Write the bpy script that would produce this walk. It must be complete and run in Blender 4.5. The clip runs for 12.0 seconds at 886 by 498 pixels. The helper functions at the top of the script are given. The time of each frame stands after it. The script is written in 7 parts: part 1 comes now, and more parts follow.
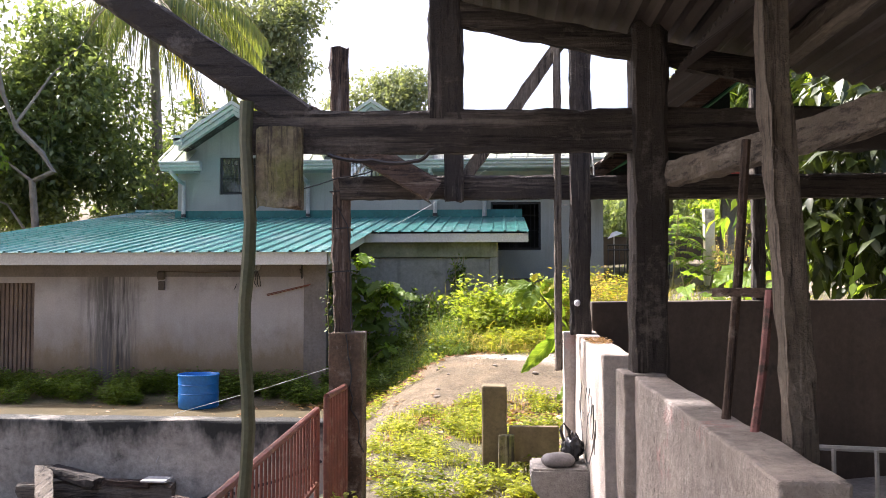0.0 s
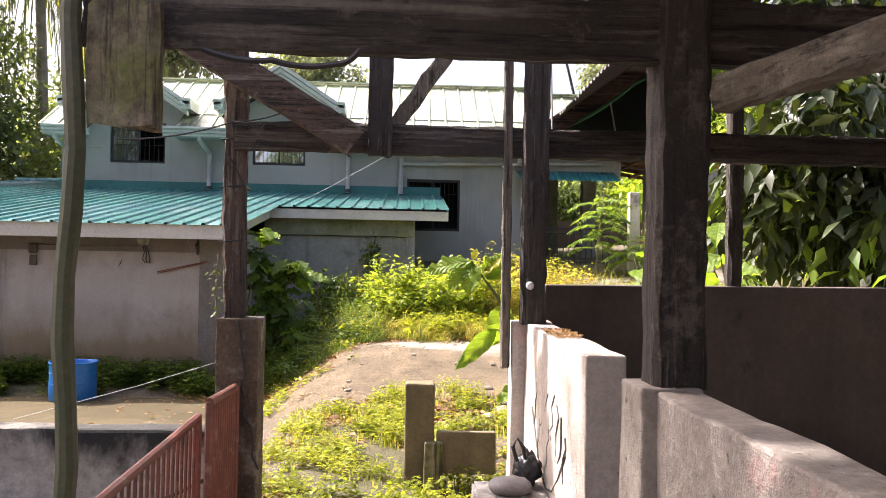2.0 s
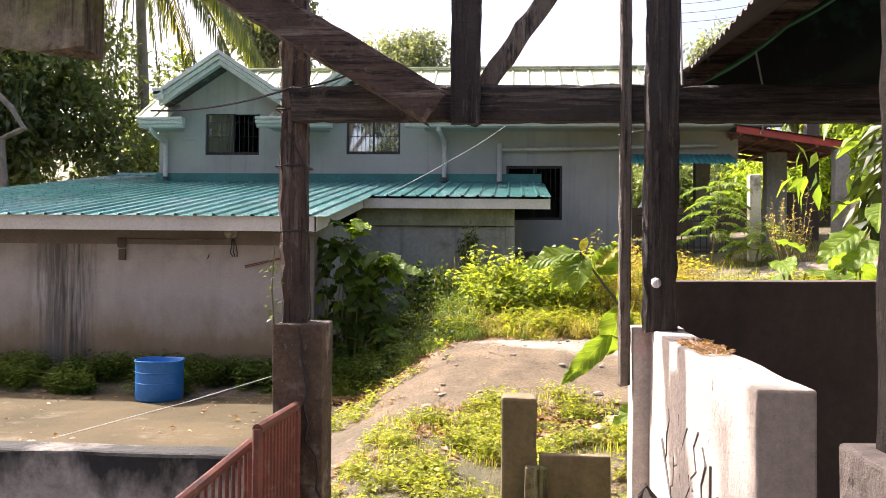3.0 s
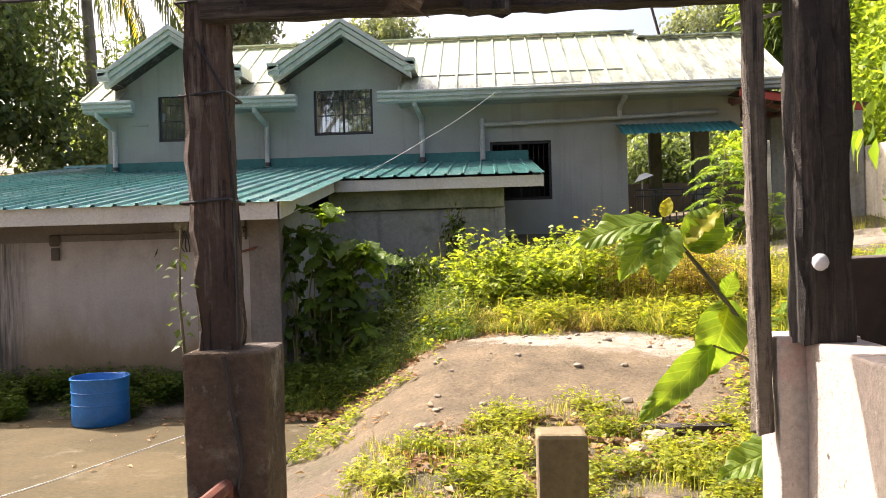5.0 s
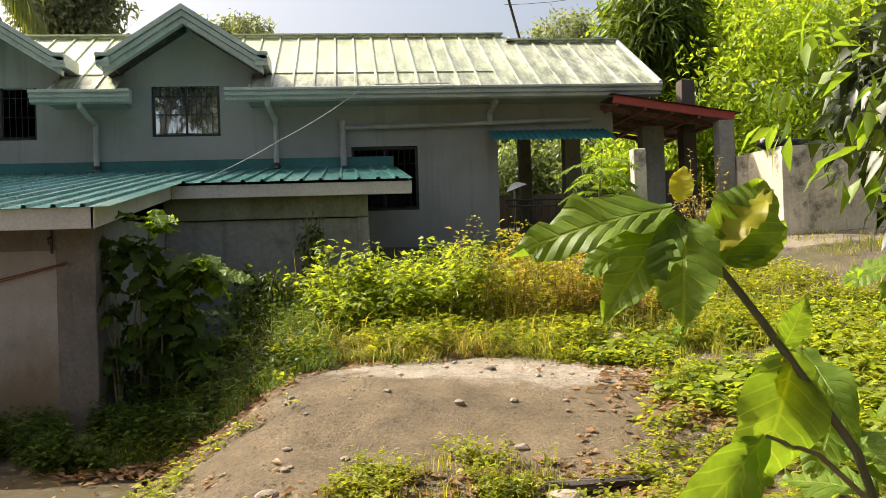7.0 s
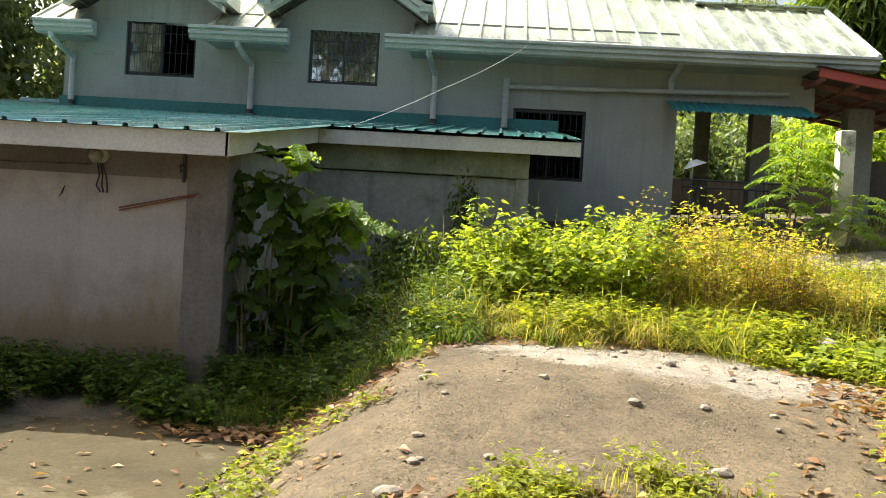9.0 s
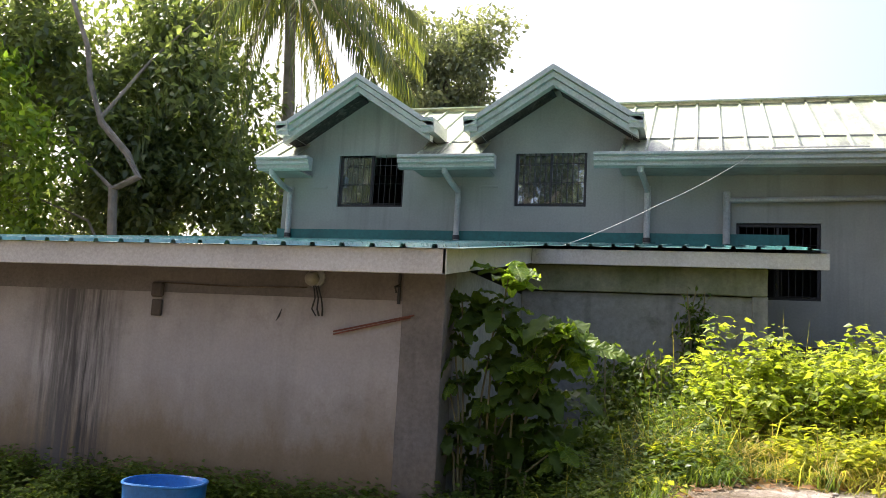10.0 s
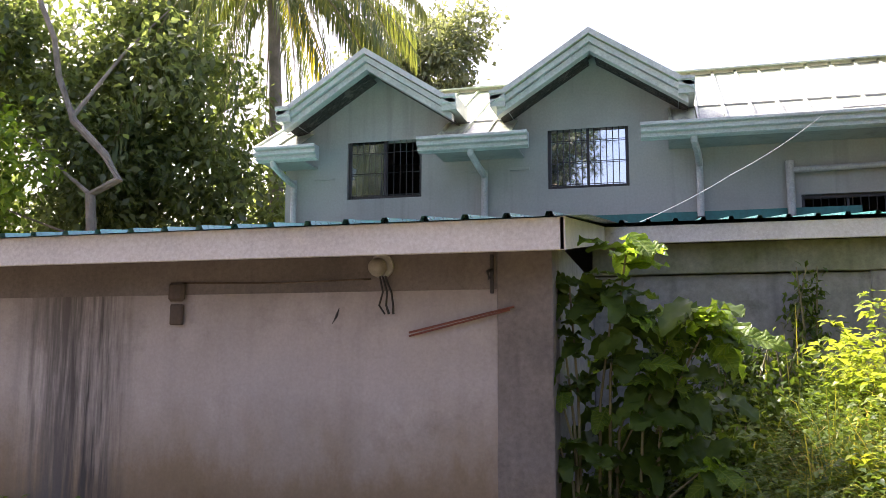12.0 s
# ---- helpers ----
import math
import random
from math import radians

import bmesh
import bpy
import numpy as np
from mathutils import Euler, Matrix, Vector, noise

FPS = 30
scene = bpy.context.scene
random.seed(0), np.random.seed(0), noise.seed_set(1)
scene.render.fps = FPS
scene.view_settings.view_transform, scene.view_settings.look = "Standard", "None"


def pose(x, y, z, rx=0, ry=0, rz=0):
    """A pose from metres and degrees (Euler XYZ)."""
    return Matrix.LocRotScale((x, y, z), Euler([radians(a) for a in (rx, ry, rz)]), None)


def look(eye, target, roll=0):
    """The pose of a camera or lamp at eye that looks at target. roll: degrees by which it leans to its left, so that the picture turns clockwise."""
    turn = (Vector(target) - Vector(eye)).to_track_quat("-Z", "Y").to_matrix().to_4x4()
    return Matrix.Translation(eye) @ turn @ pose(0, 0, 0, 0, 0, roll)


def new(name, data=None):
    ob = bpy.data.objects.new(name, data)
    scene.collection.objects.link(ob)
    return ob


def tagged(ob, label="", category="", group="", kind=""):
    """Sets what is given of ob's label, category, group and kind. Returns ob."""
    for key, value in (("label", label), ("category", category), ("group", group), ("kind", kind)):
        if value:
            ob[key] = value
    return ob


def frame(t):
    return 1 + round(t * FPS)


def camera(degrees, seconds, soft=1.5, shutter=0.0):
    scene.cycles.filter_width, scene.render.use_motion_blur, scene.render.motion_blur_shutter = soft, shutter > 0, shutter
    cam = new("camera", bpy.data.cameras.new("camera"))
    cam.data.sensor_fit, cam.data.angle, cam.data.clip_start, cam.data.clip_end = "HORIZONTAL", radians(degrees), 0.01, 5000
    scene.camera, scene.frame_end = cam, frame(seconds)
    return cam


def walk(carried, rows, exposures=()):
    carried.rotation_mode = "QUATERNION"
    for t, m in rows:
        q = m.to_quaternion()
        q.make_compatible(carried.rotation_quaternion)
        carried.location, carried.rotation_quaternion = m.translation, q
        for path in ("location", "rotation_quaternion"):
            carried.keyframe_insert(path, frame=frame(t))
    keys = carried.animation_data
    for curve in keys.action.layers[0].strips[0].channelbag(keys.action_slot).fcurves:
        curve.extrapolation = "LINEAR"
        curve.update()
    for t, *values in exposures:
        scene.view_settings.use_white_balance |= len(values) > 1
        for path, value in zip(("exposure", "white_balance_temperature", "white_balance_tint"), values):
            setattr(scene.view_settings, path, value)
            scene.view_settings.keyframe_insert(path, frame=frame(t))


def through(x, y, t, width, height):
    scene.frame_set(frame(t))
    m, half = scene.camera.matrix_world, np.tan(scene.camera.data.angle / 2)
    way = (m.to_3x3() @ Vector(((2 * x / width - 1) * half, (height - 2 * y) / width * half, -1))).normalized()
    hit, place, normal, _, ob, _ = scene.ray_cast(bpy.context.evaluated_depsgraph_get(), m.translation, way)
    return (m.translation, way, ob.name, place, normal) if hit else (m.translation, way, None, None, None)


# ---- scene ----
cam = camera(54.4, 12.0, soft=0.75)
PATH = [
    (0, (0.132, -0.439, 1.555), (-0.004, 1.555, 1.63), -0.0),
    (0.5, (0.121, -0.188, 1.489), (0.034, 1.808, 1.398), 3.8),
    (1, (0.023, 0.15, 1.501), (0.023, 2.146, 1.387), 1.9),
    (1.5, (0.016, 0.464, 1.506), (0.086, 2.463, 1.484), 1.7),
    (2, (-0.015, 0.76, 1.505), (0.059, 2.758, 1.545), 1.1),
    (2.5, (-0.021, 1.21, 1.513), (0.066, 3.208, 1.557), 1.0),
    (3, (0.019, 1.672, 1.517), (-0.142, 3.666, 1.532), 0.6),
    (3.2, (0.009, 1.853, 1.508), (-0.28, 3.832, 1.494), 0.6),
    (5, (-0.213, 3.212, 1.482), (-0.319, 5.209, 1.47), -1.6),
    (5.5, (-0.266, 3.575, 1.501), (-0.115, 5.569, 1.522), -1.9),
    (6, (-0.228, 3.955, 1.464), (-0.042, 5.946, 1.492), -4.0),
    (6.5, (-0.208, 4.293, 1.467), (-0.081, 6.289, 1.513), -3.0),
    (6.7, (-0.225, 4.432, 1.472), (-0.044, 6.423, 1.506), -2.9),
    (8.3, (-0.188, 5.368, 1.351), (0.012, 7.356, 1.287), 1.0),
    (8.5, (-0.199, 5.55, 1.316), (-0.04, 7.543, 1.245), 2.0),
    (9, (-0.345, 5.871, 1.272), (-0.459, 7.868, 1.241), 3.5),
    (9.5, (-0.489, 6.192, 1.221), (-0.905, 8.144, 1.345), 5.0),
    (10, (-0.701, 6.508, 1.185), (-1.267, 8.41, 1.432), 3.2),
    (10.5, (-0.952, 6.841, 1.167), (-1.647, 8.695, 1.446), 3.7),
    (11, (-1.369, 7.156, 1.132), (-2.025, 9.024, 1.421), 3.9),
    (11.5, (-1.672, 7.419, 1.142), (-2.161, 9.351, 1.318), 1.8),
    (12, (-1.993, 7.762, 1.135), (-2.489, 9.681, 1.4), 0.2),
]
LIGHT = [(0, 0.40, 6050, 20), (1, 0.45, 6250, 20), (3, 0.34, 6450, 23), (5.0, 0.27, 6750, 19), (5.5, 0.15, 6950, 18), (6.0, 0.02, 7050, 13), (6.5, -0.36, 7000, 11), (8.5, -0.26, 7000, 8), (9.0, 0.06, 6500, 6), (9.5, 0.54, 6450, 9), (10.0, 0.22, 6250, 17), (10.5, 0.12, 6200, 20), (11.0, 0.32, 6200, 25), (11.5, 0.88, 6250, 31), (12, 0.62, 6200, 28)]
walk(cam, [(t, look(eye, target, roll)) for t, eye, target, roll in PATH], [(t, 1.07 + e, k, g) for t, e, k, g in LIGHT])

# ---- world, sun ----
SUN_FROM = Vector((-0.80, 0.42, 1.0)).normalized()
world = bpy.data.worlds.new("world")
scene.world = world
world.use_nodes = True
wn = world.node_tree.nodes
sky = wn.new("ShaderNodeTexSky")
sky.sky_type, sky.sun_disc = "NISHITA", False
sky.sun_elevation = math.asin(SUN_FROM.z)
sky.sun_rotation = math.atan2(SUN_FROM.x, SUN_FROM.y)
sky.air_density, sky.dust_density, sky.ozone_density = 1.0, 8.0, 1.0
world.node_tree.links.new(sky.outputs[0], wn["Background"].inputs[0])
wn["Background"].inputs[1].default_value = 0.15
sun = new("sun", bpy.data.lights.new("sun", "SUN"))
sun.data.energy, sun.data.angle, sun.data.color = 5.0, radians(0.6), (1.0, 0.95, 0.86)
sun.matrix_world = look(SUN_FROM * 50, (0, 0, 0))


# ---- materials ----
def ramp(nt, fac, stops):
    r = nt.nodes.new("ShaderNodeValToRGB")
    e = r.color_ramp.elements
    e[0].position, e[0].color = stops[0][0], (*stops[0][1], 1)
    e[1].position, e[1].color = stops[-1][0], (*stops[-1][1], 1)
    for p, c in stops[1:-1]:
        k = e.new(p)
        k.color = (*c, 1)
    nt.links.new(fac, r.inputs[0])
    return r.outputs[0]


def noise_at(nt, scale, stretch=(1, 1, 1), detail=4, rough=0.6, offset=(0, 0, 0)):
    co = nt.nodes.new("ShaderNodeTexCoord")
    mp = nt.nodes.new("ShaderNodeMapping")
    mp.inputs["Scale"].default_value = stretch
    mp.inputs["Location"].default_value = offset
    n = nt.nodes.new("ShaderNodeTexNoise")
    n.inputs["Scale"].default_value, n.inputs["Detail"].default_value, n.inputs["Roughness"].default_value = scale, detail, rough
    nt.links.new(co.outputs["Object"], mp.inputs[0])
    nt.links.new(mp.outputs[0], n.inputs["Vector"])
    return n.outputs["Fac"]


def mixed(nt, fac, a, b, kind="MIX"):
    m = nt.nodes.new("ShaderNodeMix")
    m.data_type, m.blend_type = "RGBA", kind
    for sock, v in ((m.inputs[0], fac), (m.inputs[6], a), (m.inputs[7], b)):
        if isinstance(v, (int, float)):
            sock.default_value = v
        elif isinstance(v, tuple):
            sock.default_value = (*v, 1)
        else:
            nt.links.new(v, sock)
    return m.outputs[2]


def fade(nt, value, lo, hi):
    """0 below lo, 1 above hi."""
    m = nt.nodes.new("ShaderNodeMapRange")
    m.inputs[1].default_value, m.inputs[2].default_value = lo, hi
    nt.links.new(value, m.inputs[0])
    return m.outputs[0]


def surface(name, base, stain, rough=0.85, big=0.9, grain=26.0, streak=0.0, spots=None, metal=0.0, bump=0.25, island=0.0, extra=None, dist=0.01, speck=0.55):
    """Base and stain colours in large patches, fine grain on top, with vertical streaks and spots of other colours if asked for."""
    m = bpy.data.materials.new(name)
    m.use_nodes = True
    nt = m.node_tree
    bsdf = nt.nodes["Principled BSDF"]
    c = mixed(nt, fade(nt, noise_at(nt, big), 0.38, 0.68), base, stain)
    if streak:
        f = fade(nt, noise_at(nt, 5.0, (1, 1, 0.07), 3), 0.52, 0.78)
        k = nt.nodes.new("ShaderNodeMath")
        k.operation = "MULTIPLY"
        k.inputs[1].default_value = streak
        nt.links.new(f, k.inputs[0])
        c = mixed(nt, k.outputs[0], c, tuple(v * 0.35 for v in stain))
    if spots:
        colour, scale, lo, hi = spots
        c = mixed(nt, fade(nt, noise_at(nt, scale, (1, 1, 1), 6, 0.7, (7, 3, 1)), lo, hi), c, colour)
    if extra:
        c = extra(nt, c)
    g = noise_at(nt, grain, (1, 1, 1), 5, 0.75)
    c = mixed(nt, speck, c, ramp(nt, g, [(0.25, (0.25, 0.25, 0.25)), (0.75, (0.75, 0.75, 0.75))]), "OVERLAY")
    if island:
        geo = nt.nodes.new("ShaderNodeNewGeometry")
        info = nt.nodes.new("ShaderNodeObjectInfo")
        add = nt.nodes.new("ShaderNodeMath")
        add.operation = "FRACT"
        plus = nt.nodes.new("ShaderNodeMath")
        plus.operation = "ADD"
        nt.links.new(geo.outputs["Random Per Island"], plus.inputs[0])
        nt.links.new(info.outputs["Random"], plus.inputs[1])
        nt.links.new(plus.outputs[0], add.inputs[0])
        c = mixed(nt, island, c, ramp(nt, add.outputs[0], [(0, (0.2, 0.2, 0.2)), (1, (0.8, 0.8, 0.8))]), "OVERLAY")
    nt.links.new(c, bsdf.inputs["Base Color"])
    bsdf.inputs["Metallic"].default_value = metal
    rr = nt.nodes.new("ShaderNodeMapRange")
    rr.inputs[3].default_value, rr.inputs[4].default_value = max(rough - 0.12, 0.03), min(rough + 0.1, 1)
    nt.links.new(g, rr.inputs[0])
    nt.links.new(rr.outputs[0], bsdf.inputs["Roughness"])
    if bump:
        b = nt.nodes.new("ShaderNodeBump")
        b.inputs["Strength"].default_value, b.inputs["Distance"].default_value = bump, dist
        nt.links.new(g, b.inputs["Height"])
        nt.links.new(b.outputs[0], bsdf.inputs["Normal"])
    return m


def foliage(name, dark, mid, light, through=0.45, gloss=0.25, veins=False):
    """Leaves: colour varies leaf by leaf; light shines through them."""
    m = bpy.data.materials.new(name)
    m.use_nodes = True
    nt = m.node_tree
    nt.nodes.remove(nt.nodes["Principled BSDF"])
    out = nt.nodes["Material Output"]
    geo = nt.nodes.new("ShaderNodeNewGeometry")
    c = ramp(nt, geo.outputs["Random Per Island"], [(0.0, dark), (0.55, mid), (1.0, light)])
    c = mixed(nt, fade(nt, noise_at(nt, 1.3), 0.35, 0.7), c, mixed(nt, 0.6, c, light))
    bs = nt.nodes.new("ShaderNodeBsdfPrincipled")
    if veins:
        co = nt.nodes.new("ShaderNodeTexCoord")
        sp = nt.nodes.new("ShaderNodeSeparateXYZ")
        nt.links.new(co.outputs["Object"], sp.inputs[0])
        def maths(op, a, b=0.0):
            q = nt.nodes.new("ShaderNodeMath")
            q.operation = op
            for k, v in enumerate((a, b)):
                if isinstance(v, (int, float)):
                    q.inputs[k].default_value = v
                else:
                    nt.links.new(v, q.inputs[k])
            return q.outputs[0]
        ax = maths("ABSOLUTE", sp.outputs[0])
        rib = maths("ABSOLUTE", maths("SUBTRACT", maths("FRACT", maths("MULTIPLY", maths("SUBTRACT", sp.outputs[1], maths("MULTIPLY", ax, 0.7)), 8.0)), 0.5))
        line = maths("MAXIMUM", fade(nt, rib, 0.10, 0.03), fade(nt, ax, 0.022, 0.008))
        blotch = fade(nt, noise_at(nt, 7.0, (1, 1, 1), 6, 0.75), 0.40, 0.62)
        c = mixed(nt, maths("MULTIPLY", blotch, 0.35), c, dark)
        c = mixed(nt, maths("MULTIPLY", line, 0.5), c, light)
        bp = nt.nodes.new("ShaderNodeBump")
        bp.inputs["Strength"].default_value, bp.inputs["Distance"].default_value = 0.7, 0.012
        nt.links.new(maths("SUBTRACT", rib, maths("MULTIPLY", line, 0.6)), bp.inputs["Height"])
        nt.links.new(bp.outputs[0], bs.inputs["Normal"])
    bs.inputs["Roughness"].default_value = 0.45
    bs.inputs["Specular IOR Level"].default_value = gloss
    tr = nt.nodes.new("ShaderNodeBsdfTranslucent")
    nt.links.new(c, bs.inputs["Base Color"])
    warm = mixed(nt, 1.0, c, (1.0, 0.95, 0.45), "MULTIPLY")
    bright = mixed(nt, 1.0, warm, (2.0, 2.0, 1.6), "MULTIPLY")
    nt.links.new(bright, tr.inputs["Color"])
    mx = nt.nodes.new("ShaderNodeMixShader")
    mx.inputs[0].default_value = through
    nt.links.new(bs.outputs[0], mx.inputs[1])
    nt.links.new(tr.outputs[0], mx.inputs[2])
    nt.links.new(mx.outputs[0], out.inputs["Surface"])
    return m


def height_tint(lo, hi, colour, amount):
    """Damp dirt, mould or painted shade with a ragged edge that reaches from height lo to hi."""
    def go(nt, c):
        co = nt.nodes.new("ShaderNodeTexCoord")
        sp = nt.nodes.new("ShaderNodeSeparateXYZ")
        nt.links.new(co.outputs["Object"], sp.inputs[0])
        n = noise_at(nt, 2.2, (1, 1, 0.5), 5, 0.7)
        a = nt.nodes.new("ShaderNodeMath")
        a.operation = "MULTIPLY_ADD"
        a.inputs[1].default_value, a.inputs[2].default_value = 0.9, -0.45
        nt.links.new(n, a.inputs[0])
        b = nt.nodes.new("ShaderNodeMath")
        b.operation = "ADD"
        nt.links.new(sp.outputs[2], b.inputs[0])
        nt.links.new(a.outputs[0], b.inputs[1])
        f = fade(nt, b.outputs[0], hi, lo)
        k = nt.nodes.new("ShaderNodeMath")
        k.operation = "MULTIPLY"
        k.inputs[1].default_value = amount
        nt.links.new(f, k.inputs[0])
        return mixed(nt, k.outputs[0], c, colour)
    return go


def column_stain(nt, c, x0, x1, colour, amount):
    """A dark run of stain down a wall between x0 and x1, with ragged vertical edges."""
    co = nt.nodes.new("ShaderNodeTexCoord")
    sp = nt.nodes.new("ShaderNodeSeparateXYZ")
    nt.links.new(co.outputs["Object"], sp.inputs[0])
    d = nt.nodes.new("ShaderNodeMath")
    d.operation = "ABSOLUTE"
    s = nt.nodes.new("ShaderNodeMath")
    s.operation = "SUBTRACT"
    s.inputs[1].default_value = (x0 + x1) / 2
    nt.links.new(sp.outputs[0], s.inputs[0])
    nt.links.new(s.outputs[0], d.inputs[0])
    band = fade(nt, d.outputs[0], (x1 - x0) * 0.75, (x1 - x0) * 0.3)
    runs = fade(nt, noise_at(nt, 11.0, (1, 1, 0.06), 4, 0.7), 0.36, 0.6)
    k = nt.nodes.new("ShaderNodeMath")
    k.operation = "MULTIPLY"
    nt.links.new(band, k.inputs[0])
    nt.links.new(runs, k.inputs[1])
    a = nt.nodes.new("ShaderNodeMath")
    a.operation = "MULTIPLY"
    a.inputs[1].default_value = amount
    nt.links.new(k.outputs[0], a.inputs[0])
    return mixed(nt, a.outputs[0], c, colour)


def wing_stains_shade(nt, c):
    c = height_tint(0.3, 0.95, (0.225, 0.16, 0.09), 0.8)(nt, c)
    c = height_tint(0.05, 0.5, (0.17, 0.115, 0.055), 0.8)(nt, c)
    # soffit shade painted in, darker towards the wall's top
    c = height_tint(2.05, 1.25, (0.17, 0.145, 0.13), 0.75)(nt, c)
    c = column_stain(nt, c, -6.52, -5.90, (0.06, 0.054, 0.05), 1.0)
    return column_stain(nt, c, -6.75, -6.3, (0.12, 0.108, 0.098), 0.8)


def blemish(nt, c):
    """Small dark pits, and pale scuffs where the skin has worn off."""
    c = mixed(nt, fade(nt, noise_at(nt, 19.0, (1, 1, 1), 3, 0.6, (4, 4, 1)), 0.66, 0.74), c, (0.07, 0.06, 0.05))
    return mixed(nt, fade(nt, noise_at(nt, 6.5, (1, 1, 0.6), 6, 0.8, (2, 6, 5)), 0.58, 0.66), c, mixed(nt, 0.35, c, (0.62, 0.58, 0.52)))


FACADE = surface("grey_green_paint", (0.325, 0.325, 0.295), (0.25, 0.255, 0.23), 0.8, 0.7, 30, 0.35, bump=0.12, speck=0.25)
WINGWALL = surface("mauve_grey_render", (0.44, 0.40, 0.37), (0.36, 0.325, 0.30), 0.88, 0.9, 40, 0.22, spots=((0.26, 0.23, 0.205), 1.4, 0.56, 0.78), bump=0.2, extra=wing_stains_shade, speck=0.25)
BAREWALL = surface("bare_render", (0.285, 0.275, 0.245), (0.21, 0.205, 0.175), 0.9, 0.8, 14, 0.5, spots=((0.15, 0.145, 0.11), 1.8, 0.56, 0.72))
MOSSBEAM = surface("mossy_concrete", (0.25, 0.25, 0.17), (0.12, 0.13, 0.06), 0.95, 1.6, 22, 0.6)
CONCRETE = surface("weathered_concrete", (0.33, 0.30, 0.27), (0.22, 0.20, 0.175), 0.9, 1.6, 30, 0.25, spots=((0.10, 0.09, 0.08), 3.0, 0.56, 0.72), bump=0.7, dist=0.02, speck=0.75)
PINKWALL = surface("painted_concrete", (0.34, 0.295, 0.255), (0.235, 0.205, 0.18), 0.88, 2.6, 18, 0.10, spots=((0.42, 0.19, 0.18), 1.7, 0.60, 0.72), bump=0.9, dist=0.02, speck=0.75, extra=blemish)
PALEWALL = surface("pale_concrete", (0.50, 0.44, 0.375), (0.38, 0.33, 0.29), 0.88, 1.3, 30, 0.15, spots=((0.50, 0.30, 0.26), 1.9, 0.62, 0.75), bump=0.6, dist=0.02, extra=blemish)
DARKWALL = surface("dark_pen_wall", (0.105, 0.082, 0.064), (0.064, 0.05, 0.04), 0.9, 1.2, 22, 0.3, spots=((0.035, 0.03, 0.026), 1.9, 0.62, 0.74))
MOULDWALL = surface("mouldy_retaining_wall", (0.44, 0.40, 0.34), (0.27, 0.24, 0.20), 0.93, 1.6, 22, 0.45, spots=((0.06, 0.056, 0.045), 3.6, 0.58, 0.70), extra=height_tint(0.54, 0.36, (0.03, 0.03, 0.025), 1.0), bump=0.7, dist=0.02, speck=0.8)
WHITEWALL = surface("stained_whitewash", (0.72, 0.66, 0.52), (0.52, 0.46, 0.33), 0.88, 1.2, 18, 0.6, spots=((0.17, 0.155, 0.12), 1.7, 0.52, 0.64))
SLAB = surface("dusty_slab", (0.27, 0.225, 0.165), (0.17, 0.14, 0.10), 0.9, 1.4, 30, spots=((0.09, 0.078, 0.052), 2.4, 0.52, 0.68), bump=0.8, dist=0.02, speck=0.8, extra=blemish)
YARDFLOOR = surface("dark_yard_floor", (0.125, 0.105, 0.082), (0.072, 0.062, 0.048), 0.85, 1.3, 24, spots=((0.19, 0.165, 0.13), 2.2, 0.56, 0.7), bump=0.6, dist=0.02, speck=0.8, extra=blemish)
# darker than the walkway slab: dappled shade is mixed into the pad's colour
PADSLAB = surface("shade_toned_slab", (0.098, 0.078, 0.042), (0.06, 0.05, 0.027), 0.95, 0.8, 26, spots=((0.165, 0.145, 0.10), 1.3, 0.54, 0.7))
PADSLAB.node_tree.nodes["Principled BSDF"].inputs["Specular IOR Level"].default_value = 0.12
FASCIA = surface("fascia_board", (0.60, 0.575, 0.53), (0.50, 0.47, 0.43), 0.6, 0.9, 40, 0.15, bump=0.08)
# pale spots: oxidised patches, whitened to paint in some of the sky's sheen
TEAL = surface("teal_roof_sheet", (0.045, 0.215, 0.19), (0.07, 0.265, 0.235), 0.30, 0.6, 12, 0.0, spots=((0.28, 0.38, 0.36), 1.0, 0.5, 0.75), bump=0.1, island=0.2)
TEAL.node_tree.nodes["Principled BSDF"].inputs["Coat Weight"].default_value = 1.0
TEAL.node_tree.nodes["Principled BSDF"].inputs["Coat Roughness"].default_value = 0.2
FLASHING = surface("teal_flashing", (0.012, 0.11, 0.10), (0.02, 0.15, 0.135), 0.5, 1.2, 16, bump=0.1)
def mildew(nt, c):
    co = nt.nodes.new("ShaderNodeTexCoord")
    sp = nt.nodes.new("ShaderNodeSeparateXYZ")
    nt.links.new(co.outputs["Object"], sp.inputs[0])
    k = nt.nodes.new("ShaderNodeMath")
    k.operation = "MULTIPLY"
    nt.links.new(fade(nt, sp.outputs[0], -2.5, 4.5), k.inputs[0])
    nt.links.new(fade(nt, noise_at(nt, 4.5, (1, 0.22, 0.3), 6, 0.75, (2, 5, 1)), 0.42, 0.62), k.inputs[1])
    c = mixed(nt, k.outputs[0], c, (0.11, 0.115, 0.085))
    low = fade(nt, sp.outputs[2], 4.95, 4.45)
    q = nt.nodes.new("ShaderNodeMath")
    q.operation = "MULTIPLY"
    nt.links.new(low, q.inputs[0])
    nt.links.new(fade(nt, noise_at(nt, 6.0, (1, 0.3, 0.3), 5, 0.7, (8, 1, 1)), 0.42, 0.6), q.inputs[1])
    return mixed(nt, q.outputs[0], c, (0.13, 0.135, 0.10))


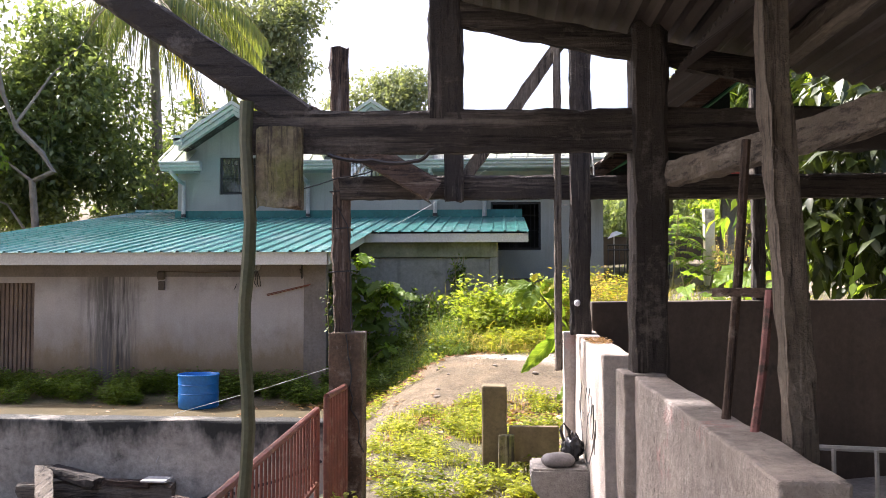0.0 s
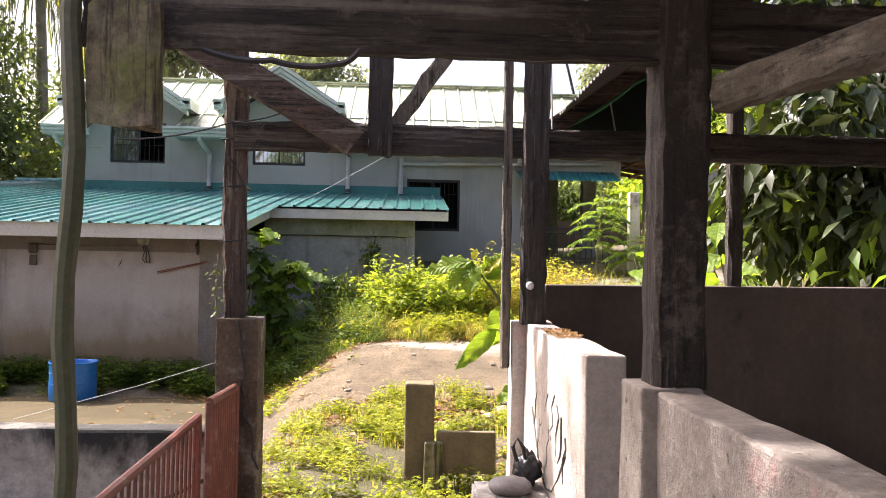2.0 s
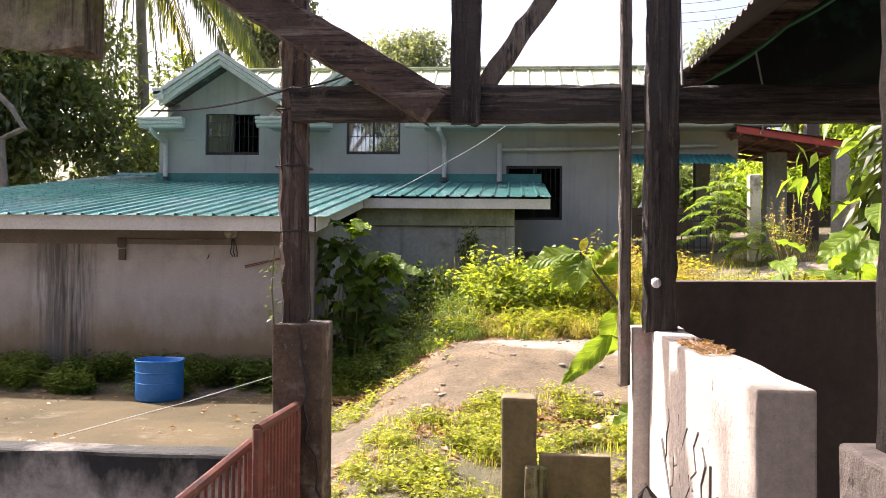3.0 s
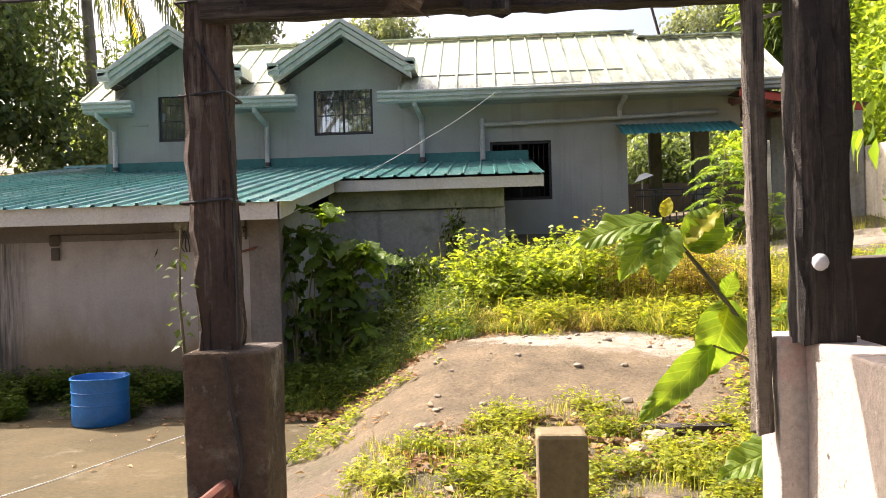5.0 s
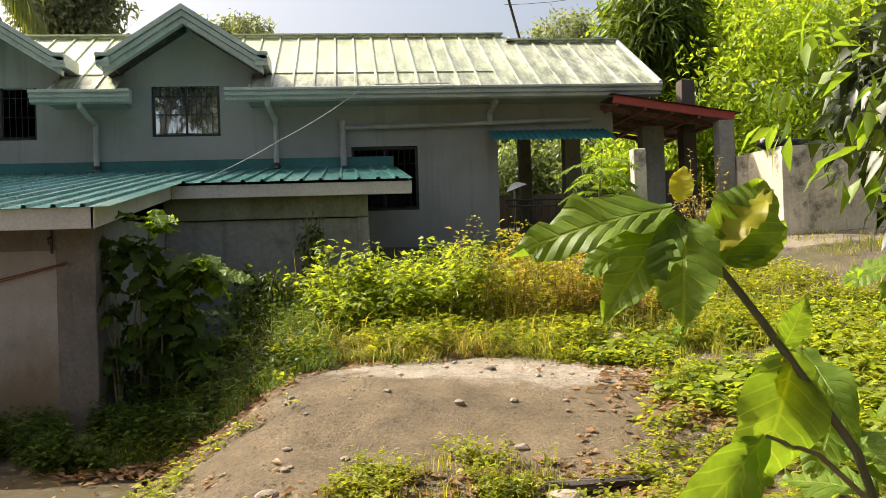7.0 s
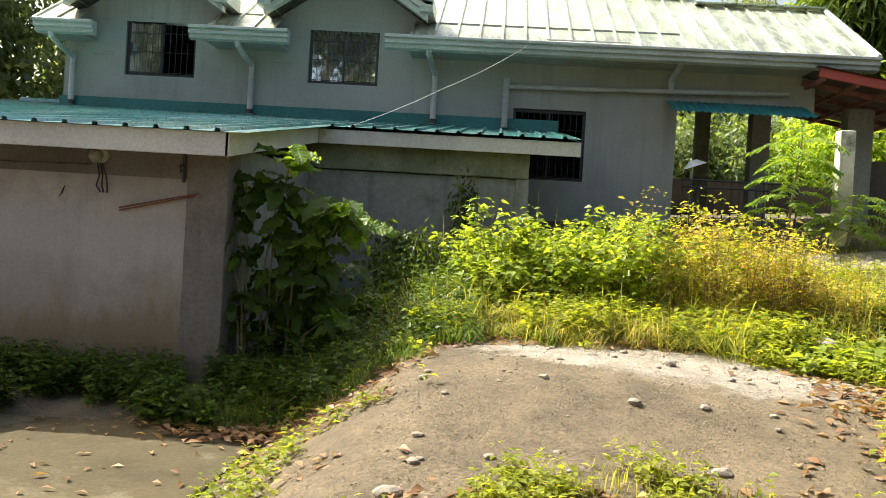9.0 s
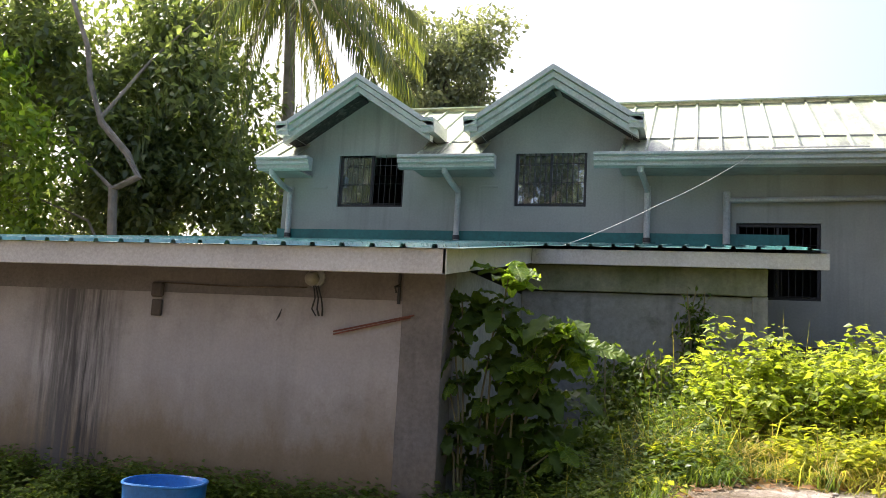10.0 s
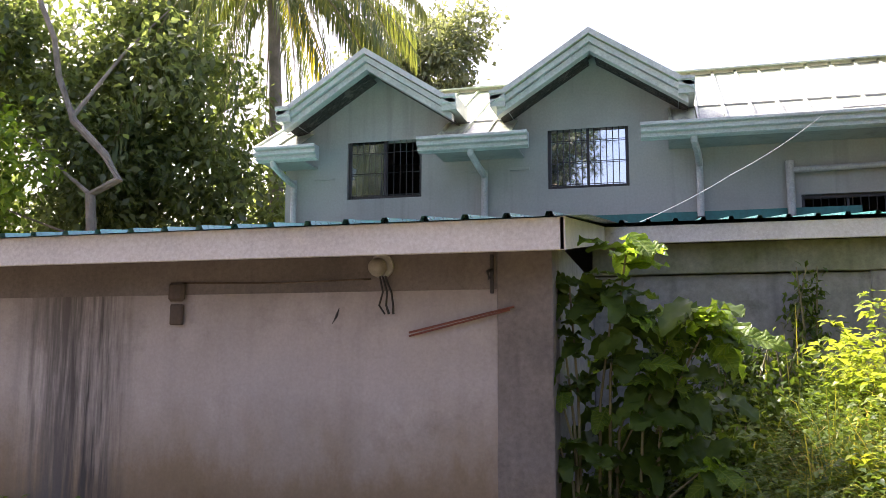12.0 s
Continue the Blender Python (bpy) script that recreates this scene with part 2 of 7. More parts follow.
PALEROOF = surface("faded_green_roof", (0.50, 0.56, 0.36), (0.58, 0.60, 0.44), 0.38, 0.7, 14, 0.0, metal=0.2, bump=0.12, island=0.1, extra=mildew)
GUTTER = surface("gutter_paint", (0.43, 0.445, 0.415), (0.32, 0.34, 0.31), 0.38, 1.4, 30, 0.2, bump=0.05)
TRIM = surface("barge_trim", (0.50, 0.51, 0.475), (0.36, 0.38, 0.345), 0.42, 1.2, 26, 0.3, bump=0.1)
# trim colour darkened to paint the shade in its grooves
TRIMSHADE = surface("trim_groove_shade", (0.12, 0.16, 0.145), (0.08, 0.11, 0.10), 0.7, 2, 30)
PIPE = surface("grey_pipe", (0.42, 0.42, 0.40), (0.30, 0.30, 0.28), 0.5, 2.0, 30, bump=0.05)
BLACKIRON = surface("black_iron", (0.02, 0.02, 0.022), (0.035, 0.03, 0.028), 0.5, 3, 40, bump=0.1)
def grainy(axis, dark, pale):
    stretch = [1, 1, 1]
    stretch[axis] = 0.05
    def go(nt, c):
        n = noise_at(nt, 34.0, tuple(stretch), 6, 0.75)
        c = mixed(nt, fade(nt, n, 0.50, 0.36), c, dark)
        m = noise_at(nt, 15.0, tuple(stretch), 5, 0.7, (3, 1, 2))
        c = mixed(nt, fade(nt, m, 0.54, 0.70), c, pale)
        # crumbled patches and long drying cracks
        w = noise_at(nt, 7.0, tuple(v if v < 1 else 1.0 for v in stretch), 6, 0.8, (5, 2, 7))
        c = mixed(nt, fade(nt, w, 0.42, 0.36), c, dark)
        p = noise_at(nt, 3.2, (1, 1, 1), 6, 0.75, (1, 8, 3))
        return mixed(nt, fade(nt, p, 0.58, 0.66), c, mixed(nt, 0.55, c, pale))
    return go


def timbers(name, a, b, dark, pale):
    return [surface(name, a, b, 0.93, 2.4, 46, bump=1.0, dist=0.02, extra=grainy(k, dark, pale)) for k in range(3)]


TIMBER = timbers("weathered_timber", (0.062, 0.05, 0.04), (0.036, 0.029, 0.024), (0.010, 0.008, 0.007), (0.19, 0.16, 0.13))
PALETIMBER = timbers("bleached_timber", (0.20, 0.165, 0.125), (0.12, 0.098, 0.075), (0.035, 0.028, 0.022), (0.32, 0.28, 0.225))
ROTTEN = timbers("rotten_timber", (0.125, 0.082, 0.058), (0.07, 0.046, 0.033), (0.012, 0.008, 0.007), (0.32, 0.26, 0.20))
MOSSTIMBER = surface("mossy_timber", (0.21, 0.165, 0.105), (0.15, 0.155, 0.045), 0.9, 3.4, 40, spots=((0.07, 0.048, 0.032), 5.0, 0.48, 0.62), bump=0.8, speck=0.8, extra=grainy(2, (0.04, 0.03, 0.022), (0.30, 0.26, 0.18)))
BAMBOO = surface("green_bamboo", (0.075, 0.082, 0.038), (0.115, 0.105, 0.055), 0.55, 3.0, 40, bump=0.2)
RUST = surface("rusty_red_paint", (0.215, 0.068, 0.042), (0.135, 0.05, 0.035), 0.65, 5.0, 60, spots=((0.27, 0.145, 0.10), 9.0, 0.55, 0.7), bump=0.3)
FADEDRED = surface("faded_red_paint", (0.30, 0.12, 0.105), (0.16, 0.075, 0.06), 0.7, 9.0, 60, spots=((0.06, 0.04, 0.03), 14.0, 0.55, 0.66), bump=0.4)
DOORSHEET = surface("rust_brown_sheet", (0.17, 0.115, 0.08), (0.11, 0.075, 0.055), 0.7, 4.0, 40, 0.4, bump=0.2)
REDPAINT = surface("red_purlin", (0.42, 0.06, 0.04), (0.30, 0.05, 0.035), 0.5, 3.0, 40, bump=0.1)
BLUE = surface("blue_plastic", (0.01, 0.12, 0.36), (0.016, 0.15, 0.41), 0.38, 2.0, 30, bump=0.05)
AWNING = surface("teal_awning", (0.016, 0.145, 0.145), (0.028, 0.185, 0.18), 0.5, 2.0, 30, bump=0.1)
ROOFDARK = surface("old_iron_sheet", (0.075, 0.06, 0.052), (0.045, 0.035, 0.03), 0.7, 2.0, 20, spots=((0.14, 0.12, 0.11), 4.0, 0.62, 0.72), bump=0.3)
BARK = surface("bark", (0.26, 0.23, 0.19), (0.15, 0.13, 0.10), 0.92, 3.0, 24, bump=0.7, dist=0.03)
STONE = surface("pale_stone", (0.30, 0.25, 0.195), (0.2, 0.165, 0.125), 0.9, 6.0, 40)
BLACKBAG = surface("black_plastic", (0.012, 0.012, 0.013), (0.02, 0.02, 0.022), 0.3, 8.0, 30, bump=0.2)
GREYCLOTH = surface("grey_cushion", (0.17, 0.155, 0.15), (0.12, 0.11, 0.10), 0.85, 9.0, 80)


def ground_material():
    def patches(nt, c):
        grassy = fade(nt, noise_at(nt, 0.9, (1, 1, 1), 5, 0.65, (3, 9, 0)), 0.42, 0.6)
        c = mixed(nt, grassy, c, (0.115, 0.105, 0.045))
        co = nt.nodes.new("ShaderNodeTexCoord")
        # bare earth mound, with a ragged edge
        def oval(cx, cy, rx, ry, rag):
            mp = nt.nodes.new("ShaderNodeMapping")
            mp.inputs["Location"].default_value = (-cx / rx, -cy / ry, 0)
            mp.inputs["Scale"].default_value = (1 / rx, 1 / ry, 0)
            nt.links.new(co.outputs["Object"], mp.inputs[0])
            ln = nt.nodes.new("ShaderNodeVectorMath")
            ln.operation = "LENGTH"
            nt.links.new(mp.outputs[0], ln.inputs[0])
            n = noise_at(nt, 2.0, (1, 1, 1), 6, 0.7, (1, 2, 3))
            a = nt.nodes.new("ShaderNodeMath")
            a.operation = "MULTIPLY_ADD"
            a.inputs[1].default_value = rag
            nt.links.new(n, a.inputs[0])
            nt.links.new(ln.outputs[1], a.inputs[2])
            return fade(nt, a.outputs[0], 1.0 + rag * 0.6, 0.9 + rag * 0.45)
        c = mixed(nt, oval(0.4, 11.3, 2.5, 2.0, 0.5), c, mixed(nt, fade(nt, noise_at(nt, 2.2, (1, 1, 1), 6, 0.7), 0.35, 0.65), (0.245, 0.185, 0.108), (0.135, 0.102, 0.058)))
        c = mixed(nt, oval(1.35, 12.4, 1.65, 0.80, 1.1), c, mixed(nt, fade(nt, noise_at(nt, 4.0, (1, 1, 1), 6, 0.7), 0.35, 0.65), (0.50, 0.44, 0.36), (0.31, 0.26, 0.19)))
        return c
    return surface("earth", (0.20, 0.155, 0.105), (0.13, 0.105, 0.065), 0.95, 1.6, 34, spots=((0.30, 0.24, 0.17), 5.0, 0.55, 0.7), bump=1.0, extra=patches, dist=0.05, speck=0.95)


EARTH = ground_material()
LEAF_WEED = foliage("weed_leaf", (0.07, 0.11, 0.012), (0.17, 0.21, 0.022), (0.33, 0.34, 0.04), 0.5)
LEAF_LIME = foliage("lime_weed_leaf", (0.078, 0.128, 0.014), (0.17, 0.235, 0.028), (0.31, 0.355, 0.054), 0.5, 0.3)
LEAF_GRASS = foliage("grass_blade", (0.07, 0.10, 0.018), (0.16, 0.185, 0.035), (0.31, 0.29, 0.075), 0.5, 0.15)
LEAF_DRYGRASS = foliage("dry_grass_blade", (0.20, 0.16, 0.05), (0.34, 0.27, 0.09), (0.45, 0.37, 0.15), 0.4, 0.15)
LEAF_MANGO = foliage("dark_tree_leaf", (0.05, 0.08, 0.04), (0.105, 0.145, 0.07), (0.19, 0.24, 0.11), 0.55, 0.9)
# near-black leaf: the shade under roof and trees is put into its colour
LEAF_CACAO = foliage("glossy_shade_leaf", (0.010, 0.019, 0.005), (0.020, 0.035, 0.008), (0.06, 0.08, 0.015), 0.22, 0.6)
LEAF_BRIGHT = foliage("bright_tree_leaf", (0.06, 0.12, 0.018), (0.12, 0.21, 0.03), (0.22, 0.31, 0.05), 0.45, 0.3)
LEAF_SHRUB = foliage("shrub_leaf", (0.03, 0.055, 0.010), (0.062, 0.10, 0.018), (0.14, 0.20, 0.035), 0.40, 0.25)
LEAF_SUNNY = foliage("sunny_tree_leaf", (0.11, 0.18, 0.02), (0.20, 0.30, 0.035), (0.34, 0.42, 0.06), 0.5, 0.25)
# pale grey-green: the haze of distance is put into the leaf colour
LEAF_HAZE = foliage("hazed_tree_leaf", (0.12, 0.15, 0.11), (0.17, 0.20, 0.14), (0.24, 0.28, 0.19), 0.35, 0.2)
LEAF_BIG = foliage("large_leaf", (0.06, 0.13, 0.018), (0.14, 0.23, 0.03), (0.28, 0.36, 0.055), 0.5, 0.28, True)
LEAF_YELLOW = foliage("yellow_leaf", (0.26, 0.22, 0.02), (0.36, 0.34, 0.03), (0.44, 0.43, 0.06), 0.5, 0.3)
LEAF_RUSTY = foliage("drying_leaf", (0.20, 0.125, 0.035), (0.33, 0.235, 0.06), (0.46, 0.39, 0.10), 0.45, 0.2)
LEAF_PALM = foliage("palm_leaf", (0.05, 0.085, 0.025), (0.09, 0.12, 0.04), (0.17, 0.19, 0.06), 0.4, 0.45)
LEAF_DEAD = foliage("dead_leaf", (0.10, 0.05, 0.025), (0.19, 0.10, 0.05), (0.32, 0.20, 0.10), 0.2, 0.2)
DRYTWIG = surface("dry_twig", (0.30, 0.20, 0.09), (0.20, 0.13, 0.06), 0.9, 3.0, 30)
TWIG = surface("twig", (0.22, 0.19, 0.09), (0.14, 0.12, 0.06), 0.9, 3.0, 30)

GLASS = bpy.data.materials.new("tinted_glass")
GLASS.use_nodes = True
GLASS.node_tree.nodes["Principled BSDF"].inputs["Base Color"].default_value = (0.93, 0.95, 0.95, 1)
GLASS.node_tree.nodes["Principled BSDF"].inputs["Metallic"].default_value = 0.95
GLASS.node_tree.nodes["Principled BSDF"].inputs["Roughness"].default_value = 0.03
# window 1's pane: the dark reflection of trees is put into its tint
DARKGLASS = bpy.data.materials.new("dark_reflection_glass")
DARKGLASS.use_nodes = True
DARKGLASS.node_tree.nodes["Principled BSDF"].inputs["Base Color"].default_value = (0.33, 0.36, 0.36, 1)
DARKGLASS.node_tree.nodes["Principled BSDF"].inputs["Metallic"].default_value = 0.9
DARKGLASS.node_tree.nodes["Principled BSDF"].inputs["Roughness"].default_value = 0.05
# near-black colour in place of an unlit room
DARKROOM = surface("room_shade", (0.03, 0.03, 0.028), (0.02, 0.02, 0.018), 0.9)


# ---- building helpers ----
def thing(name, label, category, place=(0, 0, 0), group="", kind=""):
    ob = new(name)
    ob.location = place
    ob.empty_display_size = 0.1
    return tagged(ob, label, category, group, kind)


def part(name, bm, material, parent=None, label="", smooth=False):
    me = bpy.data.meshes.new(name)
    bmesh.ops.recalc_face_normals(bm, faces=bm.faces)
    bm.to_mesh(me)
    bm.free()
    me.materials.append(material)
    if smooth:
        me.shade_smooth()
    return mesh_part(name, me, parent, label)


def mesh_part(name, me, parent=None, label=""):
    ob = new(name, me)
    if parent:
        ob.parent = parent
        top = parent
        off = Vector(parent.location)
        while top.parent:
            top = top.parent
            off += top.location
        ob.location = -off
    return tagged(ob, label)


def single(name, bm, material, label, category, kind="", group="", smooth=False):
    return tagged(part(name, bm, material, None, "", smooth), label, category, group, kind)


def box(bm, x0, x1, y0, y1, z0, z1, bevel=0.0):
    r = bmesh.ops.create_cube(bm, size=1.0, matrix=Matrix.LocRotScale(((x0 + x1) / 2, (y0 + y1) / 2, (z0 + z1) / 2), None, (abs(x1 - x0), abs(y1 - y0), abs(z1 - z0))))
    if bevel:
        edges = list({e for v in r["verts"] for e in v.link_edges})
        bmesh.ops.bevel(bm, geom=edges, offset=bevel, segments=1, affect="EDGES")
    return bm


def boxed(*a, **k):
    return box(bmesh.new(), *a, **k)


def tube(bm, pts, radii, seg=8, wob=0.0, cap=True, rnd=None):
    """A round bar along the points, with a radius at each."""
    rnd = rnd or random.Random(1)
    pts = [Vector(p) for p in pts]
    if isinstance(radii, (int, float)):
        radii = [radii] * len(pts)
    rings = []
    for i, p in enumerate(pts):
        d = (pts[min(i + 1, len(pts) - 1)] - pts[max(i - 1, 0)]).normalized()
        side = d.cross(Vector((0, 0, 1))) if abs(d.z) < 0.9 else d.cross(Vector((0, 1, 0)))
        side.normalize()
        up = side.cross(d)
        rings.append([bm.verts.new(p + (side * math.cos(a) + up * math.sin(a)) * radii[i] * (1 + rnd.uniform(-wob, wob))) for a in (2 * math.pi * k / seg for k in range(seg))])
    for a, b in zip(rings, rings[1:]):
        for k in range(seg):
            bm.faces.new((a[k], a[(k + 1) % seg], b[(k + 1) % seg], b[k]))
    if cap:
        bm.faces.new(rings[0][::-1])
        bm.faces.new(rings[-1])
    return bm


def timber(p0, p1, w, h, seed=0, rough=0.010, n=None, taper=1.0):
    """A hewn beam of section w x h with worn, uneven faces."""
    rnd = random.Random(seed)
    p0, p1 = Vector(p0), Vector(p1)
    d = (p1 - p0)
    d_len = d.length
    n = n or max(4, int(d_len / 0.07))
    d.normalize()
    side = d.cross(Vector((0, 0, 1))) if abs(d.z) < 0.95 else Vector((1, 0, 0))
    side.normalize()
    up = side.cross(d)
    bm = bmesh.new()
    b = 0.2
    shape = [(-1, -1 + b), (-1 + b, -1), (0, -1.0), (1 - b, -1), (1, -1 + b), (1.0, 0), (1, 1 - b), (1 - b, 1), (0, 1.0), (-1 + b, 1), (-1, 1 - b), (-1.0, 0)]
    rings = []
    lane = [rnd.uniform(-1, 1) * rough * 0.6 for _ in shape]
    for i in range(n + 1):
        f = i / n
        k = 1 + (taper - 1) * f
        off = Vector((noise.noise((seed * 3.1, f * 2, 0.5)), noise.noise((seed * 5.3, f * 2, 9.5)), 0)) * rough * 0.8
        c = p0.lerp(p1, f) + side * off.x + up * off.y
        chip = [1 - min(0.16, rough * 9) * max(0, noise.noise((seed * 2.7, f * d_len * 3.1, j // 3 * 7.7)) - 0.12) for j in range(len(shape))]
        rings.append([bm.verts.new(c + side * (sx * w / 2 * k * chip[j] + lane[j] + rnd.gauss(0, rough * 0.35)) + up * (sz * h / 2 * k * chip[j] + lane[-j] + rnd.gauss(0, rough * 0.35)) + d * (rnd.gauss(0, rough) if i in (0, n) else 0)) for j, (sx, sz) in enumerate(shape)])
    m = len(shape)
    for a, c in zip(rings, rings[1:]):
        for k in range(m):
            bm.faces.new((a[k], a[(k + 1) % m], c[(k + 1) % m], c[k]))
    bm.faces.new(rings[0][::-1])
    bm.faces.new(rings[-1])
    return bm


def worn_box(x0, x1, y0, y1, z0, z1, step=0.14, rough=0.006, bevel=0.012, seed=0):
    """A cast wall piece with soft, slightly uneven faces."""
    bm = boxed(x0, x1, y0, y1, z0, z1)
    for axis, lo, hi in ((0, x0, x1), (1, y0, y1), (2, z0, z1)):
        n = int(abs(hi - lo) / step)
        for k in range(1, n):
            co, no = [0, 0, 0], [0, 0, 0]
            co[axis], no[axis] = lo + (hi - lo) * k / n, 1
            bmesh.ops.bisect_plane(bm, geom=bm.verts[:] + bm.edges[:] + bm.faces[:], plane_co=co, plane_no=no)
    sharp = [e for e in bm.edges if len(e.link_faces) == 2 and e.calc_face_angle(0) > 1]
    bmesh.ops.bevel(bm, geom=sharp, offset=bevel, segments=2, affect="EDGES", profile=0.5)
    for v in bm.verts:
        v.co += Vector(noise.noise_vector(v.co * 3.1 + Vector((seed, 0, 0)))) * rough + Vector(noise.noise_vector(v.co * 11 + Vector((0, seed, 0)))) * rough * 0.5
    return bm


def holed_wall(x0, x1, y0, y1, z0, z1, holes):
    """A wall along x with openings right through it: holes of (x0, x1, z0, z1)."""
    bm = bmesh.new()
    xs = sorted({x0, x1, *(h[0] for h in holes), *(h[1] for h in holes)})
    zs = sorted({z0, z1, *(h[2] for h in holes), *(h[3] for h in holes)})
    verts = {}
    def v(x, y, z):
        k = (round(x, 4), round(y, 4), round(z, 4))
        if k not in verts:
            verts[k] = bm.verts.new((x, y, z))
        return verts[k]
    solid = {}
    for i in range(len(xs) - 1):
        for j in range(len(zs) - 1):
            cx, cz = (xs[i] + xs[i + 1]) / 2, (zs[j] + zs[j + 1]) / 2
            solid[i, j] = not any(h[0] < cx < h[1] and h[2] < cz < h[3] for h in holes)
    for (i, j), s in solid.items():
        if not s:
            continue
        a, b, c, d = xs[i], xs[i + 1], zs[j], zs[j + 1]
        bm.faces.new((v(a, y0, c), v(b, y0, c), v(b, y0, d), v(a, y0, d)))
        bm.faces.new((v(a, y1, c), v(a, y1, d), v(b, y1, d), v(b, y1, c)))
        for di, dj, q in ((-1, 0, ((a, c), (a, d))), (1, 0, ((b, d), (b, c))), (0, -1, ((b, c), (a, c))), (0, 1, ((a, d), (b, d)))):
            if not solid.get((i + di, j + dj), False):
                (xa, za), (xb, zb) = q
                bm.faces.new((v(xa, y0, za), v(xb, y0, zb), v(xb, y1, zb), v(xa, y1, za)))
    return bm


# ---- ground ----
def mix(a, b, f):
    return a + (b - a) * min(max(f, 0.0), 1.0)


def soft(f):
    f = min(max(f, 0.0), 1.0)
    return f * f * (3 - 2 * f)


RISE = [(-60, -0.1), (5.6, -0.06), (8.0, 0.0), (9.4, 0.05), (10.2, 0.16), (11.1, 0.27), (12.2, 0.38), (13.5, 0.47), (16.0, 0.85), (19.5, 1.55), (22.0, 1.75), (30, 2.3), (60, 3.5), (400, 5.0)]
LEFT = [(-60, -0.2), (5.9, -0.14), (7.2, -0.28), (8.5, -0.34), (12.2, -0.34), (13.3, -0.16), (16.5, 0.1), (20, 0.6), (30, 1.2), (60, 2.5), (400, 5.0)]


def along(rows, y):
    for (a, za), (b, zb) in zip(rows, rows[1:]):
        if y <= b:
            return mix(za, zb, (y - a) / (b - a))
    return rows[-1][1]


def ground_z(x, y, rough=True):
    z = mix(along(LEFT, y), along(RISE, y), soft((x + 2.1) / 1.5))
    z += 0.07 * min(max(x - 3.0, 0), 8)
    if rough:
        z += 0.035 * noise.noise((x * 0.9, y * 0.9, 0)) + 0.018 * noise.noise((x * 3.1, y * 3.1, 4)) + 0.012 * noise.noise((x * 7, y * 7, 2)) + 0.008 * noise.noise((x * 15, y * 15, 2))
    z += 0.10 * math.exp(-(((x - 0.2) / 1.3) ** 2 + ((y - 11.7) / 0.9) ** 2)) if rough else 0
    if y < 5.75:
        z = min(z, -0.17)
    elif -9.5 < x < -2.0 and 7.0 < y < 12.25:
        z = min(z, -0.36)
    return z


def spaced(lo, fine_lo, fine_hi, hi, step):
    out, k, d = [], fine_lo, step
    while k > lo:
        d *= 1.35
        k -= d
        out.append(max(k, lo))
    out = out[::-1]
    n = int((fine_hi - fine_lo) / step)
    out += [fine_lo + (fine_hi - fine_lo) * i / n for i in range(n + 1)]
    k, d = fine_hi, step
    while k < hi:
        d *= 1.35
        k += d
        out.append(min(k, hi))
    return out


def grid_mesh(name, xs, ys, z, material):
    verts = [(x, y, z(x, y)) for y in ys for x in xs]
    w = len(xs)
    faces = [(j * w + i, j * w + i + 1, (j + 1) * w + i + 1, (j + 1) * w + i) for j in range(len(ys) - 1) for i in range(w - 1)]
    me = bpy.data.meshes.new(name)
    me.from_pydata(verts, [], faces)
    me.materials.append(material)
    me.shade_smooth()
    return me


tagged(new("ground", grid_mesh("ground", spaced(-400, -4.0, 7.0, 400, 0.09), spaced(-300, 5.5, 17.5, 500, 0.09), ground_z, EARTH)), "uneven earth yard rising to a bare dirt mound", "ground", kind="structure")

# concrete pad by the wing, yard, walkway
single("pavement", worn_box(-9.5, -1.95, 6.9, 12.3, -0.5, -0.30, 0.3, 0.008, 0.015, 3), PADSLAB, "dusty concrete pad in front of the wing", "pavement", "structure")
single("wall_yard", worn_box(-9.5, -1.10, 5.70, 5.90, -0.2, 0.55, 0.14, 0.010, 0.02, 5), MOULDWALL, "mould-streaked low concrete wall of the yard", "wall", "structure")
single("floor_yard", worn_box(-9.5, -1.0, -4, 5.71, -0.25, -0.06, 0.5, 0.006, 0.01, 8), YARDFLOOR, "stained concrete floor of the yard", "floor", "structure")
single("walkway", worn_box(-0.97, 0.7, -4, 5.74, -0.2, 0.0, 0.3, 0.008, 0.02, 2), SLAB, "dusty concrete walkway with gravelly edges", "floor", "structure")
single("kerb", worn_box(-1.16, -0.95, -4, 5.6, -0.2, 0.07, 0.25, 0.008, 0.02, 4), MOSSBEAM, "mossy concrete kerb along the walkway", "kerb", "structure")
bm = bmesh.new()
for z in (-0.2, 0.012):
    bm.faces.new([bm.verts.new((x, y, z)) for x, y in ((0.68, -4), (7, -4), (7, 8.17), (0.80, 5.80), (0.68, 5.80))])
vs = list(bm.verts)
for j in range(5):
    bm.faces.new((vs[j], vs[(j + 1) % 5], vs[5 + (j + 1) % 5], vs[5 + j]))
single("floor_pen", bm, CONCRETE, "bare concrete floor of the pens", "floor", "structure")

# ---- pen walls ----
single("wall_pen_near", worn_box(0.665, 0.80, 1.28, 3.12, 0.0, 1.17, 0.10, 0.009, 0.009, 11), PINKWALL, "rough plastered pen wall with faint pink paint", "wall", "structure")
single("wall_pen_pillar", worn_box(0.62, 0.80, 3.10, 3.31, 0.0, 1.185, 0.10, 0.009, 0.008, 12), PINKWALL, "plastered stub pillar carrying a timber post", "wall", "structure")
pen = single("wall_pen_far", worn_box(0.635, 0.785, 3.9, 5.60, 0.0, 1.19, 0.12, 0.007, 0.008, 13), PALEWALL, "sunlit pale pen wall with dark strokes", "wall", "structure")
single("wall_pen_end", worn_box(0.56, 0.79, 5.598, 5.76, -0.1, 1.20, 0.12, 0.006, 0.008, 14), PALEWALL, "pale end pillar of the pen wall", "wall", "structure")
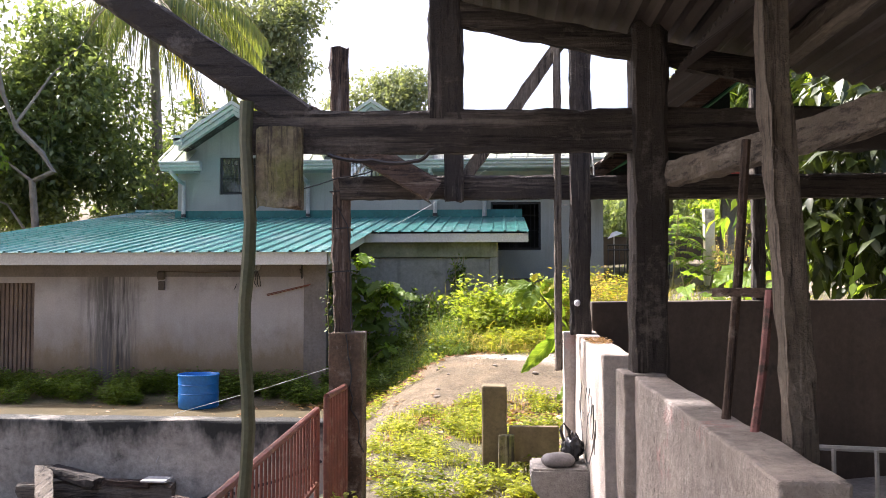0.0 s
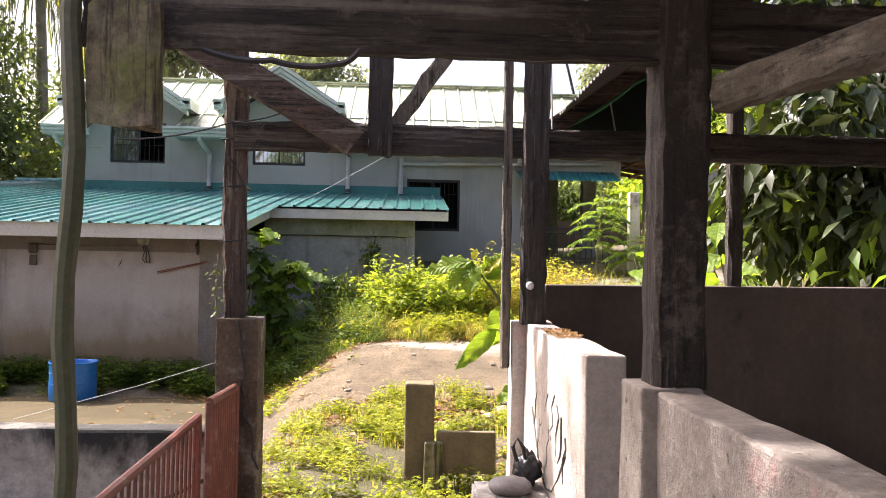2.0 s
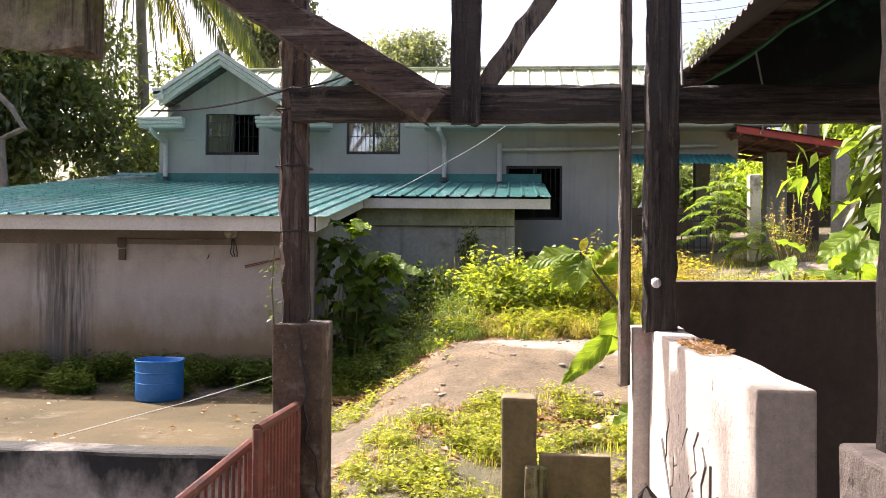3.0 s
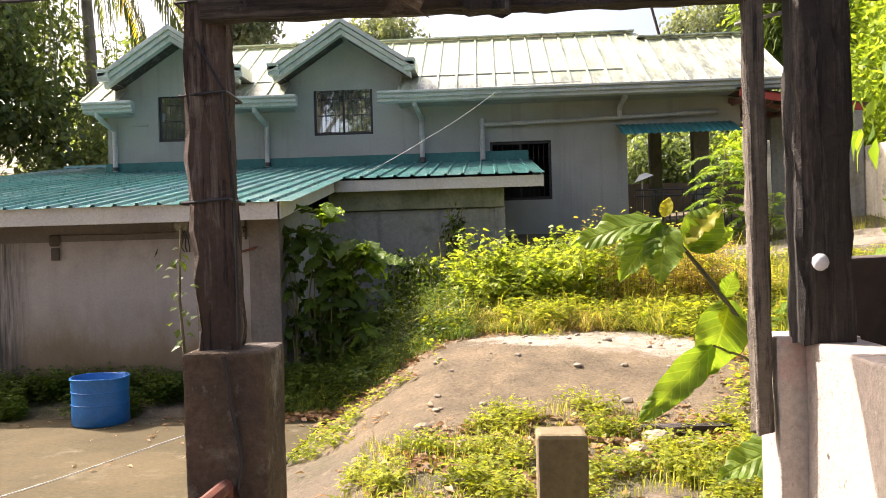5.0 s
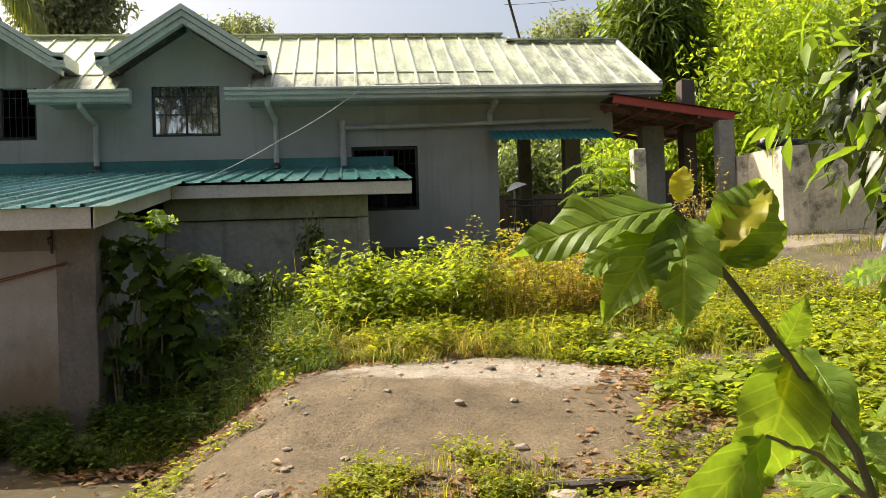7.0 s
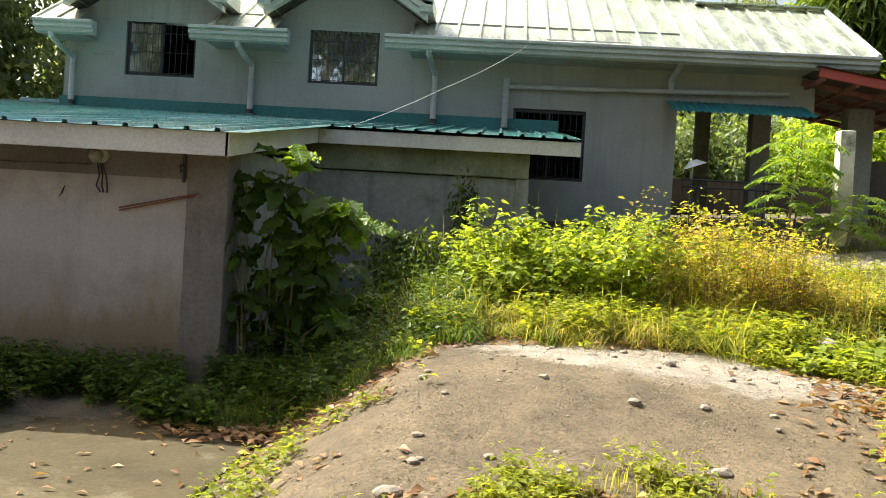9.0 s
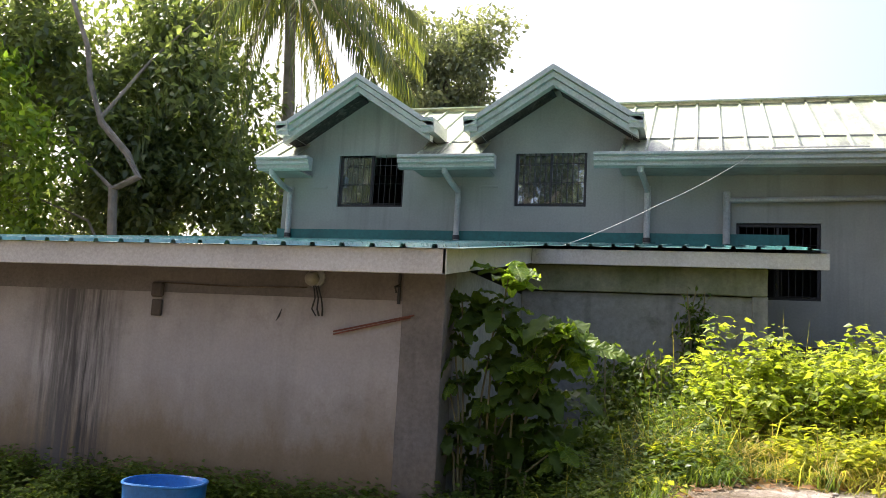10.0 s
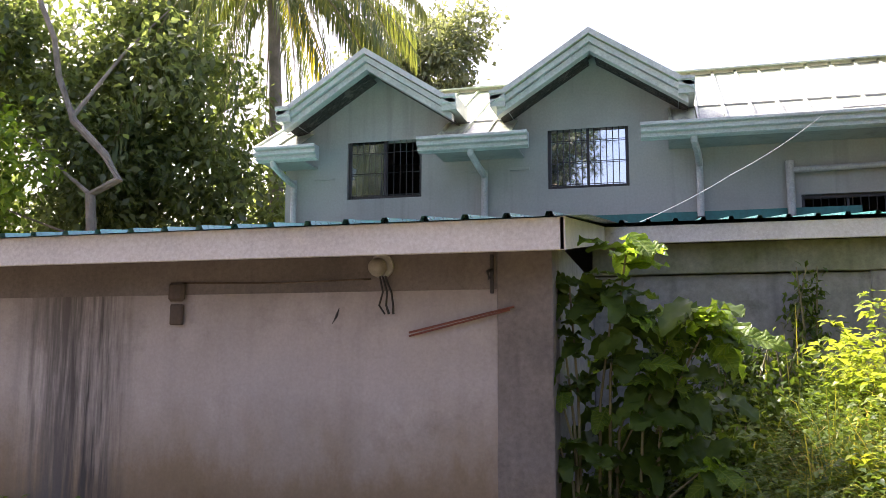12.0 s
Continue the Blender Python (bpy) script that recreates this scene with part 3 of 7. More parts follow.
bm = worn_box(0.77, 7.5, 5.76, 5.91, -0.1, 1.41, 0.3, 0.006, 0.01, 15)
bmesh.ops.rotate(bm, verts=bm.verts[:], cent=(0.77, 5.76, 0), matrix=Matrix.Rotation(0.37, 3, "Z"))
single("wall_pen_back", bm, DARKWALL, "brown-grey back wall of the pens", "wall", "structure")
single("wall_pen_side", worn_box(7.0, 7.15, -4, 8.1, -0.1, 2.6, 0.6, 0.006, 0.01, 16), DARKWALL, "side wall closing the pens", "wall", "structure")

# ---- house ----
FY = 20.30
house = thing("house", "grey-green rendered house with two gabled dormers and a faded metal roof", "house", (-2.6, 21, 0))
W1, W2, W3 = (-6.80, -5.58, 3.69, 4.71), (-3.63, -2.445, 3.71, 4.71), (-0.135, 1.07, 2.30, 3.47)
part("front_wall", holed_wall(-7.85, 2.55, FY, FY + 0.18, 0.3, 4.83, [W1, W2, W3]), FACADE, house)
bm = boxed(-7.85, -7.67, FY + 0.18, 25.2, 0.3, 4.6)
box(bm, 2.37, 2.55, FY + 0.18, 25.2, 0.3, 4.6)
box(bm, -7.85, 2.55, 25.2, 25.4, 0.3, 4.6)
part("side_wall", bm, FACADE, house)
# dark sheet that paints the gloom behind the window openings
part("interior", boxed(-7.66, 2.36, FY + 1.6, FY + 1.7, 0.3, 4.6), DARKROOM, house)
# raised band and joint lines of the render
for x0, x1 in ((-7.35, -7.0), (-4.9, -4.55), (-4.2, -3.9)):
    part("render_band", boxed(x0, x1, FY - 0.02, FY - 0.002, 4.02, 4.06, bevel=0.004), FACADE, house)

EZ, EY, RY = 4.40, 19.58, 22.5
SL = 0.555


def roof_z(y):
    return EZ + SL * (y - EY)


def roof_panel(x0, x1, y0, y1, zf, rib=0.035, base=0.0):
    """One sheet with a raised seam on its left side."""
    bm = bmesh.new()
    prof = [(x0, base), (x0 + 0.012, rib), (x0 + 0.045, rib), (x0 + 0.057, base), (x1 + 0.004, base)]
    ny = max(1, int((y1 - y0) / 0.8))
    rows = []
    for k in range(ny + 1):
        y = y0 + (y1 - y0) * k / ny
        rows.append([bm.verts.new((x, y, zf(y) + h)) for x, h in prof])
    for a, b in zip(rows, rows[1:]):
        for i in range(len(prof) - 1):
            bm.faces.new((a[i], a[i + 1], b[i + 1], b[i]))
    return bm


main_roof = thing("house_roof", "faded green standing-seam metal roof, mildewed towards its end", "roof", (-1.5, 21, 4.5))
x = -8.1
while x < 5.40:
    x1 = min(x + 0.366, 5.43)
    behind = any(abs((x + x1) / 2 - c) < 1.12 for c in (-6.27, -2.935))
    part("roof_panel", roof_panel(x, x1, FY + 0.2 if behind else EY, RY if x < 3.05 else 22.08, roof_z), PALEROOF, main_roof)
    x = x1
bm = bmesh.new()
for xa, xb, yr in ((-8.1, 3.1, RY), (3.1, 5.43, 22.08)):
    zr = roof_z(yr)
    vs = [bm.verts.new(p) for p in ((xa, yr, zr - 0.01), (xb, yr, zr - 0.01), (xb, 2 * yr - EY, EZ), (xa, 2 * yr - EY, EZ))]
    bm.faces.new(vs)
    for xe, (p, q) in ((xa, (0, 3)), (xb, (1, 2))):
        bm.faces.new([bm.verts.new(c) for c in ((xe, EY, EZ - 0.08), (xe, yr, zr - 0.012), (xe, 2 * yr - EY, EZ - 0.08))])
part("rear_slope", bm, FACADE, main_roof)
for xa, xb, yr in ((-8.1, 3.1, RY), (3.1, 5.43, 22.08)):
    zr = roof_z(yr) + 0.02
    x = xa
    while x < xb - 0.05:
        part("ridge_cap", timber((x, yr, zr + 0.02), (min(x + 0.7, xb), yr, zr + 0.02), 0.26, 0.035, 3, 0.002, 2), PALEROOF, main_roof)
        x += 0.705
part("verge_cap", tube(bmesh.new(), [(5.43, EY, EZ + 0.03), (5.43, 22.08, roof_z(22.08) + 0.03)], 0.05, 6), GUTTER, main_roof)


def moulding(p0, p1, depth, steps, material, parent, name, label=""):
    """A stepped gutter or cornice hung from p0 to p1; steps are (out, down) corners of its section."""
    p0, p1 = Vector(p0), Vector(p1)
    bm = bmesh.new()
    rows = []
    for p in (p0, p1):
        rows.append([bm.verts.new(p + Vector((0, -o, -d))) for o, d in steps] + [bm.verts.new(p + Vector((0, depth, -steps[-1][1]))), bm.verts.new(p + Vector((0, depth, -steps[0][1])))])
    n = len(rows[0])
    for k in range(n):
        bm.faces.new((rows[0][k], rows[0][(k + 1) % n], rows[1][(k + 1) % n], rows[1][k]))
    bm.faces.new(rows[0][::-1])
    bm.faces.new(rows[1])
    return part(name, bm, material, parent, label)


GUT = [(0.09, -0.01), (0.10, 0.0), (0.10, 0.035), (0.045, 0.045), (0.045, 0.06), (0.06, 0.07), (0.06, 0.115), (0.0, 0.13), (0.0, 0.15), (0.012, 0.155), (0.012, 0.185), (-0.05, 0.205)]
gutters = thing("roof_gutter", "pale green stepped metal eaves gutter", "gutter", (-2, 19.5, 4.4))
for xa, xb in ((-8.0, -7.02), (-5.43, -3.81), (-2.25, 5.42)):
    moulding((xa, 19.55, 4.40), (xb, 19.55, 4.40), 0.12, GUT, GUTTER, gutters, "gutter_run")
for xa, xb in ((-8.0, -7.30), (-5.22, -3.98), (-1.88, 4.7)):
    part("soffit", boxed(xa, xb, 19.67, FY - 0.004, 4.21, 4.24), FACADE, gutters)


def dormer(cx, label):
    d = thing("dormer", label, "dormer", (cx, 20, 4.6), "gabled dormers of the house")
    hw, apex, eave, yf = 1.33, 5.80, 4.93, 19.52
    k = (apex - eave) / hw
    # gable wall
    bm = bmesh.new()
    for y in (FY - 0.005, FY + 0.16):
        bm.faces.new([bm.verts.new((cx + a, y, z)) for a, z in ((-1.08, 4.60), (1.08, 4.60), (1.08, apex - 1.08 * k - 0.1), (0, apex - 0.1), (-1.08, apex - 1.08 * k - 0.1))])
    part("gable_wall", bm, FACADE, d)
    for s in (-1, 1):
        bm = boxed(cx + s * 1.08 - 0.06, cx + s * 1.08 + 0.06, FY + 0.004, 22.2, 4.45, apex - 1.08 * k - 0.05)
        part("cheek_wall", bm, FACADE, d)
        # roof slope
        bm = bmesh.new()
        q = [bm.verts.new(p) for p in ((cx, yf, apex + 0.02), (cx + s * hw, yf, eave + 0.02), (cx + s * hw, 20.9, eave + 0.02), (cx, 22.4, apex + 0.02))]
        bm.faces.new(q)
        q2 = [bm.verts.new(v.co + Vector((0, 0.01, -0.05))) for v in q]
        bm.faces.new(q2[::-1])
        part("slope", bm, PALEROOF, d)
        # stepped barge mouldings; the thin dark strips paint shade into the grooves
        for i, (out, drop, w) in enumerate(((0.0, 0.0, 0.075), (0.10, 0.085, 0.02), (0.055, 0.105, 0.075), (0.16, 0.185, 0.02), (0.12, 0.205, 0.085))):
            bm = bmesh.new()
            y0, y1 = yf + out, yf + out + 0.16
            t = w / math.cos(math.atan(k))
            ex = hw + (0.08 if i == 0 else 0.0)
            for y in (y0, y1):
                a = [bm.verts.new(p) for p in ((cx, y, apex + 0.06 - drop), (cx + s * ex, y, apex + 0.06 - drop - k * ex), (cx + s * ex, y, apex + 0.06 - drop - k * ex - t), (cx, y, apex + 0.06 - drop - t))]
                bm.faces.new(a)
            vs = list(bm.verts)
            for j in range(4):
                bm.faces.new((vs[j], vs[(j + 1) % 4], vs[4 + (j + 1) % 4], vs[4 + j]))
            part("barge_moulding", bm, TRIM if w > 0.05 else TRIMSHADE, d)
        # boxed return at the foot
        moulding((cx + s * (hw - 0.02) - 0.11, yf + 0.05, eave + 0.10), (cx + s * (hw - 0.02) + 0.11, yf + 0.05, eave + 0.10), 0.75, [(0.08, 0.0), (0.08, 0.04), (0.05, 0.06), (0.05, 0.12), (0.01, 0.15), (0.01, 0.22)], TRIM, d, "eaves_return")
        bm = bmesh.new()
        bm.faces.new([bm.verts.new(p) for p in ((cx + s * 0.05, yf + 0.2, apex - 0.24), (cx + s * hw, yf + 0.2, eave - 0.2), (cx + s * hw, FY, eave - 0.2), (cx + s * 0.05, FY, apex - 0.24))])
        part("soffit", bm, TIMBER[0], d, "dark bare soffit boards")
    return d


dormer(-6.27, "outer gabled dormer with stepped green barge mouldings")
dormer(-2.935, "gabled dormer with stepped green barge mouldings")


def downpipe(x, ztop, zbot, label="grey downpipe clamped to the rendered wall"):
    d = thing("downpipe", label, "pipe", (x, 20.2, zbot), "downpipes of the facade")
    part("spout", tube(bmesh.new(), [(x, 19.60, ztop + 0.04), (x, 19.62, ztop - 0.08), (x + 0.05, 19.85, ztop - 0.2), (x + 0.08, 20.2, ztop - 0.28)], 0.05, 10), PIPE, d)
    part("pipe", tube(bmesh.new(), [(x + 0.08, 20.22, ztop - 0.2), (x + 0.08, 20.22, zbot)], 0.05, 10), PIPE, d)
    part("bottom_collar", tube(bmesh.new(), [(x + 0.08, 20.22, zbot + 0.08), (x + 0.08, 20.22, zbot + 0.01)], 0.06, 10), BLACKIRON, d)


downpipe(-7.75, 4.23, 3.12)
downpipe(-4.65, 4.23, 3.12)
downpipe(-1.55, 4.23, 3.12)
drain = thing("wall_pipe", "grey pipe running level along the facade with a drop leg", "pipe", (1, 20.2, 3.8))
part("level_run", tube(bmesh.new(), [(-0.28, 20.2, 3.80), (1, 20.2, 3.82), (2.40, 20.2, 3.85), (4.3, 20.2, 3.90)], 0.04, 10), PIPE, drain)
part("drop_leg", tube(bmesh.new(), [(-0.28, 20.2, 3.93), (-0.28, 20.2, 3.12)], 0.055, 10), PIPE, drain)
part("riser", tube(bmesh.new(), [(2.40, 20.2, 3.85), (2.40, 20.15, 4.02), (2.45, 19.7, 4.19)], 0.05, 10), PIPE, drain)


def window_unit(name, hole, bars, label, glazed=True, slid=False):
    x0, x1, z0, z1 = hole
    w = thing(name, label, "window", ((x0 + x1) / 2, FY, z0), kind="structure")
    for a, b, c, d in ((x0, x0 + 0.05, z0, z1), (x1 - 0.05, x1, z0, z1), (x0 + 0.05, x1 - 0.05, z0, z0 + 0.05), (x0 + 0.05, x1 - 0.05, z1 - 0.05, z1), ((x0 + x1) / 2 - 0.02, (x0 + x1) / 2 + 0.02, z0 + 0.05, z1 - 0.05)):
        part("frame_bar", boxed(a, b, FY + 0.06, FY + 0.11, c, d, bevel=0.004), BLACKIRON, w)
    m = (x0 + x1) / 2
    for a, b in ((x0 + 0.05, m - 0.02), (m + 0.02, x1 - 0.05))[:1 if slid else 2] if glazed else ():
        part("pane", boxed(a, b, FY + 0.08, FY + 0.088, z0 + 0.05, z1 - 0.05), DARKGLASS if slid else GLASS, w)
    n = int((x1 - x0 - 0.1) / bars)
    for k in range(1, n):
        x = x0 + 0.05 + (x1 - x0 - 0.1) * k / n
        zm = z0 + (z1 - z0) * 0.42
        part("grille_bar", tube(bmesh.new(), [(x, FY + 0.03, z0 + 0.04), (x, FY + 0.03, z1 - 0.04)], 0.005, 5), BLACKIRON, w)
    for z in (z0 + 0.06, z0 + (z1 - z0) * 0.4, z0 + (z1 - z0) * 0.72, z1 - 0.06):
        part("grille_rail", tube(bmesh.new(), [(x0 + 0.02, FY + 0.03, z), (x1 - 0.02, FY + 0.03, z)], 0.006, 5), BLACKIRON, w)
    return w


window_unit("window_1", W1, 0.10, "dormer window slid half open, reflective glass behind black grilles", slid=True)
window_unit("window_2", W2, 0.09, "dormer window with reflective tinted glass behind black grilles")
window_unit("window_3", W3, 0.10, "dark lower window with a black iron grille, half hidden by the lean-to roof", False)

# ---- lean-to and wing ----
WY, WX = 13.38, -2.70


def lean_z(y):
    return 2.02 + 0.1455 * (y - 12.87)


wing = thing("wing", "single-storey rendered wing and lean-to in front of the house", "outbuilding", (-5, 14, -0.2))
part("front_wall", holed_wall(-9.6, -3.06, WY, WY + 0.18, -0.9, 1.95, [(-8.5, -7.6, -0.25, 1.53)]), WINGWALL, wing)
# dark strip in the tone of the shade below the soffit
part("top_band", boxed(-9.6, -3.07, WY - 0.012, WY - 0.001, 1.63, 1.95), surface("soffit_shade_render", (0.19, 0.165, 0.15), (0.125, 0.11, 0.10), 0.9, 0.8, 30, 0.3), wing, "unpainted band under the eaves with soffit shade painted in")
part("corner_column", worn_box(-3.07, WX, WY - 0.025, WY + 0.32, -0.9, 1.95, 0.2, 0.006, 0.01, 6), surface("bare_column", (0.20, 0.175, 0.155), (0.13, 0.115, 0.10), 0.92, 1.8, 26, 0.4, extra=height_tint(-0.1, 0.5, (0.18, 0.125, 0.065), 0.7)), wing, "unpainted concrete corner column")
part("side_wall", boxed(WX - 0.18, WX - 0.004, WY + 0.32, 16.62, -0.9, 1.97), BAREWALL, wing)
part("lean_to_wall", worn_box(WX, -0.10, 16.62, 16.80, -0.4, 2.02, 0.4, 0.004, 0.008, 7), BAREWALL, wing)
part("tie_beam", worn_box(WX, 0.05, 16.56, 16.80, 2.03, 2.335, 0.2, 0.006, 0.012, 8), MOSSBEAM, wing, "mossy concrete tie beam")
part("end_column", worn_box(-0.11, 0.055, 16.585, 16.80, -0.2, 2.03, 0.3, 0.004, 0.01, 9), BAREWALL, wing)
part("end_wall", boxed(-0.13, 0.05, 16.80, FY - 0.002, -0.2, 2.36), BAREWALL, wing)
part("far_side_wall", boxed(-9.6, -9.42, WY + 0.18, 24, -0.9, 2.3), BAREWALL, wing)
# rusty sheet door
dr = thing("door_1", "rust-brown corrugated sheet door of the wing", "door", (-8.0, WY, -0.2), kind="structure")
x = -8.5
while x < -7.62:
    part("sheet_rib", boxed(x, x + 0.055, WY + 0.05, WY + 0.075, -0.25, 1.53, bevel=0.006), DOORSHEET, dr)
    x += 0.075
part("backing", boxed(-8.5, -7.6, WY + 0.08, WY + 0.09, -0.25, 1.53), DOORSHEET, dr)

lean_roof = thing("lean_to_roof", "teal ribbed metal roof sheets over the wing", "roof", (-4, 16, 2.4))
x = -9.9
while x < 0.62:
    x1 = min(x + 0.258, 0.66)
    y0 = 12.85 if x < -2.62 else 16.37
    top = FY - 0.03 if x > -7.95 else 22.6
    bm = roof_panel(x, x1, y0 - 0.03, top, lean_z, 0.03)
    part("roof_sheet", bm, TEAL, lean_roof)
    x = x1
part("flashing", boxed(-7.9, 0.62, FY - 0.03, FY - 0.004, 3.08, 3.285), FLASHING, lean_roof, "dark teal wall flashing")
part("ridge_cap", tube(bmesh.new(), [(-9.9, 22.6, lean_z(22.6) + 0.02), (-7.9, 22.6, lean_z(22.6) + 0.02)], 0.07, 8), TEAL, lean_roof)
part("front_fascia", boxed(-9.9, -2.565, 12.87, 12.90, 1.815, 2.015, bevel=0.004), FASCIA, lean_roof, "off-white fascia board")
bm = bmesh.new()
for xx in (-2.56, -2.59):
    bm.faces.new([bm.verts.new(p) for p in ((xx, 12.87, 1.815), (xx, 16.40, 2.325), (xx, 16.40, 2.50), (xx, 12.87, 2.015))])
vs = list(bm.verts)
for j in range(4):
    bm.faces.new((vs[j], vs[(j + 1) % 4], vs[4 + (j + 1) % 4], vs[4 + j]))
part("rake_fascia", bm, FASCIA, lean_roof, "off-white sloping fascia board")
part("side_fascia", boxed(-2.556, 0.645, 16.39, 16.42, 2.32, 2.495, bevel=0.004), FASCIA, lean_roof, "off-white fascia board")
bm = bmesh.new()
for xx in (0.65, 0.62):
    bm.faces.new([bm.verts.new(p) for p in ((xx, 16.39, 2.32), (xx, FY - 0.04, 2.92), (xx, FY - 0.04, 3.09), (xx, 16.39, 2.495))])
vs = list(bm.verts)
for j in range(4):
    bm.faces.new((vs[j], vs[(j + 1) % 4], vs[4 + (j + 1) % 4], vs[4 + j]))
part("end_fascia", bm, FASCIA, lean_roof)
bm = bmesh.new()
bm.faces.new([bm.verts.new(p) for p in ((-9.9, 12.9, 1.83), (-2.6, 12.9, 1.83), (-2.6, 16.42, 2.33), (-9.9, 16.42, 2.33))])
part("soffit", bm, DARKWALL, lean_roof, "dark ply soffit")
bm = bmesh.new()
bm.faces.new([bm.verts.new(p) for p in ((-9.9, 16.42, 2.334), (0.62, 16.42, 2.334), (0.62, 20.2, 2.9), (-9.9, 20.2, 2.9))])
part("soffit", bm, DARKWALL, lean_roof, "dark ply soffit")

# ---- timber frame of the shed along the walkway ----
shed = thing("timber_shed_frame", "old weathered timber frame of an open shed, partly collapsed", "shed frame", (0.3, 3, 0))
T = [("front_tie_beam", (-0.94, 3.20, 2.185), (3.2, 3.20, 2.185), 0.10, 0.178, TIMBER),
     ("far_tie_beam", (-1.02, 5.66, 2.215), (4.0, 5.66, 2.215), 0.09, 0.16, TIMBER),
     ("king_post", (-0.108, 3.20, 2.24), (-0.108, 3.20, 3.3), 0.142, 0.10, TIMBER),
     ("king_post", (-0.20, 5.60, 2.12), (-0.20, 5.60, 3.5), 0.13, 0.09, TIMBER),
     ("brace", (-0.14, 5.66, 2.26), (0.60, 5.66, 3.32), 0.075, 0.085, PALETIMBER),
     ("rafter", (-0.72, 3.20, 2.24), (-1.72, 3.20, 2.92), 0.10, 0.14, TIMBER),
     ("rafter", (-0.33, 5.50, 2.17), (-1.50, 5.48, 2.86), 0.12, 0.165, ROTTEN),
     ("rafter", (-0.05, 3.20, 2.69), (1.30, 3.20, 2.40), 0.08, 0.09, TIMBER),
     ("rail_beam", (0.815, 3.05, 1.985), (1.72, -0.6, 2.0), 0.055, 0.10, PALETIMBER),
     ("rail_beam", (1.25, 3.4, 2.45), (1.25, -0.6, 2.45), 0.07, 0.085, PALETIMBER),
     ("verge_rafter", (0.80, 5.84, 2.33), (2.0, 5.84, 3.19), 0.05, 0.11, ROTTEN)]
for k, (nm, a, b, w, h, mt) in enumerate(T):
    ax = max(range(3), key=lambda q: abs(a[q] - b[q]))
    part(nm, timber(a, b, w, h, 20 + k, 0.009), mt[ax], shed)
part("big_post", timber((0.737, 3.20, 1.18), (0.745, 3.20, 3.4), 0.148, 0.14, 41, 0.008), TIMBER[2], shed)
part("far_post", timber((0.672, 5.575, 1.19), (0.672, 5.575, 3.4), 0.135, 0.12, 42, 0.010), TIMBER[2], shed)
part("thin_post", timber((0.527, 5.62, 0.94), (0.520, 5.62, 3.4), 0.048, 0.050, 43, 0.005), PALETIMBER[2], shed)
part("leaning_post", timber((0.862, 1.74, 1.12), (0.775, 1.74, 2.9), 0.074, 0.066, 44, 0.010), PALETIMBER[2], shed)
part("back_post", timber((2.10, 6.34, 1.41), (2.10, 6.34, 3.1), 0.09, 0.09, 45, 0.01), TIMBER[2], shed)
part("hanging_block", timber((-0.80, 3.115, 2.20), (-0.80, 3.115, 1.86), 0.20, 0.05, 46, 0.008), MOSSTIMBER, shed, "mossy plank end hanging from the beam")
# roof sheets over the pens
pen_roof = thing("pen_roof", "dark old corrugated iron roof over the pens", "roof", (2, 2, 2.6))
for i in range(9):
    y0 = -3.0 + i * 1.0
    bm = bmesh.new()
    rows = []
    for k in range(41):
        y = y0 + 1.04 * k / 40
        h = 0.012 * math.sin(k / 40 * 1.04 * 2 * math.pi / 0.076)
        rows.append([bm.verts.new((xx, y, 2.42 + 0.72 * (xx - 0.86) + h + 0.004 * (i % 2))) for xx in (0.84, 1.6, 2.6, 3.4)])
    for a, b in zip(rows, rows[1:]):
        for j in range(3):
            bm.faces.new((a[j], a[j + 1], b[j + 1], b[j]))
    part("roof_sheet", bm, ROOFDARK, pen_roof)
near_roof = thing("walkway_roof", "dark rusty iron sheets over the start of the walkway", "roof", (1, 0, 2.5))
for i in range(7):
    x0 = -0.14 + i * 0.5
    bm = bmesh.new()
    rows = []
    for k in range(28):
        xx = x0 + 0.52 * k / 27
        h = 0.012 * math.sin(xx * 2 * math.pi / 0.076)
        rows.append([bm.verts.new((xx, y, 2.80 - 0.22 * (xx + 0.12) + h + 0.004 * (i % 2))) for y in (-4.0, -1.0, 3.38)])
    for a, b in zip(rows, rows[1:]):
        for j in range(2):
            bm.faces.new((a[j], a[j + 1], b[j + 1], b[j]))
    part("roof_sheet", bm, ROOFDARK, near_roof)
bm = bmesh.new()
for y0, y1 in ((-3, 6.0),):
    rows = [[bm.verts.new((xx, y, 4.23 - 0.5 * (xx - 3.4))) for xx in (3.38, 7.1)] for y in (y0, y1)]
    bm.faces.new((*rows[0], rows[1][1], rows[1][0]))
part("far_slope", bm, ROOFDARK, pen_roof)

# dark sheet added to fill the gable above the tie beam
net = thing("gable_infill", "dark green sheet filling the gable end", "net", (1.3, 5.92, 2.3))
bm = bmesh.new()
rows = []
for k in range(25):
    x = 0.84 + 0.95 * k / 24
    top = 2.38 + 0.715 * (x - 0.84)
    rows.append([bm.verts.new((x, 5.915 + 0.018 * noise.noise((x * 9, j * 0.6, 3)), 2.27 + (top - 2.27) * j / 6)) for j in range(7)])
for a, b in zip(rows, rows[1:]):
    for j in range(6):
        bm.faces.new((a[j], b[j], b[j + 1], a[j + 1]))
bmesh.ops.solidify(bm, geom=bm.faces[:], thickness=0.006)
part("sheet", bm, surface("dark_infill", (0.012, 0.022, 0.016), (0.02, 0.018, 0.014), 0.9, 3.0, 60, spots=((0.02, 0.05, 0.03), 5.0, 0.55, 0.65), bump=0.5), net)

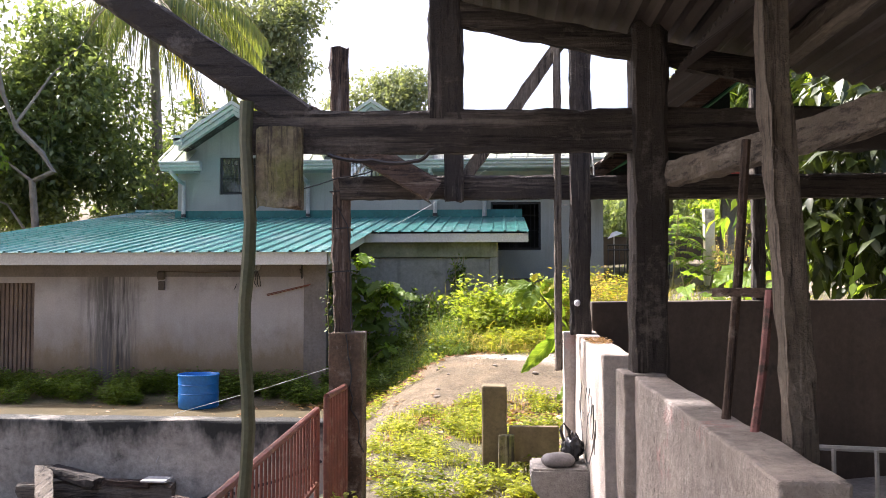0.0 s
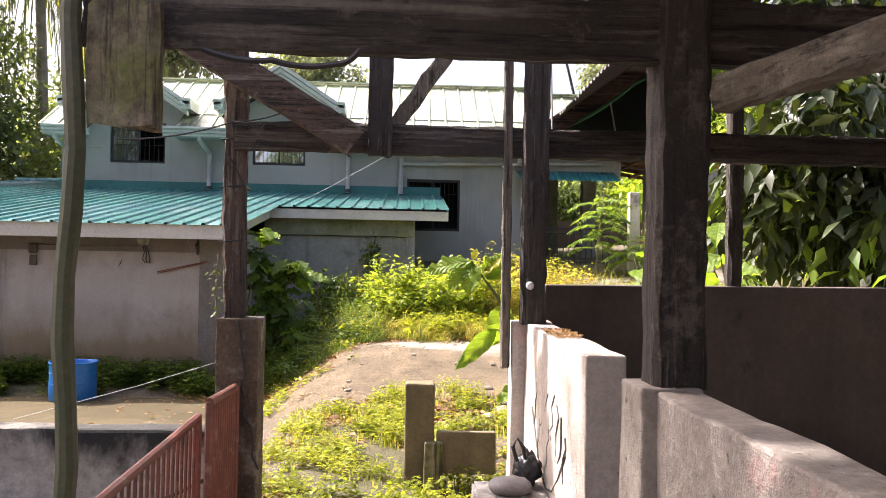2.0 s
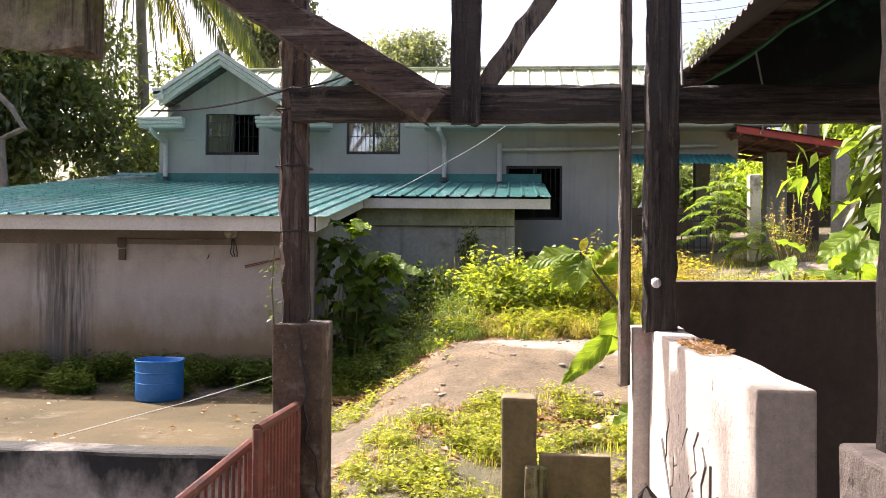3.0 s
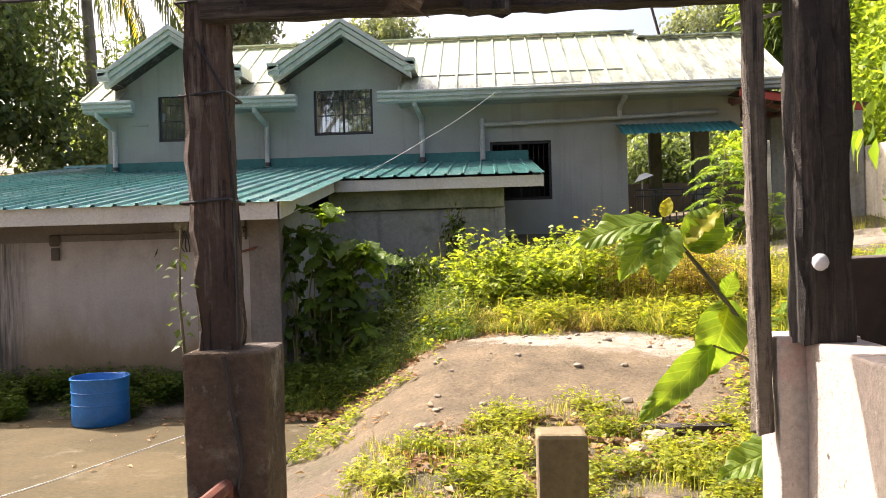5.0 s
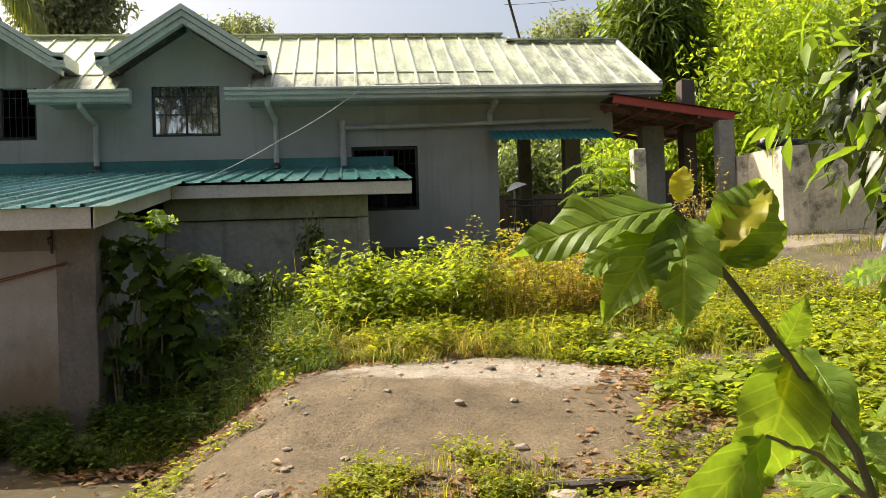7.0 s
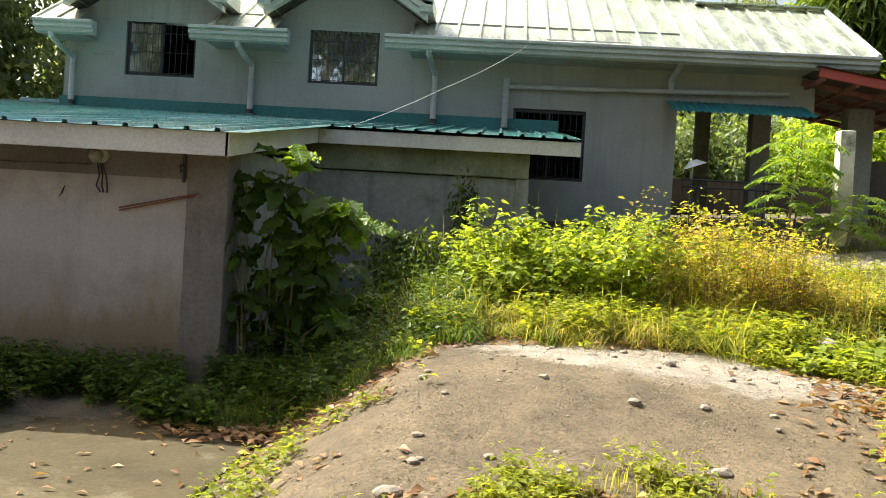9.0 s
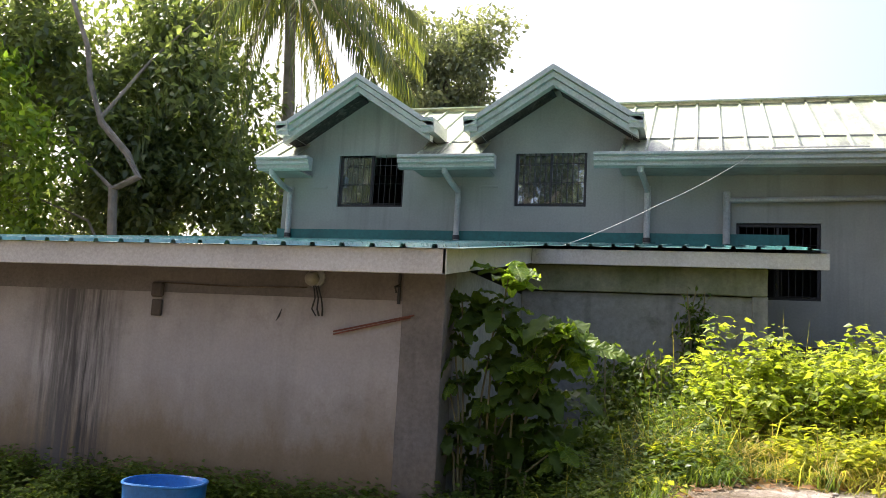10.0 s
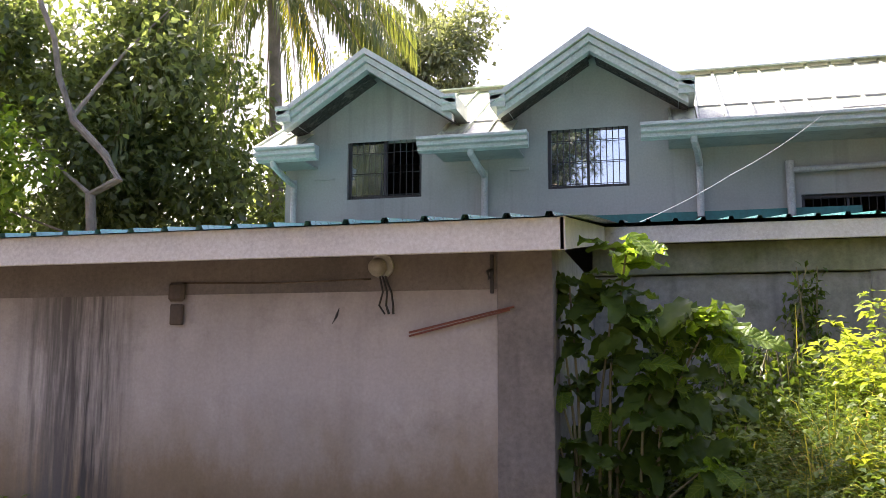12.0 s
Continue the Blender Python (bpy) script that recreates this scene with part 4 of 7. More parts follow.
# pedestal and post at the walkway's end
ped = thing("gate_post", "cracked concrete pedestal carrying a rotten timber post", "post", (-0.97, 5.75, 0))
part("pedestal", worn_box(-1.097, -0.857, 5.62, 5.86, -0.3, 1.19, 0.09, 0.008, 0.010, 21), surface("reddish_concrete", (0.165, 0.108, 0.066), (0.08, 0.056, 0.036), 0.9, 3.5, 40, 0.6, bump=1.0, dist=0.03, speck=0.9, extra=blemish, spots=((0.28, 0.235, 0.18), 5.0, 0.55, 0.66)), ped)
part("timber_post", timber((-1.02, 5.74, 1.18), (-1.045, 5.74, 3.25), 0.125, 0.12, 51, 0.014), ROTTEN[2], ped)

pole = thing("bamboo_pole", "greenish bamboo pole standing by the railing", "pole", (-0.93, 3.1, -0.06))
part("culm", tube(bmesh.new(), [(-0.93 + 0.012 * math.sin(k * 1.3), 3.10, -0.07 + 0.17 * k) for k in range(15)], [0.027 if k % 2 else 0.030 for k in range(15)], 10, 0.04), BAMBOO, pole)


# railing
def railing(name, p0, p1, ztop, zbot, gap, label, sloped=0.0):
    r = thing(name, label, "railing", p0)
    p0, p1 = Vector(p0), Vector(p1)
    L = (p1 - p0).length
    up = Vector((0, 0, 1))
    def at(f, z):
        q = p0.lerp(p1, f)
        return (q.x, q.y, z + sloped * f)
    part("top_rail", tube(bmesh.new(), [at(0, ztop), at(1, ztop)], 0.022, 8), RUST, r)
    part("bottom_rail", tube(bmesh.new(), [at(0, zbot), at(1, zbot)], 0.018, 8), RUST, r)
    n = int(L / gap)
    for k in range(n + 1):
        f = k / n
        rad = 0.02 if k in (0, n) else 0.0085
        part("bar", tube(bmesh.new(), [at(f, zbot - (0.12 if k in (0, n) else 0)), at(f, ztop)], rad, 6), RUST, r)
    return r


railing("railing", (-1.10, 3.05, 0), (-1.14, 5.46, 0), 0.62, 0.12, 0.085, "rust-red welded bar railing along the walkway", 0.05)
railing("railing", (-1.12, 3.03, 0), (-4.2, 3.03, 0), 0.60, 0.06, 0.10, "rust-red welded bar railing across the yard")
railing("gate_leaf", (-0.99, 5.05, 0), (-0.97, 5.60, 0), 0.815, 0.06, 0.045, "orange-red bar gate leaf folded against the post", 0.0)

# stub post and board
stub = thing("stub_post", "squat mossy concrete stub post", "post", (0.05, 6.8, 0))
part("shaft", worn_box(-0.035, 0.170, 6.74, 6.92, -0.2, 0.69, 0.12, 0.008, 0.018, 31), surface("mossy_stub", (0.19, 0.145, 0.075), (0.10, 0.078, 0.042), 0.92, 3.0, 34, 0.3), stub)
plank = thing("low_board", "stained concrete board closing the gap by the pen wall", "board", (0.4, 6.7, 0))
part("board", worn_box(0.185, 0.60, 6.74, 6.80, 0.07, 0.36, 0.1, 0.005, 0.01, 32), surface("stained_board", (0.24, 0.18, 0.10), (0.16, 0.12, 0.07), 0.92, 3.0, 34, 0.3), plank)
part("cleat", worn_box(0.10, 0.23, 6.66, 6.73, -0.15, 0.30, 0.1, 0.005, 0.01, 33), MOSSTIMBER, plank)

# corbel on the pen wall
bm = bmesh.new()
for y in (4.60, 4.95):
    bm.faces.new([bm.verts.new(p) for p in ((0.64, y, 0.47), (0.30, y, 0.47), (0.30, y, 0.36), (0.58, y, 0.05), (0.64, y, 0.05))])
vs = list(bm.verts)
for j in range(5):
    bm.faces.new((vs[j], vs[(j + 1) % 5], vs[5 + (j + 1) % 5], vs[5 + j]))
bmesh.ops.bevel(bm, geom=bm.edges[:], offset=0.012, segments=2, affect="EDGES")
single("concrete_corbel", bm, CONCRETE, "concrete bracket projecting from the pen wall", "bracket", "structure")

# blue half drum
drum = thing("water_drum", "blue plastic drum cut in half, standing on the concrete pad", "drum", (-4.33, 12.06, -0.3))
bm = bmesh.new()
prof = [(0.275, -0.3), (0.29, -0.28), (0.288, -0.1), (0.284, 0.02), (0.288, 0.10), (0.292, 0.16), (0.296, 0.175), (0.296, 0.19), (0.286, 0.19), (0.278, 0.17), (0.276, -0.25), (0.0, -0.26)]
rings = [[bm.verts.new((-4.33 + r * math.cos(a), 12.06 + r * math.sin(a), z)) for a in (2 * math.pi * k / 32 for k in range(32))] for r, z in prof[:-1]]
for a, b in zip(rings, rings[1:]):
    for k in range(32):
        bm.faces.new((a[k], a[(k + 1) % 32], b[(k + 1) % 32], b[k]))
bm.faces.new(rings[-1])
bm.faces.new(rings[0][::-1])
part("shell", bm, BLUE, drum, smooth=True)
ring = [(-4.33 + 0.293 * math.cos(a), 12.06 + 0.293 * math.sin(a), 0.185 + 0.004 * math.sin(3 * a)) for a in (2 * math.pi * k / 32 for k in range(33))]
part("rim", tube(bmesh.new(), ring, 0.011, 6), BLUE, drum, "worn paler rim")
for z in (-0.08, 0.05):
    ring = [(-4.33 + 0.288 * math.cos(a), 12.06 + 0.288 * math.sin(a), z) for a in (2 * math.pi * k / 32 for k in range(33))]
    part("hoop", tube(bmesh.new(), ring, 0.006, 5), BLUE, drum)

# ---- carport and gateway at the house's end ----
porch = thing("porch", "rendered beam, columns and low gate of the house's side entrance", "porch", (3.5, 20.3, 1.5))
part("lintel_beam", boxed(2.552, 4.75, FY + 0.002, FY + 0.2, 3.62, 4.6), FACADE, porch)
part("column", worn_box(4.10, 4.42, 21.4, 21.7, 1.2, 4.6, 0.5, 0.003, 0.01, 61), BAREWALL, porch)
part("column", worn_box(3.55, 3.80, 23.2, 23.5, 1.2, 4.6, 0.5, 0.003, 0.01, 62), BAREWALL, porch)
part("back_wall", boxed(2.6, 9.5, 26.0, 26.2, 0.8, 2.9), DARKWALL, porch)
part("floor", boxed(2.56, 5.6, 19.7, 26.0, 1.2, 1.62), SLAB, porch)
gate = thing("entrance_gate", "low dark welded steel gate", "gate", (3.1, 19.6, 1.5))
for z in (1.66, 2.28, 2.39):
    part("rail", tube(bmesh.new(), [(2.56, 19.65, z), (4.35, 19.65, z)], 0.018, 6), BLACKIRON, gate)
for k in range(15):
    x = 2.58 + k * 0.126
    part("bar", tube(bmesh.new(), [(x, 19.65, 1.60), (x, 19.65, 2.39)], 0.011, 6), BLACKIRON, gate)
awn = thing("awning", "small teal corrugated awning over the side entrance", "awning", (3.4, 19.6, 3.5))
bm = bmesh.new()
rows = []
for k in range(97):
    x = 2.33 + 2.22 * k / 96
    h = 0.012 * math.sin(x * 2 * math.pi / 0.11)
    rows.append([bm.verts.new((x, y, z + h)) for y, z in ((20.28, 3.72), (19.95, 3.62), (19.5, 3.44))])
for a, b in zip(rows, rows[1:]):
    for j in range(2):
        bm.faces.new((a[j], a[j + 1], b[j + 1], b[j]))
part("sheet", bm, AWNING, awn)
for x in (2.6, 3.4, 4.3):
    part("bracket", tube(bmesh.new(), [(x, 20.28, 3.66), (x, 19.55, 3.42)], 0.018, 6), BLACKIRON, awn)

carport = thing("carport", "carport of red-painted steel purlins under iron sheets", "carport", (5.6, 20, 2))
part("front_purlin", timber((4.50, 19.45, 4.13), (6.72, 19.45, 3.78), 0.06, 0.14, 71, 0.001, 3), REDPAINT, carport)
for k in range(4):
    y = 20.2 + k * 0.85
    part("purlin", timber((4.50, y, 4.10), (6.72, y, 3.74), 0.06, 0.09, 72 + k, 0.001, 3), FADEDRED, carport)
for k in range(5):
    x = 4.6 + k * 0.5
    z = 4.06 - (x - 4.5) * 0.158
    part("rafter", timber((x, 19.5, z), (x, 22.9, z), 0.05, 0.07, 80 + k, 0.001, 3), FADEDRED, carport)
bm = bmesh.new()
bm.faces.new([bm.verts.new(p) for p in ((4.45, 19.36, 4.22), (6.85, 19.36, 3.84), (6.85, 23.0, 3.84), (4.45, 23.0, 4.22))])
part("roof_sheet", bm, ROOFDARK, carport)
part("white_post", worn_box(4.50, 4.72, 18.45, 18.67, 0.9, 3.12, 0.3, 0.01, 0.02, 85), WHITEWALL, carport, "whitewashed post, paint peeling")
part("post", worn_box(5.42, 5.85, 20.6, 20.9, 1.0, 3.8, 0.4, 0.006, 0.015, 86), BAREWALL, carport)
part("post", worn_box(6.42, 6.70, 19.4, 19.68, 1.2, 3.72, 0.3, 0.006, 0.015, 87), BAREWALL, carport)
part("post_stub", worn_box(6.35, 6.62, 20.9, 21.2, 1.2, 4.75, 0.4, 0.006, 0.015, 88), DARKWALL, carport)
part("side_wall", boxed(5.86, 6.42, 20.7, 20.85, 1.0, 2.95), DARKWALL, carport)
bm = bmesh.new()
top = [(6.66, 19.7, 3.05), (6.82, 19.0, 3.07), (6.97, 18.25, 3.09), (8.5, 18.1, 3.12), (10.5, 17.9, 3.2), (14, 17.5, 3.4)]
for (xa, ya, za), (xb, yb, zb) in zip(top, top[1:]):
    for d in (0.0, 0.16):
        bm.faces.new([bm.verts.new(p) for p in ((xa + d * 0.6, ya + d, 1.0), (xb + d * 0.6, yb + d, 1.0), (xb + d * 0.6, yb + d, zb), (xa + d * 0.6, ya + d, za))])
    bm.faces.new([bm.verts.new(p) for p in ((xa, ya, za), (xb, yb, zb), (xb + 0.096, yb + 0.16, zb), (xa + 0.096, ya + 0.16, za))])
single("wall_boundary", bm, WHITEWALL, "stained whitewashed boundary wall by the drive", "wall", "structure")
bm = bmesh.new()
rows = []
for k in range(41):
    f = k / 40
    c = Vector((3.6 + 5.0 * f, 17.3 + 0.9 * f - 0.3 * f * f, 0))
    wide = 0.6 + 0.08 * noise.noise((f * 9, 1, 4))
    rows.append([bm.verts.new((c.x + o * 0.1, c.y + o, ground_z(c.x + o * 0.1, c.y + o) + (0.03 if abs(q) < 5 else -0.05))) for q in range(-5, 6) for o in (wide * q / 5,)])
for a, b in zip(rows, rows[1:]):
    for j in range(10):
        bm.faces.new((a[j], a[j + 1], b[j + 1], b[j]))
single("road", bm, SLAB, "cracked concrete drive rising beside the wall", "drive", "structure")


# two black lumps in place of what looks like a parked motorbike
heap = thing("dark_lumps", "black lumps standing in for a motorbike by the boundary wall", "tarpaulin", (7.05, 18.5, 3.09))
for k, (x, y, z, a, b, c) in enumerate(((6.98, 18.62, 3.20, 0.22, 0.16, 0.15), (7.20, 18.42, 3.15, 0.34, 0.16, 0.09))):
    bm = bmesh.new()
    bmesh.ops.create_icosphere(bm, subdivisions=3, radius=1.0)
    for v in bm.verts:
        d = v.co * (1 + 0.28 * noise.noise(v.co * 2.1 + Vector((k, 0, 0))))
        v.co = Vector((x + d.x * a, y + d.y * b, z + d.z * c))
    part("fold", bm, BLACKBAG, heap, smooth=True)
# small white tilted object of unknown use, built as a cone on a post
shade = thing("gate_cone", "small white tilted cone on a thin post", "lamp", (2.72, 19.72, 1.6))
part("post", tube(bmesh.new(), [(2.72, 19.72, 1.60), (2.72, 19.72, 2.62)], 0.018, 8), PIPE, shade)
bm = bmesh.new()
bmesh.ops.create_cone(bm, cap_ends=True, segments=20, radius1=0.20, radius2=0.06, depth=0.10, matrix=Matrix.Translation((2.74, 19.70, 2.65)) @ Matrix.Rotation(-0.35, 4, "Y"))
part("shade", bm, surface("white_enamel", (0.72, 0.72, 0.68), (0.55, 0.55, 0.5), 0.5, 5, 30), shade)


# ---- plants ----
def leaves(name, pos, axis, normal, length, width, material, parent=None, label="", fold=0.18, droop=0.15):
    """Many small leaves in one mesh: each a folded, drooping blade."""
    pos, axis, normal = (np.asarray(v, float) for v in (pos, axis, normal))
    n = len(pos)
    axis /= np.linalg.norm(axis, axis=1, keepdims=True) + 1e-9
    side = np.cross(axis, normal)
    side /= np.linalg.norm(side, axis=1, keepdims=True) + 1e-9
    up = np.cross(side, axis)
    L, W = np.asarray(length).reshape(-1, 1) * np.ones((n, 1)), np.asarray(width).reshape(-1, 1) * np.ones((n, 1))
    v = np.empty((n, 5, 3))
    v[:, 0] = pos
    v[:, 1] = pos + axis * L * 0.45 - side * W / 2 + up * W * fold
    v[:, 2] = pos + axis * L - up * L * droop
    v[:, 3] = pos + axis * L * 0.45 + side * W / 2 + up * W * fold
    v[:, 4] = pos + axis * L * 0.5
    f = np.array([[0, 1, 4], [1, 2, 4], [4, 2, 3], [0, 4, 3]])
    idx = (np.arange(n)[:, None, None] * 5 + f[None]).reshape(-1, 3)
    return raw_mesh(name, v.reshape(-1, 3), idx, material, parent, label)


def raw_mesh(name, verts, tris, material, parent=None, label=""):
    me = bpy.data.meshes.new(name)
    me.vertices.add(len(verts))
    me.vertices.foreach_set("co", np.ascontiguousarray(verts, np.float32).ravel())
    k = tris.shape[1]
    me.loops.add(len(tris) * k)
    me.loops.foreach_set("vertex_index", np.ascontiguousarray(tris, np.int32).ravel())
    me.polygons.add(len(tris))
    me.polygons.foreach_set("loop_start", np.arange(0, len(tris) * k, k, dtype=np.int32))
    me.update(calc_edges=True)
    me.materials.append(material)
    return mesh_part(name, me, parent, label)


def rng(seed):
    return np.random.default_rng(seed)


def clumps(r, blobs, per_blob, per_clump, spread, shell=0.55):
    """Leaf places in clumps spread through ellipsoids (centre, radii), denser towards the outside."""
    out, outward = [], []
    for c, rad in blobs:
        d = r.normal(size=(per_blob, 3))
        d /= np.linalg.norm(d, axis=1, keepdims=True)
        q = d * (shell + (1 - shell) * r.random((per_blob, 1)) ** 0.7) * np.array(rad) * (0.85 + 0.3 * r.random((per_blob, 1)))
        p = np.repeat(q + np.array(c), per_clump, 0) + r.normal(size=(per_blob * per_clump, 3)) * spread
        out.append(p)
        outward.append(np.repeat(d, per_clump, 0))
    return np.concatenate(out), np.concatenate(outward)


def crown(name, seed, blobs, per_blob, per_clump, spread, length, width, material, parent, label="", hang=0.5, shell=0.5):
    r = rng(seed)
    p, o = clumps(r, blobs, per_blob, per_clump, spread, shell)
    n = len(p)
    ax = o * 0.6 + r.normal(size=(n, 3)) * 0.7 - np.array([0, 0, hang])
    nor = np.array([0, 0, 1.0]) + r.normal(size=(n, 3)) * 0.5
    return leaves(name, p, ax, nor, length * (0.7 + 0.6 * r.random(n)), width * (0.7 + 0.6 * r.random(n)), material, parent, label)


def limb(pts, r0, r1, seed=0, seg=8):
    n = len(pts)
    return tube(bmesh.new(), pts, [r0 + (r1 - r0) * k / (n - 1) for k in range(n)], seg, 0.08, True, random.Random(seed))


def tree(name, label, base, path, r0, limbs, blobs, per_blob, per_clump, spread, ll, lw, material, seed, hang=0.5, bright=None):
    t = thing(name, label, "tree", base)
    part("trunk", limb(path, r0, r0 * 0.45, seed, 10), BARK, t)
    for k, l in enumerate(limbs):
        part("limb", limb(l, r0 * 0.45, r0 * 0.12, seed + k + 1, 7), BARK, t)
    crown("crown", seed, blobs, per_blob, per_clump, spread, ll, lw, material, t, hang=hang)
    if bright:
        crown("young_leaves", seed + 50, bright[0], bright[1], per_clump, spread, ll, lw, bright[2], t, "brighter leaves in the crown", hang=hang)
    return t


def blobs_in(seed, centre, radii, n, size):
    r = rng(seed)
    d = r.normal(size=(n, 3))
    d /= np.linalg.norm(d, axis=1, keepdims=True)
    p = np.array(centre) + d * np.array(radii) * (0.35 + 0.65 * r.random((n, 1)))
    return [(tuple(q), (size * (0.7 + 0.6 * r.random()),) * 3) for q in p]


# tall mango with a pale bent trunk beyond the wing
tree("mango_tree", "large dark mango tree with a bent pale trunk", (-12.2, 22, 0.5),
     [(-11.6, 20.9, 0.2), (-11.75, 20.9, 2.2), (-11.92, 20.9, 4.13), (-11.36, 20.9, 4.38), (-11.67, 20.9, 4.85), (-12.37, 20.9, 5.52), (-12.75, 20.9, 6.4), (-12.9, 20.9, 7.14), (-13.4, 20.9, 8.2)], 0.105,
     [[(-11.9, 20.9, 4.1), (-12.9, 21.4, 4.7), (-14.0, 21.8, 5.6)], [(-12.4, 20.9, 5.6), (-11.8, 21.5, 7.0), (-11.2, 22, 8.0)], [(-11.75, 20.9, 2.4), (-13, 21.6, 3.6), (-14.6, 21.4, 4.2)]],
     blobs_in(5, (-12.0, 23.4, 6.0), (3.0, 1.6, 4.2), 36, 1.0) + blobs_in(6, (-16.8, 22.6, 6.5), (3.0, 2.0, 4.8), 28, 1.05), 46, 15, 0.19, 0.22, 0.11, LEAF_MANGO, 11, 0.25,
     (blobs_in(7, (-13.9, 20.6, 5.4), (3.4, 0.6, 3.8), 16, 0.5), 14, LEAF_BRIGHT))
tree("mango_tree", "dense dark tree behind the house's end", (-9.4, 27, 1), [(-9.6, 27, 0.5), (-9.5, 27, 3), (-9.2, 27, 6)], 0.16,
     [[(-9.5, 27, 3), (-8.6, 27, 5)], [(-9.3, 27, 4), (-10.5, 27, 6)]],
     blobs_in(8, (-10.2, 28.2, 4.6), (2.2, 1.2, 3.2), 20, 1.1), 50, 14, 0.19, 0.22, 0.11, LEAF_MANGO, 12, 0.25)
# tree out of view, added to keep sun off the walkway and yard
tree("unseen_shade_tree", "unseen tree added to shade the yard and walkway", (-7.5, 4.5, -0.06), [(-7.5, 4.5, -0.1), (-7.3, 4.5, 3), (-6.6, 4.6, 6.5), (-6.2, 4.8, 8.5)], 0.22,
     [[(-7.0, 4.5, 5), (-5.2, 5.2, 7.2), (-4.2, 5.4, 8.4)], [(-7.1, 4.5, 5), (-8.2, 3.8, 7.5)], [(-6.6, 4.6, 6.5), (-6.2, 3.0, 8.4)]],
     blobs_in(9, (-5.8, 4.2, 8.6), (2.2, 2.2, 1.5), 16, 1.1) + blobs_in(10, (-8.8, 6.2, 8.4), (2.6, 2.6, 1.4), 20, 1.15) + blobs_in(19, (-10.5, 3.6, 8.0), (2.6, 2.6, 1.4), 18, 1.15), 44, 12, 0.2, 0.26, 0.10, LEAF_CACAO, 13)
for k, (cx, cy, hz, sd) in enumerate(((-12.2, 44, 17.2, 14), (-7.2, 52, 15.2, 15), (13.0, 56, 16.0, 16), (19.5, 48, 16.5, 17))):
    tree("far_tree", "distant tree above the roofs, haze painted into its leaves", (cx, cy, 2), [(cx, cy, 1), (cx + 0.3, cy, hz * 0.5), (cx, cy, hz * 0.85)], 0.3,
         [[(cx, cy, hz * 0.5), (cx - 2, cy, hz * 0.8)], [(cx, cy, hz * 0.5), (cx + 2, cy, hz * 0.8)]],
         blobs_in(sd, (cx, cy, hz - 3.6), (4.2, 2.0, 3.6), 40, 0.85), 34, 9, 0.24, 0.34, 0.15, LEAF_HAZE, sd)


def palm(label, base, height, lean, n, seed):
    t = thing("coconut_palm", label, "palm", base)
    b = Vector(base)
    path = [b + Vector((lean * (k / 8) ** 2, 0, height * k / 8)) for k in range(9)]
    part("trunk", limb([tuple(p) for p in path], 0.20, 0.13, seed, 10), BARK, t)
    rnd = random.Random(seed)
    topp = path[-1]
    for k in range(n):
        a = 2 * math.pi * k / n + rnd.uniform(-0.2, 0.2)
        rise = rnd.uniform(-0.8, 0.75)
        L = rnd.uniform(4.2, 5.2)
        d = Vector((math.cos(a), math.sin(a), 0))
        pts = []
        for i in range(13):
            f = i / 12
            pts.append(topp + d * L * (f * 0.95 - 0.12 * f * f) + Vector((0, 0, rise * L * 0.55 * f - (2.5 + 0.9 * (1 - rise)) * f * f)))
        fr = part("frond", tube(bmesh.new(), pts, [0.035 - 0.03 * i / 12 for i in range(13)], 5), TWIG, t)
        P, A, N, LL = [], [], [], []
        for i in range(70):
            f = 0.10 + 0.9 * i / 70
            j = min(int(f * 12), 11)
            p = pts[j].lerp(pts[j + 1], f * 12 - j)
            tang = (pts[j + 1] - pts[j]).normalized()
            for s in (-1, 1):
                sd = tang.cross(Vector((0, 0, 1))).normalized() * s
                P.append(p)
                A.append(sd * 0.75 + tang * 0.55 + Vector((rnd.gauss(0, 0.06), rnd.gauss(0, 0.06), -0.7 - 0.7 * rnd.random())))
                N.append((0, 0, 1))
                LL.append(0.95 * (1 - 0.55 * abs(f - 0.4)) * rnd.uniform(0.85, 1.1))
        mt = LEAF_YELLOW if k == 5 else LEAF_PALM
        leaves("leaf_blade", P, A, N, np.array(LL), 0.05, mt, fr, "yellowing leaflets" if k == 5 else "", 0.1, 0.3)
    return t


palm("tall coconut palm with drooping fronds behind the wing", (-10.3, 25.2, 0.9), 9.5, -0.35, 24, 31)

# trees beyond the entrance
for k, (cx, cy, cz, rx, rz, sd, mt) in enumerate(((11.3, 24.5, 5.4, 2.6, 3.4, 41, LEAF_SUNNY), (15.0, 23, 6.5, 3.2, 4.4, 42, LEAF_SUNNY), (10.8, 30, 6.8, 3.0, 3.8, 43, LEAF_SUNNY), (18.5, 20, 6.0, 3.2, 4.5, 44, LEAF_SUNNY), (13.0, 19.5, 5.0, 2.4, 3.2, 47, LEAF_SUNNY), (5.2, 31, 3.8, 3.2, 2.2, 48, LEAF_MANGO), (9.2, 27.5, 3.6, 2.2, 1.8, 49, LEAF_SUNNY))):
    tree("light_green_tree", "feathery light green tree beyond the boundary wall", (cx, cy, 2), [(cx, cy, 1.5), (cx + 0.2, cy, cz * 0.6), (cx - 0.3, cy, cz + 1.5)], 0.13,
         [[(cx, cy, cz * 0.5), (cx - 1.4, cy - 0.6, cz)], [(cx, cy, cz * 0.55), (cx + 1.5, cy - 0.4, cz + 0.6)]],
         blobs_in(sd, (cx, cy, cz), (rx, 2.0, rz), 30, 1.0), 36, 15, 0.2, 0.20, 0.085, mt, sd, 0.3)
